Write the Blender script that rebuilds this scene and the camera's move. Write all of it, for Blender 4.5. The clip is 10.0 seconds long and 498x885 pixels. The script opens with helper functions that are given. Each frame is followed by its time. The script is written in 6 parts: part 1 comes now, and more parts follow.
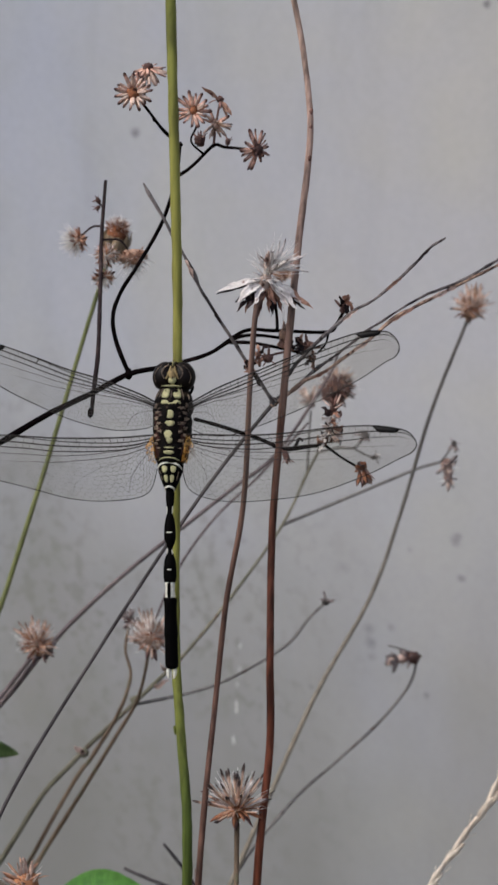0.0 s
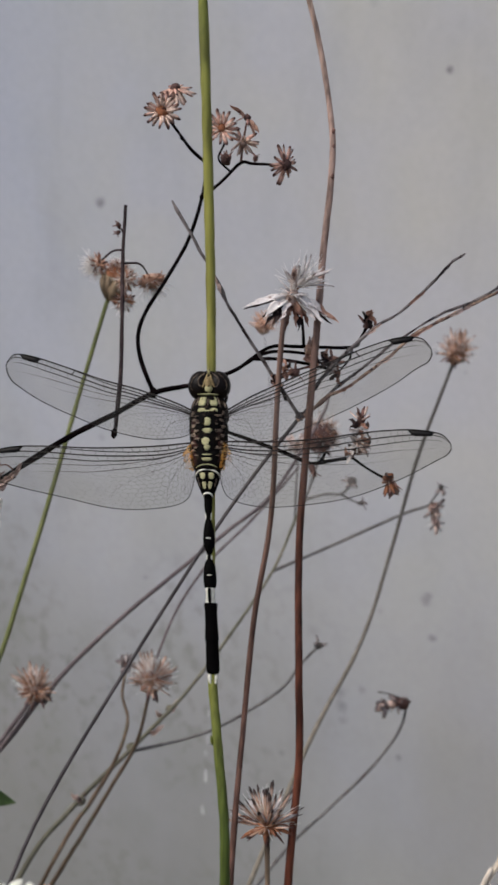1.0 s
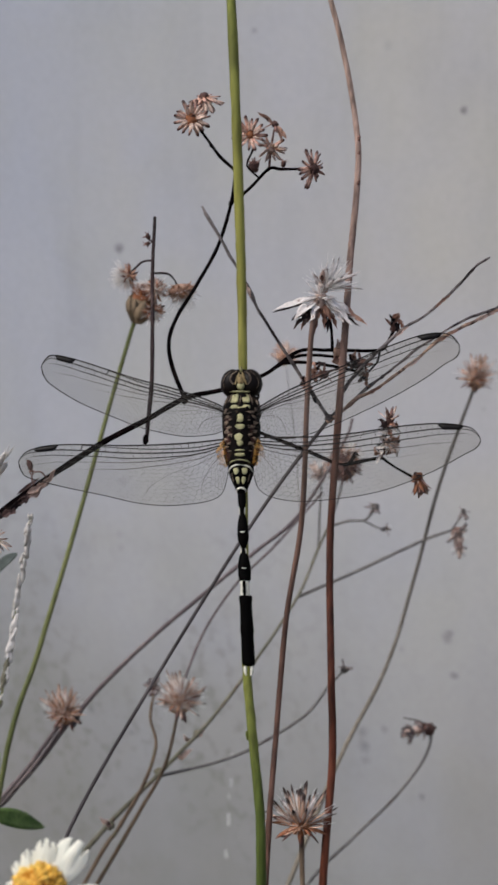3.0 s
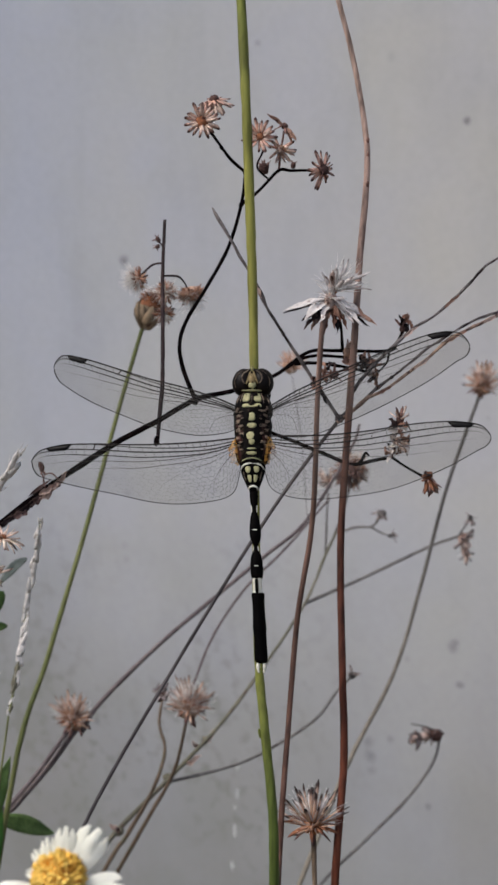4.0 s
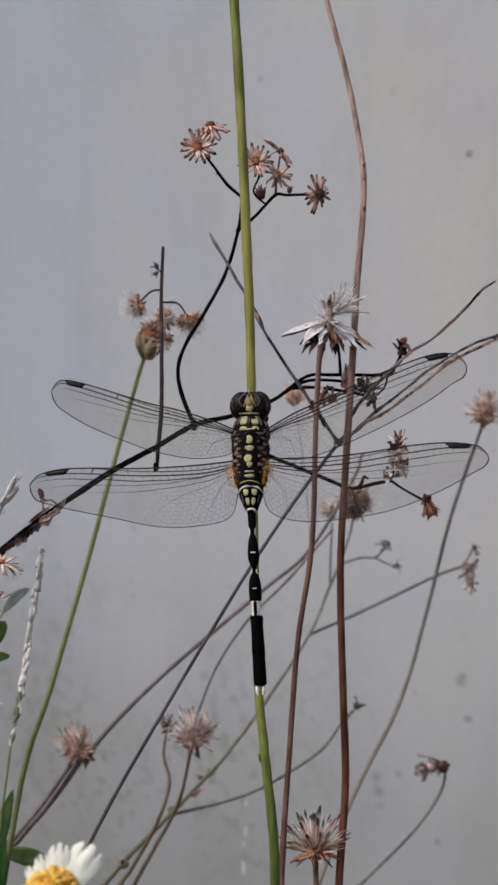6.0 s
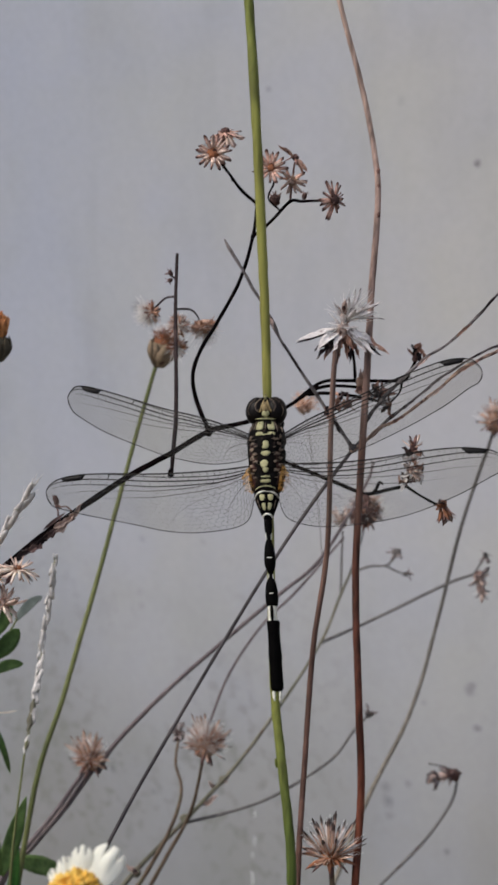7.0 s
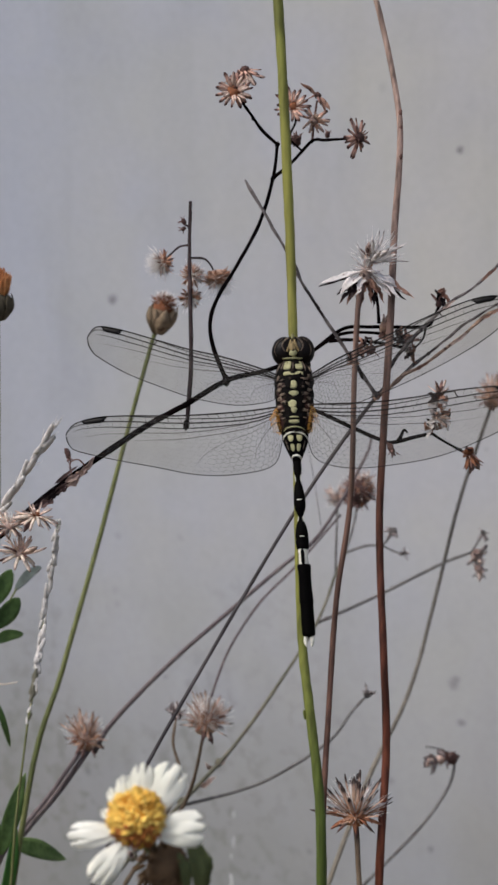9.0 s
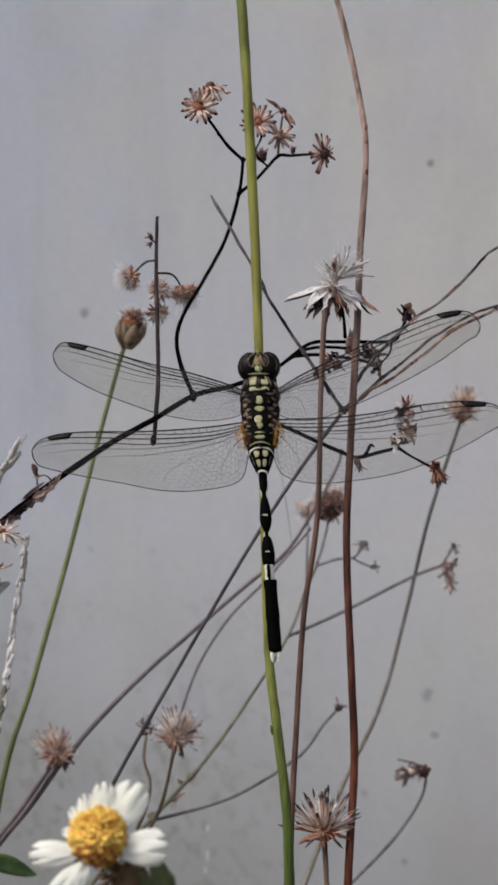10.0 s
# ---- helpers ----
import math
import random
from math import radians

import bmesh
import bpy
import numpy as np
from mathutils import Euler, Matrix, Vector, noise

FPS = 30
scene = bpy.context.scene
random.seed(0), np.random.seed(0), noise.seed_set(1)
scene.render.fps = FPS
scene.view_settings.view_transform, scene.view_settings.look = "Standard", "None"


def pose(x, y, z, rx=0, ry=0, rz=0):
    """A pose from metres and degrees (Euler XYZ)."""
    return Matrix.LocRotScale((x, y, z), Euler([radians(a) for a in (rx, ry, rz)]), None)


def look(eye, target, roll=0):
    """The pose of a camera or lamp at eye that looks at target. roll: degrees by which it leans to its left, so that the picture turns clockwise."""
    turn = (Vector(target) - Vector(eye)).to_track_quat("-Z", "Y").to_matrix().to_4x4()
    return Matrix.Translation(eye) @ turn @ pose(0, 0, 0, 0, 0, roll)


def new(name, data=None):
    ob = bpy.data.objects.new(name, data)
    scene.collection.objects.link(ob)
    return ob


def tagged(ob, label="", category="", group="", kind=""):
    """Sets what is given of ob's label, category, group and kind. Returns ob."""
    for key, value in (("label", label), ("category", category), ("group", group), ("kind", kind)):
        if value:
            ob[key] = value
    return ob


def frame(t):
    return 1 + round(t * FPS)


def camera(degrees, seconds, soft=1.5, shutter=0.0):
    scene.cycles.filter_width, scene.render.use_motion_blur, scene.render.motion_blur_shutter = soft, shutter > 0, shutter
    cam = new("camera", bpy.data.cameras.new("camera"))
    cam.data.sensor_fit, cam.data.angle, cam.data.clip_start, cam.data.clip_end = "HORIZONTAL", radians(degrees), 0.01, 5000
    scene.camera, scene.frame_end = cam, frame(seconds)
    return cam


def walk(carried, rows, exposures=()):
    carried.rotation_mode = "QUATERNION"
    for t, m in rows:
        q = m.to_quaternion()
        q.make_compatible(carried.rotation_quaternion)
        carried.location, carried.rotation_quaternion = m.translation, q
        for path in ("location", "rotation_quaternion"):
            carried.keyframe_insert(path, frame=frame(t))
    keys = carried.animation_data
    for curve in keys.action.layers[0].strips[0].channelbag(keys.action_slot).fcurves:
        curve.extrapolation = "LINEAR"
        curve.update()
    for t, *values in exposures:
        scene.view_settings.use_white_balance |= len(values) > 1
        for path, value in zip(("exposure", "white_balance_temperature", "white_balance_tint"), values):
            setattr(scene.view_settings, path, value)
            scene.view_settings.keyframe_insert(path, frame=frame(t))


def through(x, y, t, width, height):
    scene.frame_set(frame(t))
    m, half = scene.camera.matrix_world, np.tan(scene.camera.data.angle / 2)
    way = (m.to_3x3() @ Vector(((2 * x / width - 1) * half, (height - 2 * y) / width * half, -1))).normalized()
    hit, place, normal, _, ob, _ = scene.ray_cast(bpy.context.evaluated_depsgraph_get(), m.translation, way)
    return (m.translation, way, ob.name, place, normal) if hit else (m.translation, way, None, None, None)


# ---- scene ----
cam = camera(15, 10.0, soft=2.8, shutter=0.5)
# focus on the dragonfly; what lies well before or behind it is a little soft
cam.data.dof.use_dof, cam.data.dof.focus_distance, cam.data.dof.aperture_fstop = True, 0.292, 108
PATH = [
    (0.0, look((0.02332, -0.26428, 0.08185), (0.01119, 0.01180, -0.00607), 1.025)),
    (0.3, look((0.01755, -0.26712, 0.07742), (0.01118, 0.01060, -0.00687), 0.979)),
    (0.5, look((0.01387, -0.26890, 0.07462), (0.01111, 0.00982, -0.00541), 0.949)),
    (1.0, look((0.00598, -0.27216, 0.06804), (0.00626, 0.00882, -0.00372), 0.900)),
    (1.5, look((0.00432, -0.27347, 0.06574), (0.00422, 0.00810, -0.00367), 0.763)),
    (2.0, look((0.00395, -0.27543, 0.06029), (0.00334, 0.00673, -0.00670), 0.600)),
    (2.5, look((0.00464, -0.27736, 0.05936), (0.00360, 0.00578, -0.00334), 0.412)),
    (3.0, look((0.00274, -0.27944, 0.05742), (0.00137, 0.00417, -0.00307), 0.207)),
    (3.2, look((0.00132, -0.28049, 0.05610), (0.00009, 0.00328, -0.00372), 0.225)),
    (4.3, look((0.00092, -0.28196, 0.05453), (-0.00059, 0.00247, -0.00202), -0.104)),
    (4.5, look((0.00097, -0.28220, 0.05461), (-0.00072, 0.00236, -0.00126), -0.150)),
    (5.0, look((0.00302, -0.28242, 0.05391), (0.00071, 0.00245, -0.00038), -0.276)),
    (5.5, look((0.00334, -0.28256, 0.05260), (0.00065, 0.00260, -0.00008), -0.374)),
    (5.7, look((0.00322, -0.28239, 0.05136), (0.00037, 0.00292, -0.00050), -0.416)),
    (6.8, look((0.00215, -0.28264, 0.05147), (-0.00143, 0.00315, 0.00231), -0.611)),
    (7.0, look((0.00101, -0.28297, 0.05030), (-0.00249, 0.00286, 0.00146), -0.603)),
    (7.5, look((-0.00314, -0.28242, 0.04518), (-0.00552, 0.00364, -0.00244), -0.643)),
    (8.0, look((-0.00720, -0.28237, 0.04394), (-0.00519, 0.00388, -0.00247), -0.555)),
    (8.5, look((-0.00969, -0.27901, 0.03660), (-0.00460, 0.00749, -0.00804), -0.518)),
    (9.0, look((-0.01194, -0.27653, 0.03533), (-0.00645, 0.01008, -0.00856), -0.537)),
    (9.5, look((-0.00775, -0.27560, 0.03323), (0.00106, 0.01111, -0.00946), -0.572)),
    (10.0, look((-0.01025, -0.27654, 0.03597), (-0.00126, 0.01022, -0.00627), -0.635)),
]
walk(cam, PATH, exposures=[(0.0, 0.165), (0.5, 0.165), (1.0, 0.1), (10.0, 0.1)])
# ---------------------------------------------------------------- light
world = bpy.data.worlds.new("sky")
scene.world = world
world.use_nodes = True
sky = world.node_tree.nodes.new("ShaderNodeTexSky")
sky.sky_type, sky.sun_disc = "NISHITA", False
sky.sun_elevation, sky.sun_rotation = radians(56), radians(243)
sky.air_density, sky.dust_density, sky.ozone_density = 1.0, 4.0, 1.0
back = world.node_tree.nodes["Background"]
world.node_tree.links.new(sky.outputs[0], back.inputs[0])
back.inputs[1].default_value = 0.15
sun = new("sun", bpy.data.lights.new("sun", "SUN"))
sun.data.energy, sun.data.angle, sun.data.color = 1.9, radians(26), (1.0, 0.975, 0.945)
sun.matrix_world = look((-1.2, -0.6, 2.0), (0, 0, 0))

# ---------------------------------------------------------------- helpers
MM = 0.001
ORIGIN = {}


def rgb(r, g, b, gain=1.0):
    """Linear colour from eight-bit display values."""
    out = []
    for v in (r, g, b):
        v /= 255
        out.append(min(1.0, gain * (v / 12.92 if v <= 0.04045 else ((v + 0.055) / 1.055) ** 2.4)))
    return (*out, 1.0)


def thing(name, at, label, category, group="", kind=""):
    ob = new(name)
    ob.empty_display_size = 0.005
    ob.location = Vector(at) * MM
    ORIGIN[ob] = Vector(at)
    return tagged(ob, label, category, group, kind)


def part(name, bm, material, parent, label="", smooth=True, kind=""):
    """One mesh object from a bmesh in millimetres of the world, under a thing or a part."""
    origin = ORIGIN.get(parent, Vector((0, 0, 0)))
    data = bpy.data.meshes.new(name)
    bmesh.ops.transform(bm, matrix=Matrix.Scale(MM, 4) @ Matrix.Translation(-origin), verts=bm.verts)
    bm.to_mesh(data)
    bm.free()
    if smooth:
        data.polygons.foreach_set("use_smooth", [True] * len(data.polygons))
    data.materials.append(material)
    ob = new(name, data)
    ob.parent = parent
    ORIGIN[ob] = origin
    return tagged(ob, label, "", "", kind)


def piece(name, data, m, parent):
    """An object of its own on a shared mesh; m places it in millimetres of the world."""
    ob = new(name, data)
    ob.parent = parent
    ob.matrix_basis = Matrix.Scale(MM, 4) @ Matrix.Translation(-ORIGIN[parent]) @ m
    return ob


def spline(pts, per=6):
    """A smooth line through the points."""
    p = [Vector(q) for q in pts]
    if len(p) < 3:
        return [p[0].lerp(p[1], i / per) for i in range(per + 1)]
    out = []
    for i in range(len(p) - 1):
        a, b = p[i], p[i + 1]
        before = p[i - 1] if i else a * 2 - b
        after = p[i + 2] if i + 2 < len(p) else b * 2 - a
        for k in range(per):
            t = k / per
            out.append(0.5 * ((2 * a) + (b - before) * t + (2 * before - 5 * a + 4 * b - after) * t * t
                              + (3 * a - before - 3 * b + after) * t ** 3))
    out.append(p[-1])
    return out


def tube(bm, pts, radius, sides=8, per=6, rough=0.0, seed=0, tip=True):
    """Sweeps a round section along a smooth line; radius is a number, a pair or one value for each point."""
    line = spline(pts, per) if per else [Vector(q) for q in pts]
    n = len(line)
    if isinstance(radius, (int, float)):
        radius = (radius, radius)
    xs = np.linspace(0, 1, len(radius))
    rings, up = [], Vector((0.31, 0.77, 0.55)).normalized()
    for i, c in enumerate(line):
        d = (line[min(i + 1, n - 1)] - line[max(i - 1, 0)]).normalized()
        side = up.cross(d)
        if side.length < 1e-4:
            side = Vector((1, 0, 0)).cross(d)
        side.normalize()
        up = d.cross(side)
        r = float(np.interp(i / (n - 1), xs, radius))
        ring = []
        for k in range(sides):
            a = 2 * math.pi * k / sides
            w = r * (1 + rough * noise.noise(c * 0.45 + Vector((seed * 7.1, a, 0))))
            ring.append(bm.verts.new(c + (side * math.cos(a) + up * math.sin(a)) * w))
        rings.append(ring)
    for a, b in zip(rings, rings[1:]):
        for k in range(sides):
            bm.faces.new((a[k], a[(k + 1) % sides], b[(k + 1) % sides], b[k]))
    if tip:
        bm.faces.new(rings[0][::-1])
        bm.faces.new(rings[-1])
    return bm


def ball(bm, at, size, axis=(0, 0, 1), seg=12, rings=8, lump=0.0, seed=0):
    """A lumpy ellipsoid whose z axis lies along axis."""
    turn = Vector(axis).to_track_quat("Z", "Y").to_matrix().to_4x4()
    made = bmesh.ops.create_uvsphere(bm, u_segments=seg, v_segments=rings, radius=1.0)["verts"]
    m = Matrix.Translation(at) @ turn @ Matrix.Diagonal((*size, 1))
    for v in made:
        v.co *= 1 + lump * noise.noise(v.co * 2.3 + Vector((seed * 3.7, seed, 0)))
        v.co = m @ v.co
    return bm


def frame_of(axis, at, spin=0.0):
    """A frame at a point with z along axis."""
    return Matrix.Translation(at) @ Vector(axis).to_track_quat("Z", "Y").to_matrix().to_4x4() @ Matrix.Rotation(spin, 4, "Z")


# ---------------------------------------------------------------- materials
def shader(name, rough=0.7):
    m = bpy.data.materials.new(name)
    m.use_nodes = True
    tree = m.node_tree
    return m, tree, tree.nodes["Principled BSDF"]


def ramp(tree, source, stops):
    node = tree.nodes.new("ShaderNodeValToRGB")
    el = node.color_ramp.elements
    while len(el) < len(stops):
        el.new(0.5)
    for e, (at, colour) in zip(el, stops):
        e.position, e.color = at, colour
    tree.links.new(source, node.inputs[0])
    return node.outputs[0]


def grain(tree, scale, detail=4.0, stretch=(1, 1, 1), space="Object"):
    coord = tree.nodes.new("ShaderNodeTexCoord")
    mapping = tree.nodes.new("ShaderNodeMapping")
    mapping.inputs["Scale"].default_value = stretch
    node = tree.nodes.new("ShaderNodeTexNoise")
    node.inputs["Scale"].default_value, node.inputs["Detail"].default_value = scale, detail
    tree.links.new(coord.outputs[space], mapping.inputs[0])
    tree.links.new(mapping.outputs[0], node.inputs["Vector"])
    return node.outputs["Fac"]


def mixed(tree, kind, factor, a, b):
    node = tree.nodes.new("ShaderNodeMix")
    node.data_type, node.blend_type = "RGBA", kind
    if isinstance(factor, float):
        node.inputs[0].default_value = factor
    else:
        tree.links.new(factor, node.inputs[0])
    for value, socket in ((a, node.inputs[6]), (b, node.inputs[7])):
        if isinstance(value, tuple):
            socket.default_value = value
        else:
            tree.links.new(value, socket)
    return node.outputs[2]


def bumped(tree, bsdf, height, strength, distance):
    node = tree.nodes.new("ShaderNodeBump")
    node.inputs["Strength"].default_value, node.inputs["Distance"].default_value = strength, distance
    tree.links.new(height, node.inputs["Height"])
    tree.links.new(node.outputs[0], bsdf.inputs["Normal"])


def surface(name, dark, light, scale=900, rough=0.75, stretch=(1, 1, 0.25), speck=None, bump=0.3, spec=0.3, vary=0.0, through=0.0, contrast=0.75):
    """Two-tone grain with a finer mottling over it, a little relief, and optional light shining through."""
    m, tree, bsdf = shader(name)
    big = grain(tree, scale * 0.25, 3.0, stretch)
    fine = grain(tree, scale * 2.2, 5.0, stretch)
    colour = ramp(tree, big, [(0.32, dark), (0.68, light)])
    tone = ramp(tree, fine, [(0.3, (0.62, 0.62, 0.62, 1)), (0.7, (1.25, 1.25, 1.25, 1))])
    colour = mixed(tree, "MULTIPLY", contrast, colour, tone)
    if speck:
        spots = ramp(tree, grain(tree, scale * 0.8, 2.0), [(0.60, (0, 0, 0, 1)), (0.68, (1, 1, 1, 1))])
        colour = mixed(tree, "MIX", spots, colour, speck)
    if vary:
        info = tree.nodes.new("ShaderNodeObjectInfo")
        lo, hi = 1 - vary, 1 + vary
        colour = mixed(tree, "MULTIPLY", 1.0, colour, ramp(tree, info.outputs["Random"], [(0, (lo, lo, lo, 1)), (1, (hi, hi, hi, 1))]))
    tree.links.new(colour, bsdf.inputs["Base Color"])
    bsdf.inputs["Roughness"].default_value = rough
    bsdf.inputs["Specular IOR Level"].default_value = spec
    bumped(tree, bsdf, fine, bump, 0.0002)
    if through:
        glow = tree.nodes.new("ShaderNodeBsdfTranslucent")
        tree.links.new(colour, glow.inputs[0])
        mix = tree.nodes.new("ShaderNodeMixShader")
        mix.inputs[0].default_value = through
        tree.links.new(bsdf.outputs[0], mix.inputs[1])
        tree.links.new(glow.outputs[0], mix.inputs[2])
        tree.links.new(mix.outputs[0], tree.nodes["Material Output"].inputs[0])
    return m


def along(name, stops, axis=0, rough=0.8, vary=0.25, through=0.0, scale=1.0, shift=0.0, fine=6.0, stretch=(1, 1, 1), streak=0.6):
    """A colour that changes along one axis of the object, with grain and a shade of its own for each object."""
    m, tree, bsdf = shader(name)
    coord = tree.nodes.new("ShaderNodeTexCoord")
    split = tree.nodes.new("ShaderNodeSeparateXYZ")
    tree.links.new(coord.outputs["Object"], split.inputs[0])
    math_node = tree.nodes.new("ShaderNodeMath")
    math_node.operation = "MULTIPLY_ADD"
    math_node.inputs[1].default_value, math_node.inputs[2].default_value = scale, shift
    tree.links.new(split.outputs[axis], math_node.inputs[0])
    colour = ramp(tree, math_node.outputs[0], stops)
    tone = ramp(tree, grain(tree, fine, 5.0, stretch), [(0.3, (streak, streak, streak, 1)), (0.7, (1.85 - streak, 1.85 - streak, 1.85 - streak, 1))])
    colour = mixed(tree, "MULTIPLY", 0.8, colour, tone)
    info = tree.nodes.new("ShaderNodeObjectInfo")
    lo, hi = 1 - vary, 1 + vary
    colour = mixed(tree, "MULTIPLY", 1.0, colour, ramp(tree, info.outputs["Random"], [(0, (lo, lo, lo, 1)), (1, (hi, hi, hi, 1))]))
    tree.links.new(colour, bsdf.inputs["Base Color"])
    bsdf.inputs["Roughness"].default_value = rough
    bsdf.inputs["Specular IOR Level"].default_value = 0.25
    if through:
        glow = tree.nodes.new("ShaderNodeBsdfTranslucent")
        tree.links.new(colour, glow.inputs[0])
        mix = tree.nodes.new("ShaderNodeMixShader")
        mix.inputs[0].default_value = through
        tree.links.new(bsdf.outputs[0], mix.inputs[1])
        tree.links.new(glow.outputs[0], mix.inputs[2])
        tree.links.new(mix.outputs[0], tree.nodes["Material Output"].inputs[0])
    return m


def plaster_material():
    m, tree, bsdf = shader("grey_plaster")
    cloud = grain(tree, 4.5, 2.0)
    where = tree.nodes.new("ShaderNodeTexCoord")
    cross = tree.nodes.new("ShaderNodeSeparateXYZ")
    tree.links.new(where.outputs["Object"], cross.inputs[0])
    sky_cast = tree.nodes.new("ShaderNodeMath")
    sky_cast.operation = "MULTIPLY_ADD"
    sky_cast.inputs[1].default_value = 3.2
    tree.links.new(cross.outputs[0], sky_cast.inputs[0])
    tree.links.new(cloud, sky_cast.inputs[2])
    # grey plaster with the sky's cool cast painted in, fading along the wall
    colour = ramp(tree, sky_cast.outputs[0], [(0.18, rgb(162, 166, 174)), (0.5, rgb(167, 169, 173)), (0.75, rgb(172, 172, 173))])
    # cloudy patches: lilac-grey where the plaster is smooth, neutral where it is worn
    hue = ramp(tree, grain(tree, 19.0, 3.0), [(0.30, (1.03, 1.02, 0.96, 1)), (0.47, (1.0, 1.0, 1.0, 1)), (0.60, (0.985, 0.995, 1.045, 1)), (0.74, (1.03, 1.035, 1.05, 1))])
    colour = mixed(tree, "MULTIPLY", 0.85, colour, hue)
    blot = ramp(tree, grain(tree, 34.0, 4.0, (1, 1, 0.55)), [(0.28, (0.90, 0.905, 0.90, 1)), (0.46, (1, 1, 1, 1)), (0.8, (1.04, 1.03, 1.02, 1))])
    colour = mixed(tree, "MULTIPLY", 0.75, colour, blot)
    runs = ramp(tree, grain(tree, 46.0, 3.0, (1, 1, 0.10)), [(0.34, (0.90, 0.90, 0.885, 1)), (0.45, (1, 1, 1, 1))])
    colour = mixed(tree, "MULTIPLY", 0.35, colour, runs)
    fine = grain(tree, 350.0, 6.0)
    tone = ramp(tree, fine, [(0.3, (0.97, 0.97, 0.97, 1)), (0.7, (1.025, 1.025, 1.025, 1))])
    colour = mixed(tree, "MULTIPLY", 1.0, colour, tone)
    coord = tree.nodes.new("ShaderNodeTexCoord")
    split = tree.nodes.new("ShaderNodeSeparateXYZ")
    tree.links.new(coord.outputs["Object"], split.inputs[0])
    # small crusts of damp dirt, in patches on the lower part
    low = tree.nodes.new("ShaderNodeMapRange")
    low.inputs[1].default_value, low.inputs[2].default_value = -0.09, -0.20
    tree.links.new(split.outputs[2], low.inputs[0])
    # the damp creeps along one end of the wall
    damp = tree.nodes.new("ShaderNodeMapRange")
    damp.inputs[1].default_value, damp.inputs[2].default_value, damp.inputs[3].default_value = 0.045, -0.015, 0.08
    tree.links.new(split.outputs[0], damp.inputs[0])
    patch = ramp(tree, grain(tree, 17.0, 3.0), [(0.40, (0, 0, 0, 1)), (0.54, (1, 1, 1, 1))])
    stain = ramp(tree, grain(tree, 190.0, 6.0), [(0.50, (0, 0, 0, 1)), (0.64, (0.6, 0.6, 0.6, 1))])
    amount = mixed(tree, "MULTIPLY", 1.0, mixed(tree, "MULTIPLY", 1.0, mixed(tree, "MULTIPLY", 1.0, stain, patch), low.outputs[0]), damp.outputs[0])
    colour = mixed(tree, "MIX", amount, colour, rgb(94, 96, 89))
    # patchy shade painted over the lower wall
    low_shade = ramp(tree, grain(tree, 9.0, 5.0, (1, 1, 0.35)), [(0.35, (0, 0, 0, 1)), (0.75, (1, 1, 1, 1))])
    colour = mixed(tree, "MIX", mixed(tree, "MULTIPLY", 1.0, low_shade, low.outputs[0]), colour, rgb(132, 131, 127))
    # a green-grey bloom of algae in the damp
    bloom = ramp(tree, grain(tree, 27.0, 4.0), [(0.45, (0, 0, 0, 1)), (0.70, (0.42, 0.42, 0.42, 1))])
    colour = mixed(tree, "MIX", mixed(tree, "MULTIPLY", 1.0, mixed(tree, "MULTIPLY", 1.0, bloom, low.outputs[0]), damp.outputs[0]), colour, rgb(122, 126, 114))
    # mottled painted shade, deeper towards the ground
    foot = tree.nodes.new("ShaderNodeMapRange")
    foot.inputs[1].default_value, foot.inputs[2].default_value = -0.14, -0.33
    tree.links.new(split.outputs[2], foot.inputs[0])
    shade_mottle = ramp(tree, grain(tree, 22.0, 6.0), [(0.2, (0.45, 0.45, 0.45, 1)), (0.7, (1, 1, 1, 1))])
    colour = mixed(tree, "MIX", mixed(tree, "MULTIPLY", 1.0, shade_mottle, foot.outputs[0]), colour, rgb(122, 123, 121))
    # single smudges
    for x, y, z, size, depth in WALL_SMUDGES:
        gap = tree.nodes.new("ShaderNodeVectorMath")
        gap.operation = "DISTANCE"
        gap.inputs[1].default_value = (x * 0.001, y * 0.001, z * 0.001)
        tree.links.new(coord.outputs["Object"], gap.inputs[0])
        wide = tree.nodes.new("ShaderNodeMath")
        wide.operation = "MULTIPLY_ADD"
        tree.links.new(grain(tree, 420.0, 3.0), wide.inputs[0])
        wide.inputs[1].default_value = size * 0.0014
        tree.links.new(gap.outputs["Value"], wide.inputs[2])
        spot = tree.nodes.new("ShaderNodeMapRange")
        spot.inputs[1].default_value, spot.inputs[2].default_value = size * 0.0019, size * 0.0009
        spot.inputs[4].default_value = depth
        tree.links.new(wide.outputs[0], spot.inputs[0])
        colour = mixed(tree, "MIX", spot.outputs[0], colour, rgb(84, 84, 88))
    tree.links.new(colour, bsdf.inputs["Base Color"])
    bsdf.inputs["Roughness"].default_value = 0.85
    bsdf.inputs["Specular IOR Level"].default_value = 0.2
    bumped(tree, bsdf, fine, 0.08, 0.0005)
    return m


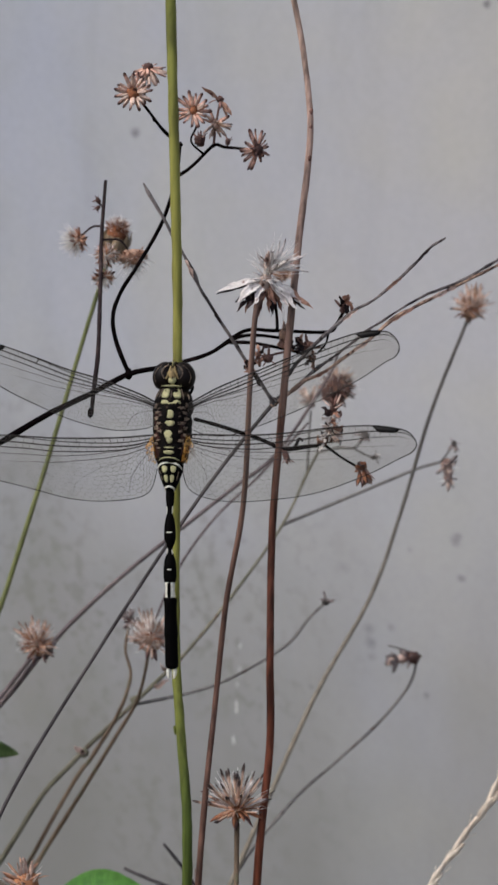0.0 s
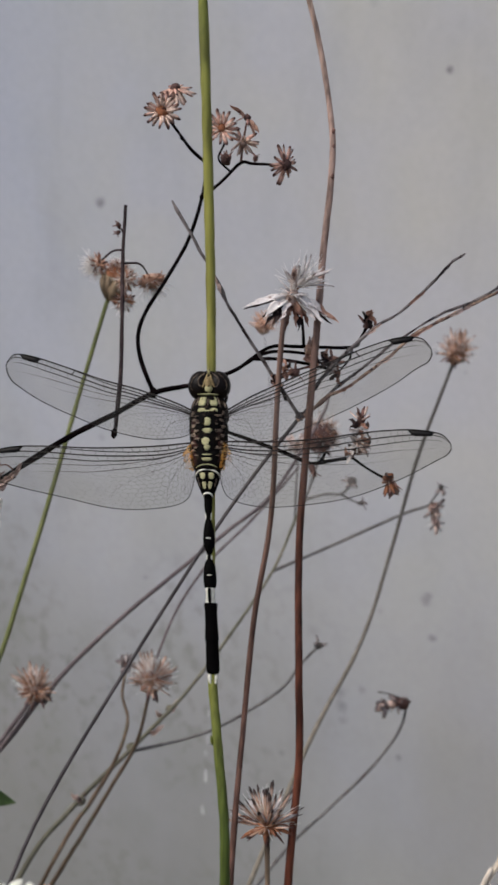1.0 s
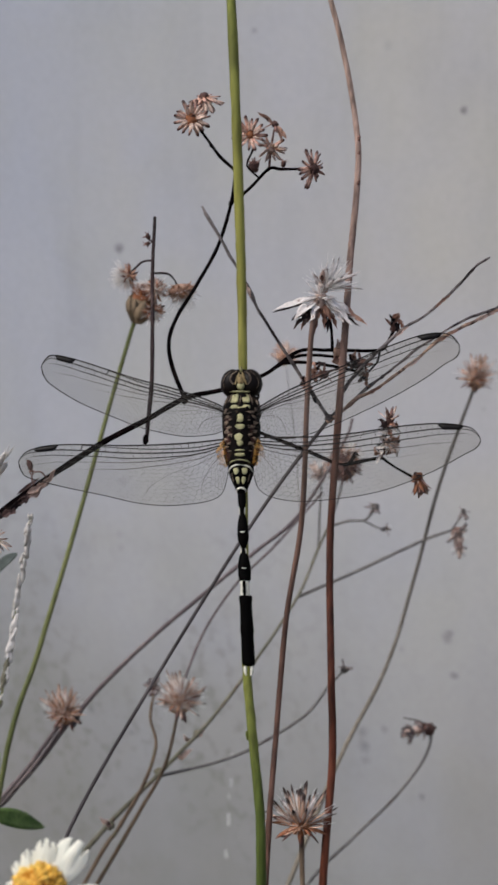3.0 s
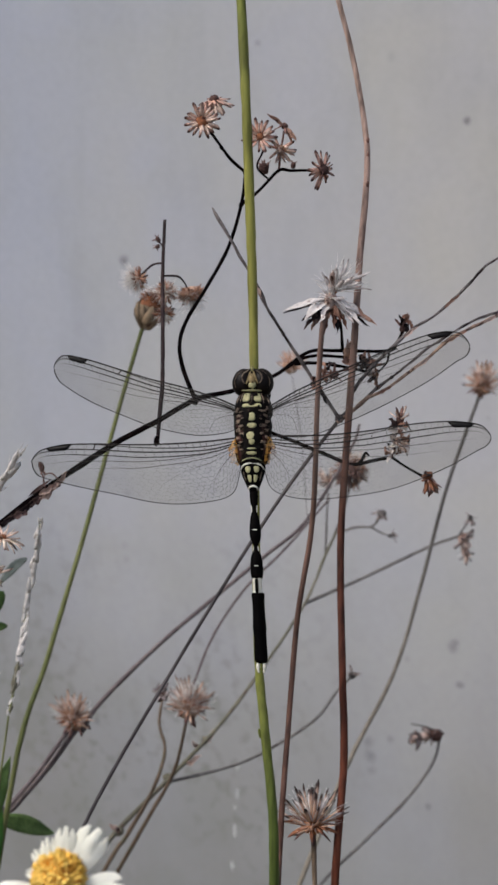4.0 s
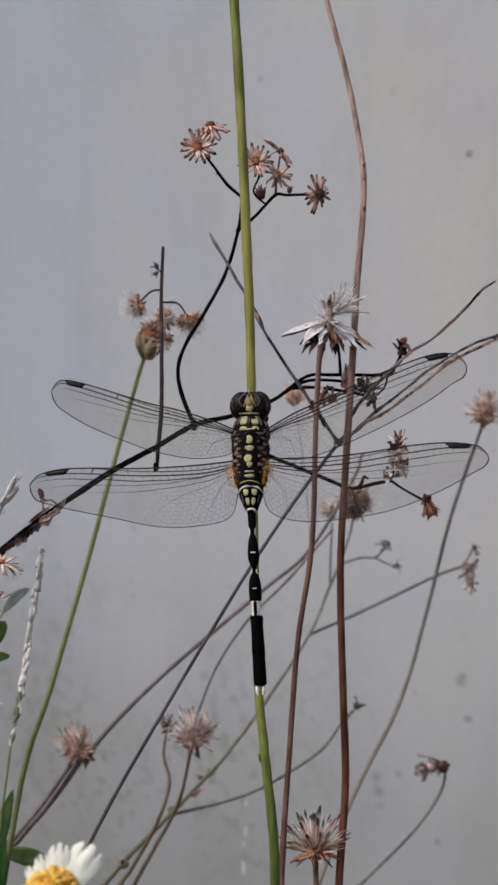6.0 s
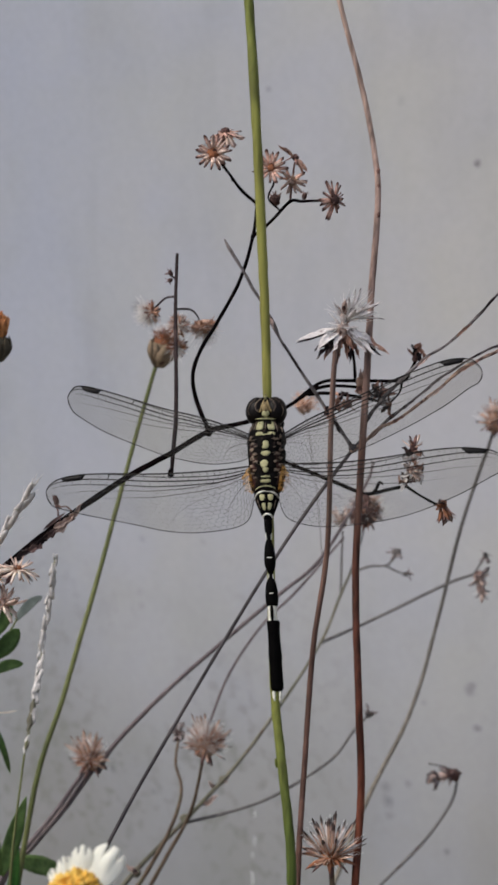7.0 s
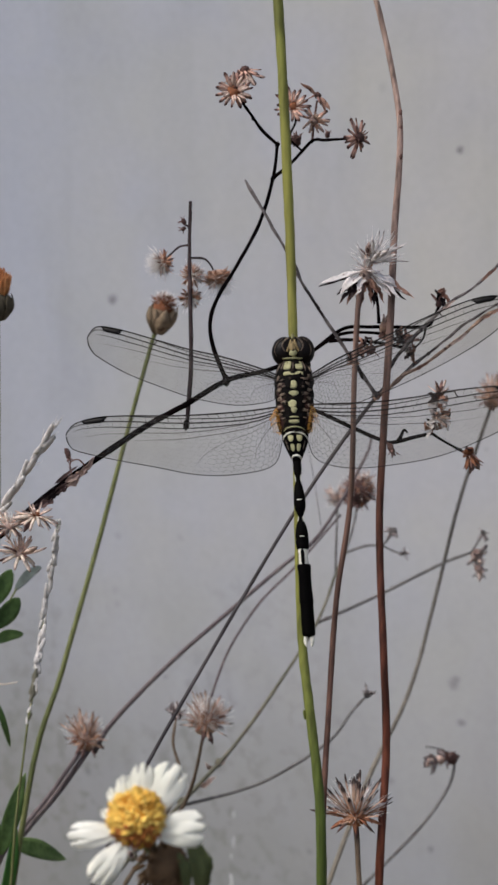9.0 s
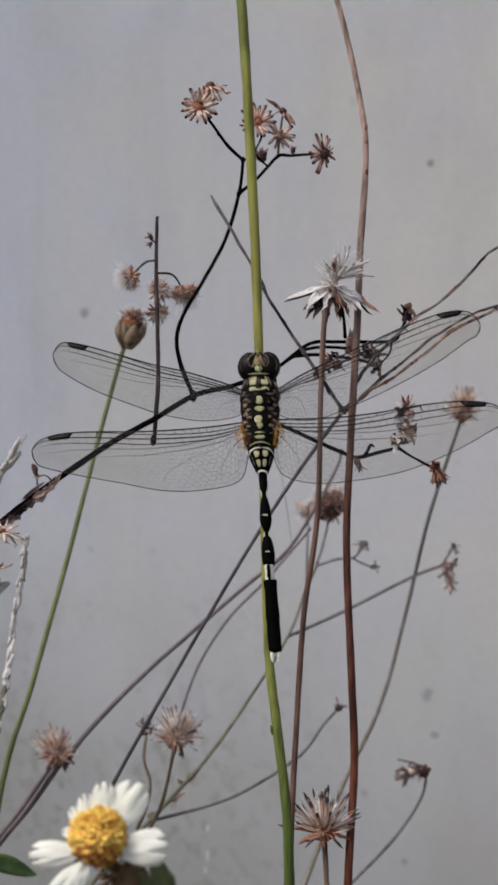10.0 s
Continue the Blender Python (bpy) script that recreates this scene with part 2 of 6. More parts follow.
def wing_material():
    """Clear film that turns a smoky grey towards the tip, with a faint sheen."""
    m, tree, bsdf = shader("wing_membrane")
    bsdf.inputs["Base Color"].default_value = (0.36, 0.36, 0.345, 1)
    bsdf.inputs["Roughness"].default_value = 0.35
    clear = tree.nodes.new("ShaderNodeBsdfTransparent")
    coord = tree.nodes.new("ShaderNodeTexCoord")
    split = tree.nodes.new("ShaderNodeSeparateXYZ")
    tree.links.new(coord.outputs["Object"], split.inputs[0])
    reach = tree.nodes.new("ShaderNodeMath")
    reach.operation = "ABSOLUTE"
    tree.links.new(split.outputs[0], reach.inputs[0])
    out = tree.nodes.new("ShaderNodeMapRange")
    out.inputs[1].default_value, out.inputs[2].default_value = 0.004, 0.030
    tree.links.new(reach.outputs[0], out.inputs[0])
    tint = ramp(tree, out.outputs[0], [(0.0, (0.955, 0.955, 0.95, 1)), (0.45, (0.925, 0.92, 0.90, 1)), (1.0, (0.875, 0.865, 0.835, 1))])
    tint = mixed(tree, "MULTIPLY", 1.0, tint, ramp(tree, grain(tree, 420.0, 4.0), [(0.3, (1, 1, 1, 1)), (0.75, (0.95, 0.95, 0.945, 1))]))
    tree.links.new(tint, clear.inputs[0])
    mix = tree.nodes.new("ShaderNodeMixShader")
    amount = ramp(tree, grain(tree, 700.0, 4.0), [(0.3, (0.02, 0.02, 0.02, 1)), (0.75, (0.045, 0.045, 0.045, 1))])
    tree.links.new(amount, mix.inputs[0])
    tree.links.new(clear.outputs[0], mix.inputs[1])
    tree.links.new(bsdf.outputs[0], mix.inputs[2])
    tree.links.new(mix.outputs[0], tree.nodes["Material Output"].inputs[0])
    return m


def amber_material():
    """A stain in the membrane: amber, streaked with clear gaps."""
    m = surface("amber_wing_base", rgb(206, 148, 66), rgb(236, 190, 112), 1200, 0.6, (1, 1, 1), rgb(150, 92, 40), 0.3, 0.2, through=0.5)
    tree = m.node_tree
    out = tree.nodes["Material Output"].inputs[0]
    stain = out.links[0].from_socket
    clear = tree.nodes.new("ShaderNodeBsdfTransparent")
    mix = tree.nodes.new("ShaderNodeMixShader")
    tree.links.new(ramp(tree, grain(tree, 900.0, 4.0, (0.4, 1, 1)), [(0.34, (0.12, 0.12, 0.12, 1)), (0.66, (0.72, 0.72, 0.72, 1))]), mix.inputs[0])
    tree.links.new(clear.outputs[0], mix.inputs[1])
    tree.links.new(stain, mix.inputs[2])
    tree.links.new(mix.outputs[0], out)
    return m


WALL_SMUDGES = [(x, 365 - 0.533 * x, z, size, depth) for x, z, size, depth in (
    (67.3, 35.4, 1.6, 0.7), (-46.7, -15.2, 2.2, 0.6), (66.9, -139.2, 2.2, 0.45), (69.3, -152.2, 1.5, 0.5), (60.0, -197.9, 1.4, 0.55), (52, -146, 1.2, 0.25),
    (30, -158, 2.6, 0.2), (-30, -150, 1.2, 0.3), (76, -60, 1.1, 0.25), (47, -176, 1.6, 0.3), (-60, -190, 1.5, 0.4), (-44, -196, 1.3, 0.4), (20, -206, 1.4, 0.3), (39.4, -178.5, 2.2, 0.4), (40.2, -183.5, 2.6, 0.45), (40.8, -188.5, 1.9, 0.3), (1.0, 60.3, 1.3, 0.35), (-47.7, -120, 2.0, 0.16), (-47.4, -125, 1.8, 0.14), (-46.7, -100.1, 1.6, 0.2),
    (-23.7, -98.3, 1.6, 0.18), (44, 55.6, 1.6, 0.12), (67.9, -137.5, 1.4, 0.3))]
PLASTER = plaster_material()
CHALK = surface("lime_streak", rgb(168, 169, 171), rgb(198, 198, 198), 700, 0.95, (1, 1, 1))
SOIL = surface("soil", (0.045, 0.035, 0.025, 1), (0.12, 0.095, 0.07, 1), 60, 0.95, (1, 1, 1), (0.06, 0.08, 0.03, 1), 0.6)
GREEN_STEM = along("green_stem", [(0.0, rgb(66, 82, 34)), (0.18, rgb(84, 98, 44)), (0.36, rgb(122, 123, 58)), (0.6, rgb(137, 134, 68)), (0.8, rgb(122, 122, 60)), (1.0, rgb(96, 106, 46))], 2, 0.6, 0.04, 0.0, 6.0, -1.45, 900.0, (1, 1, 0.05), 0.4)
OLIVE_STEM = surface("olive_stem", rgb(82, 88, 50), rgb(112, 116, 72), 500, 0.65, (1, 1, 0.1), None, 0.2, 0.25)
DARK_TWIG = surface("dark_twig", rgb(7, 5, 6), rgb(17, 13, 14), 600, 0.9, (1, 1, 1), rgb(30, 23, 23), 0.5, 0.0)
STALK = along("reddish_stalk", [(0.0, rgb(106, 57, 39)), (0.22, rgb(92, 50, 36)), (0.38, rgb(76, 43, 32)), (0.5, rgb(92, 64, 54)), (0.62, rgb(128, 104, 94)), (0.8, rgb(152, 128, 117)), (1.0, rgb(184, 158, 142))],
              2, 0.65, 0.06, 0.0, 6.0, -1.45, 1100.0, (1, 1, 0.045), 0.12)
BROWN_STALK = surface("brown_stalk", rgb(72, 50, 46), rgb(122, 91, 82), 600, 0.75, (1, 1, 0.05), rgb(58, 40, 38), 0.4, 0.15, contrast=1.0)
GREY_STALK = surface("grey_brown_stalk", rgb(56, 53, 55), rgb(90, 85, 86), 500, 0.8, (1, 1, 0.12), None, 0.3, 0.15)
MAUVE_STALK = surface("mauve_stalk", rgb(84, 75, 77), rgb(112, 102, 102), 500, 0.8, (1, 1, 0.12), None, 0.3, 0.15)
OLIVE_GREY = along("olive_grey_stalk", [(0.0, rgb(130, 122, 108)), (0.3, rgb(108, 103, 95)), (0.55, rgb(88, 85, 81)), (1.0, rgb(94, 91, 88))], 2, 0.8, 0.04, 0.0, 8.0, -1.65, 700.0, (1, 1, 0.1))
TAN_STALK = along("tan_brown_stalk", [(0.0, rgb(92, 66, 56)), (0.25, rgb(94, 68, 59)), (0.45, rgb(102, 78, 68)), (0.62, rgb(122, 98, 88)), (1.0, rgb(130, 106, 96))], 2, 0.75, 0.06, 0.0, 6.0, -1.45, 1000.0, (1, 1, 0.05), 0.2)
UMBER_STALK = surface("umber_stalk", rgb(30, 25, 27), rgb(58, 48, 49), 600, 0.85, (1, 1, 0.2), rgb(86, 71, 69), 0.6, 0.08)
MOTTLED = surface("mottled_peeling_stem", rgb(46, 42, 44), rgb(134, 126, 124), 1250, 0.85, (1, 1, 0.7), rgb(40, 34, 35), 0.6, 0.1, contrast=1.0)
TAN_MOTTLED = surface("mottled_tan_stem", rgb(78, 60, 56), rgb(188, 158, 138), 1250, 0.85, (1, 1, 0.7), rgb(66, 48, 46), 0.6, 0.1, contrast=1.0)
DUN_STALK = surface("dun_stalk", rgb(82, 69, 57), rgb(124, 107, 90), 500, 0.8, (1, 1, 0.12), rgb(96, 92, 74), 0.4, 0.12)
FAR_STALK = surface("dry_taupe_stalk", rgb(88, 86, 86), rgb(118, 115, 112), 400, 0.85, (1, 1, 0.15), rgb(78, 68, 66), 0.3, 0.1)
MOSSY_STALK = surface("mossy_stalk", rgb(82, 81, 66), rgb(112, 108, 94), 400, 0.8, (1, 1, 0.2), rgb(90, 76, 66), 0.4)
STRAW = surface("dry_straw", rgb(190, 174, 156), rgb(220, 208, 192), 700, 0.8, (1, 1, 0.2), None, 0.3, through=0.2)
HUSK = surface("pale_husk", rgb(150, 122, 112), rgb(204, 180, 168), 700, 0.85, (1, 1, 0.3), rgb(84, 60, 56), 0.5, vary=0.2, through=0.15)
BRACT = along("star_bract", [(0.0, rgb(178, 122, 98)), (0.3, rgb(212, 172, 154)), (0.68, rgb(196, 158, 144)), (0.86, rgb(104, 74, 68)), (1.0, rgb(70, 50, 48))], 0, 0.8, 0.25, 0.2)
PALE_BRACT = along("pale_bract", [(0.0, rgb(202, 164, 144)), (0.5, rgb(232, 210, 196)), (1.0, rgb(186, 156, 144))], 0, 0.8, 0.2, 0.25)
BRISTLE = along("bristle", [(0.0, rgb(186, 124, 86)), (0.4, rgb(224, 190, 164)), (0.74, rgb(192, 160, 144)), (0.84, rgb(84, 70, 66)), (1.0, rgb(64, 54, 54))], 0, 0.8, 0.3, 0.15)
SOFT_BRISTLE = along("soft_bristle", [(0.0, rgb(172, 112, 80)), (0.45, rgb(218, 178, 150)), (0.8, rgb(188, 156, 138)), (1.0, rgb(106, 90, 84))], 0, 0.8, 0.3, 0.15)
CREAM_BRACT = along("cream_bract", [(0.0, rgb(206, 172, 148)), (0.4, rgb(246, 234, 218)), (0.85, rgb(232, 212, 198)), (1.0, rgb(150, 122, 114))], 0, 0.8, 0.15, 0.3)
WHITE_BRACT = along("white_bract", [(0.0, rgb(206, 176, 160)), (0.25, rgb(236, 230, 228)), (0.8, rgb(222, 214, 212)), (0.95, rgb(110, 98, 98)), (1.0, rgb(60, 52, 54))], 0, 0.7, 0.15, 0.2)
GREY_BRACT = along("grey_bract", [(0.0, rgb(78, 68, 66)), (0.5, rgb(150, 138, 136)), (1.0, rgb(84, 76, 78))], 0, 0.85, 0.3, 0.15)
BROWN_BRACT = along("brown_bract", [(0.0, rgb(84, 56, 50)), (0.5, rgb(136, 104, 96)), (1.0, rgb(58, 42, 42))], 0, 0.8, 0.35, 0.1)
FAWN_BRACT = along("fawn_bract", [(0.0, rgb(164, 112, 86)), (0.5, rgb(212, 170, 144)), (1.0, rgb(182, 140, 118))], 0, 0.85, 0.3, 0.25)
RUST_BRACT = along("rust_bract", [(0.0, rgb(104, 62, 46)), (0.6, rgb(156, 104, 76)), (1.0, rgb(98, 62, 50))], 0, 0.8, 0.3, 0.1)
BARK = surface("peeling_bark", rgb(42, 31, 31), rgb(122, 98, 94), 900, 0.85, (1, 1, 0.3), rgb(44, 32, 32), 0.6, 0.15, 0.3)
CORE = surface("brown_core", rgb(98, 60, 42), rgb(150, 98, 70), 1200, 0.9, (1, 1, 1), rgb(60, 38, 34), 0.8, 0.15)
TAN_CORE = surface("tan_core", rgb(142, 108, 90), rgb(188, 156, 136), 1200, 0.9, (1, 1, 1), rgb(96, 66, 56), 0.8, 0.15)
GREY_CORE = surface("grey_core", rgb(66, 62, 61), rgb(100, 95, 93), 1200, 0.9, (1, 1, 1), None, 0.8)
DARK_CORE = surface("dark_core", rgb(64, 46, 44), rgb(98, 72, 66), 1200, 0.9, (1, 1, 1), None, 0.8)
PAPPUS = surface("pappus", rgb(244, 242, 240), rgb(252, 250, 248), 900, 0.9, (1, 1, 1), None, 0.0, 0.1, through=0.6, contrast=0.1)
SPIKE = surface("silky_spikelet", rgb(206, 202, 198), rgb(232, 228, 224), 900, 0.9, (1, 1, 0.4), rgb(150, 146, 132), 0.4, 0.1, through=0.3, contrast=0.5)
RIBBON = surface("bleached_petal", rgb(212, 204, 202), rgb(240, 236, 234), 900, 0.8, (1, 1, 1), rgb(150, 128, 122), 0.4, 0.15, 0.1, 0.2, 0.5)
TAN_RIBBON = surface("withered_tan_petal", rgb(118, 84, 72), rgb(182, 144, 126), 900, 0.85, (1, 1, 1), rgb(84, 58, 52), 0.5, 0.1, 0.2, 0.15)
DARK_RIBBON = surface("withered_dark_petal", rgb(30, 24, 25), rgb(64, 52, 52), 900, 0.85, (1, 1, 1), rgb(110, 94, 90), 0.5, 0.1, 0.2)
LEAF = surface("leaf", rgb(64, 92, 42), rgb(114, 140, 78), 420, 0.55, (1, 1, 1), None, 0.3, 0.3, 0.2, through=0.25)
GREY_LEAF = surface("grey_green_leaf", rgb(46, 56, 52), rgb(88, 96, 92), 300, 0.6, (1, 1, 1), None, 0.3, 0.25, 0.1, through=0.15)
BRIGHT_LEAF = surface("bright_leaf", rgb(74, 128, 52), rgb(98, 150, 70), 300, 0.45, (1, 1, 1), None, 0.3, 0.4, 0.1, through=0.25)
PETAL = surface("white_petal", rgb(226, 226, 212), rgb(242, 241, 231), 500, 0.7, (1, 1, 1), None, 0.1, 0.2, through=0.25, contrast=0.15)
SEPAL_GREEN = surface("olive_sepal", rgb(78, 86, 52), rgb(110, 114, 74), 300, 0.7, (1, 1, 0.4), rgb(84, 76, 54), 0.3, 0.2)
WITHER = surface("withered_brown", rgb(88, 69, 52), rgb(122, 98, 73), 260, 0.85, (1, 1, 0.4), rgb(64, 50, 40), 0.5, 0.15)
YELLOW = surface("yellow_floret", rgb(224, 172, 58), rgb(246, 212, 112), 900, 0.6, (1, 1, 1), rgb(200, 138, 40), 0.2, vary=0.25, through=0.15)
OCHRE = surface("ochre_core", rgb(190, 120, 28), rgb(216, 150, 44), 900, 0.7, (1, 1, 1), rgb(160, 92, 30), 0.4)
RUST = surface("rust_floret", rgb(138, 80, 36), rgb(176, 110, 48), 900, 0.7, (1, 1, 1), None, 0.2, vary=0.2)
BUFF = surface("buff_core", rgb(146, 98, 68), rgb(188, 138, 104), 900, 0.8, (1, 1, 1), rgb(110, 66, 42), 0.5, 0.1)
ORANGE = surface("orange_floret", rgb(152, 92, 52), rgb(204, 142, 90), 900, 0.7, (1, 1, 1), None, 0.2, vary=0.2)
BUD = surface("brown_bud", rgb(92, 84, 68), rgb(148, 126, 104), 800, 0.85, (1, 1, 0.2), rgb(84, 66, 54), 0.5, 0.15, vary=0.15)
SEPAL = surface("dark_sepal", rgb(68, 62, 50), rgb(108, 98, 78), 500, 0.8, (1, 1, 0.3), rgb(80, 60, 48), 0.4)
WING = wing_material()
STIGMA = surface("wing_mark_skin", rgb(9, 8, 8), rgb(26, 24, 24), 700, 0.5, (1, 1, 1), None, 0.2, 0.2)
MAROON = surface("maroon_flank", rgb(24, 10, 8), rgb(52, 24, 18), 900, 0.6, (1, 1, 1), None, 0.4, 0.2)
VEIN = surface("wing_vein", rgb(20, 17, 16), rgb(40, 34, 30), 600, 0.6, (1, 1, 1), None, 0.0, 0.2)
FINE_VEIN = surface("fine_wing_vein", rgb(50, 47, 46), rgb(78, 73, 70), 600, 0.7, (1, 1, 1), None, 0.0, 0.1)
CHITIN = surface("black_chitin", rgb(2, 2, 2), rgb(7, 6, 6), 700, 0.65, (1, 1, 1), None, 0.3, 0.03)
DARK_CHITIN = surface("brown_black_chitin", rgb(4, 3, 3), rgb(12, 9, 7), 1100, 0.65, (1, 1, 1), rgb(42, 34, 26), 0.6, 0.06)
EYE = surface("compound_eye", rgb(5, 3, 3), rgb(18, 12, 10), 420, 0.45, (1, 1, 1), None, 0.4, 0.12)
LIME = surface("pale_green_marking", rgb(138, 136, 100), rgb(172, 168, 128), 1000, 0.6, (1, 1, 1), rgb(104, 96, 60), 0.4, 0.2)
MOSS = surface("olive_marking", rgb(62, 52, 46), rgb(130, 114, 98), 1500, 0.6, (1, 1, 1), rgb(20, 16, 13), 0.6, 0.2)
FACE = surface("tan_face", rgb(112, 96, 66), rgb(158, 140, 100), 1400, 0.6, (1, 1, 1), rgb(50, 40, 30), 0.5, 0.2)
IVORY = surface("ivory_marking", rgb(196, 194, 180), rgb(226, 224, 212), 900, 0.5, (1, 1, 1), None, 0.2)
AMBER = amber_material()

# ---------------------------------------------------------------- ground and wall
bm = bmesh.new()
bmesh.ops.create_grid(bm, x_segments=60, y_segments=60, size=600.0)
for v in bm.verts:
    v.co.z = -330 + 14 * noise.noise(v.co * 0.011) + 5 * noise.noise(v.co * 0.05)
bmesh.ops.transform(bm, matrix=Matrix.Scale(MM, 4), verts=bm.verts)
ring = sorted((e for e in bm.edges if e.is_boundary), key=lambda e: e.index)
grown = bmesh.ops.extrude_edge_only(bm, edges=ring)["geom"]
for v in grown:
    if isinstance(v, bmesh.types.BMVert):
        v.co.x, v.co.y, v.co.z = v.co.x * 700, v.co.y * 700, -0.33
data = bpy.data.meshes.new("ground")
bm.to_mesh(data)
bm.free()
data.materials.append(SOIL)
tagged(new("ground", data), "bare brown soil with a little moss at the wall's foot", "ground", kind="structure")

WALL_TURN = math.atan(-0.533)
WALL_FOOT = Vector((0, 365, 0))
WALL_ALONG = Vector((math.cos(WALL_TURN), math.sin(WALL_TURN), 0))
WALL_OUT = Vector((math.sin(WALL_TURN), -math.cos(WALL_TURN), 0))


def on_wall(x, z, proud=0.0):
    """The place on the wall's face that lies x to the side, at a height z."""
    s = x / WALL_ALONG.x
    return WALL_FOOT + WALL_ALONG * s + Vector((0, 0, z)) + WALL_OUT * proud


def build_wall():
    bm = bmesh.new()
    bmesh.ops.create_cube(bm, size=1.0)
    bmesh.ops.transform(bm, matrix=Matrix.Translation((0, 60, 650)) @ Matrix.Diagonal((5000, 120, 2000, 1)), verts=bm.verts)
    bmesh.ops.bevel(bm, geom=bm.edges[:], offset=6, segments=2, affect="EDGES")
    bmesh.ops.transform(bm, matrix=Matrix.Translation(WALL_FOOT) @ Matrix.Rotation(WALL_TURN, 4, "Z"), verts=bm.verts)
    bmesh.ops.transform(bm, matrix=Matrix.Scale(MM, 4), verts=bm.verts)
    data = bpy.data.meshes.new("wall_north")
    bm.to_mesh(data)
    bm.free()
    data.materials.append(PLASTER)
    wall = tagged(new("wall_north", data), "smooth grey plastered wall with faint damp stains", "wall", kind="structure")
    ORIGIN[wall] = Vector((0, 0, 0))
    return wall


WALL = build_wall()


def wall_spot(x, z, w, h, material, seed, name="lime_streak", tilt=0.0):
    """A thin run of lime that stands a little proud of the plaster."""
    bm = bmesh.new()
    bmesh.ops.create_circle(bm, cap_ends=True, segments=14, radius=1.0)
    for v in bm.verts:
        a = math.atan2(v.co.y, v.co.x)
        v.co *= 1 + 0.4 * noise.noise(Vector((math.cos(a) * 1.6, math.sin(a) * 1.6, seed * 3.1)))
    top = bmesh.ops.extrude_face_region(bm, geom=bm.faces[:])["geom"]
    for v in top:
        if isinstance(v, bmesh.types.BMVert):
            v.co = Vector((v.co.x * 0.6, v.co.y * 0.6, 0.12 / max(w, 0.5)))
    turn = WALL_OUT.to_track_quat("Z", "Y").to_matrix().to_4x4()
    bmesh.ops.transform(bm, matrix=Matrix.Translation(on_wall(x, z, -0.05)) @ turn @ Matrix.Rotation(tilt, 4, "Z") @ Matrix.Diagonal((w, h, w, 1)), verts=bm.verts)
    bmesh.ops.recalc_face_normals(bm, faces=bm.faces[:])
    part(name, bm, material, WALL)


# ---------------------------------------------------------------- parts of plants
def unit_bract(name, width, material, bend=0.12, blunt=0.45):
    """A narrow pointed scale, one unit long, with some thickness; alike ones share it."""
    bm = bmesh.new()
    rows = [(0.0, 0.6), (0.3, 1.0), (0.7, 0.9), (0.9, blunt), (1.0, blunt * 0.35)]
    rings = []
    for x, w in rows:
        z = bend * x * x
        rings.append([bm.verts.new((x, -w * width / 2, z)), bm.verts.new((x, 0, z + width * 0.28 * w)),
                      bm.verts.new((x, w * width / 2, z)), bm.verts.new((x, 0, z - width * 0.12 * w))])
    for a, b in zip(rings, rings[1:]):
        for k in range(4):
            bm.faces.new((a[k], a[(k + 1) % 4], b[(k + 1) % 4], b[k]))
    bm.faces.new(rings[0][::-1])
    bm.faces.new(rings[-1])
    bmesh.ops.recalc_face_normals(bm, faces=bm.faces[:])
    data = bpy.data.meshes.new(name)
    bm.to_mesh(data)
    bm.free()
    data.materials.append(material)
    data.polygons.foreach_set("use_smooth", [True] * len(data.polygons))
    return data


STAR_SCALE = unit_bract("bract", 0.25, BRACT, 0.1, 0.85)
PALE_SCALE = unit_bract("bract", 0.26, PALE_BRACT, 0.2, 0.7)
FINE_BRISTLE = unit_bract("bristle", 0.085, BRISTLE, 0.05, 1.0)
PALE_FINE = unit_bract("bract", 0.17, PALE_BRACT, 0.12, 0.8)
BRISTLE_SCALE = unit_bract("bristle", 0.13, BRISTLE, 0.05, 0.8)
WHITE_SCALE = unit_bract("bract", 0.15, WHITE_BRACT, -0.2, 0.5)
BROWN_SCALE = unit_bract("bract", 0.30, BROWN_BRACT, -0.15)
SOFT_SCALE = unit_bract("bristle", 0.10, SOFT_BRISTLE, 0.05, 0.9)
CREAM_SCALE = unit_bract("bract", 0.24, CREAM_BRACT, -0.25, 0.7)
RUST_SCALE = unit_bract("bract", 0.26, RUST_BRACT, -0.3)
FAWN_SCALE = unit_bract("bract", 0.15, FAWN_BRACT, -0.25)
WITHER_SCALE = unit_bract("bract", 0.4, WITHER, 0.15, 0.5)
GREY_SCALE = unit_bract("bract", 0.42, GREY_BRACT, -0.2, 0.7)
TAN_SCALE = unit_bract("bract", 0.5, HUSK, 0.1, 0.7)


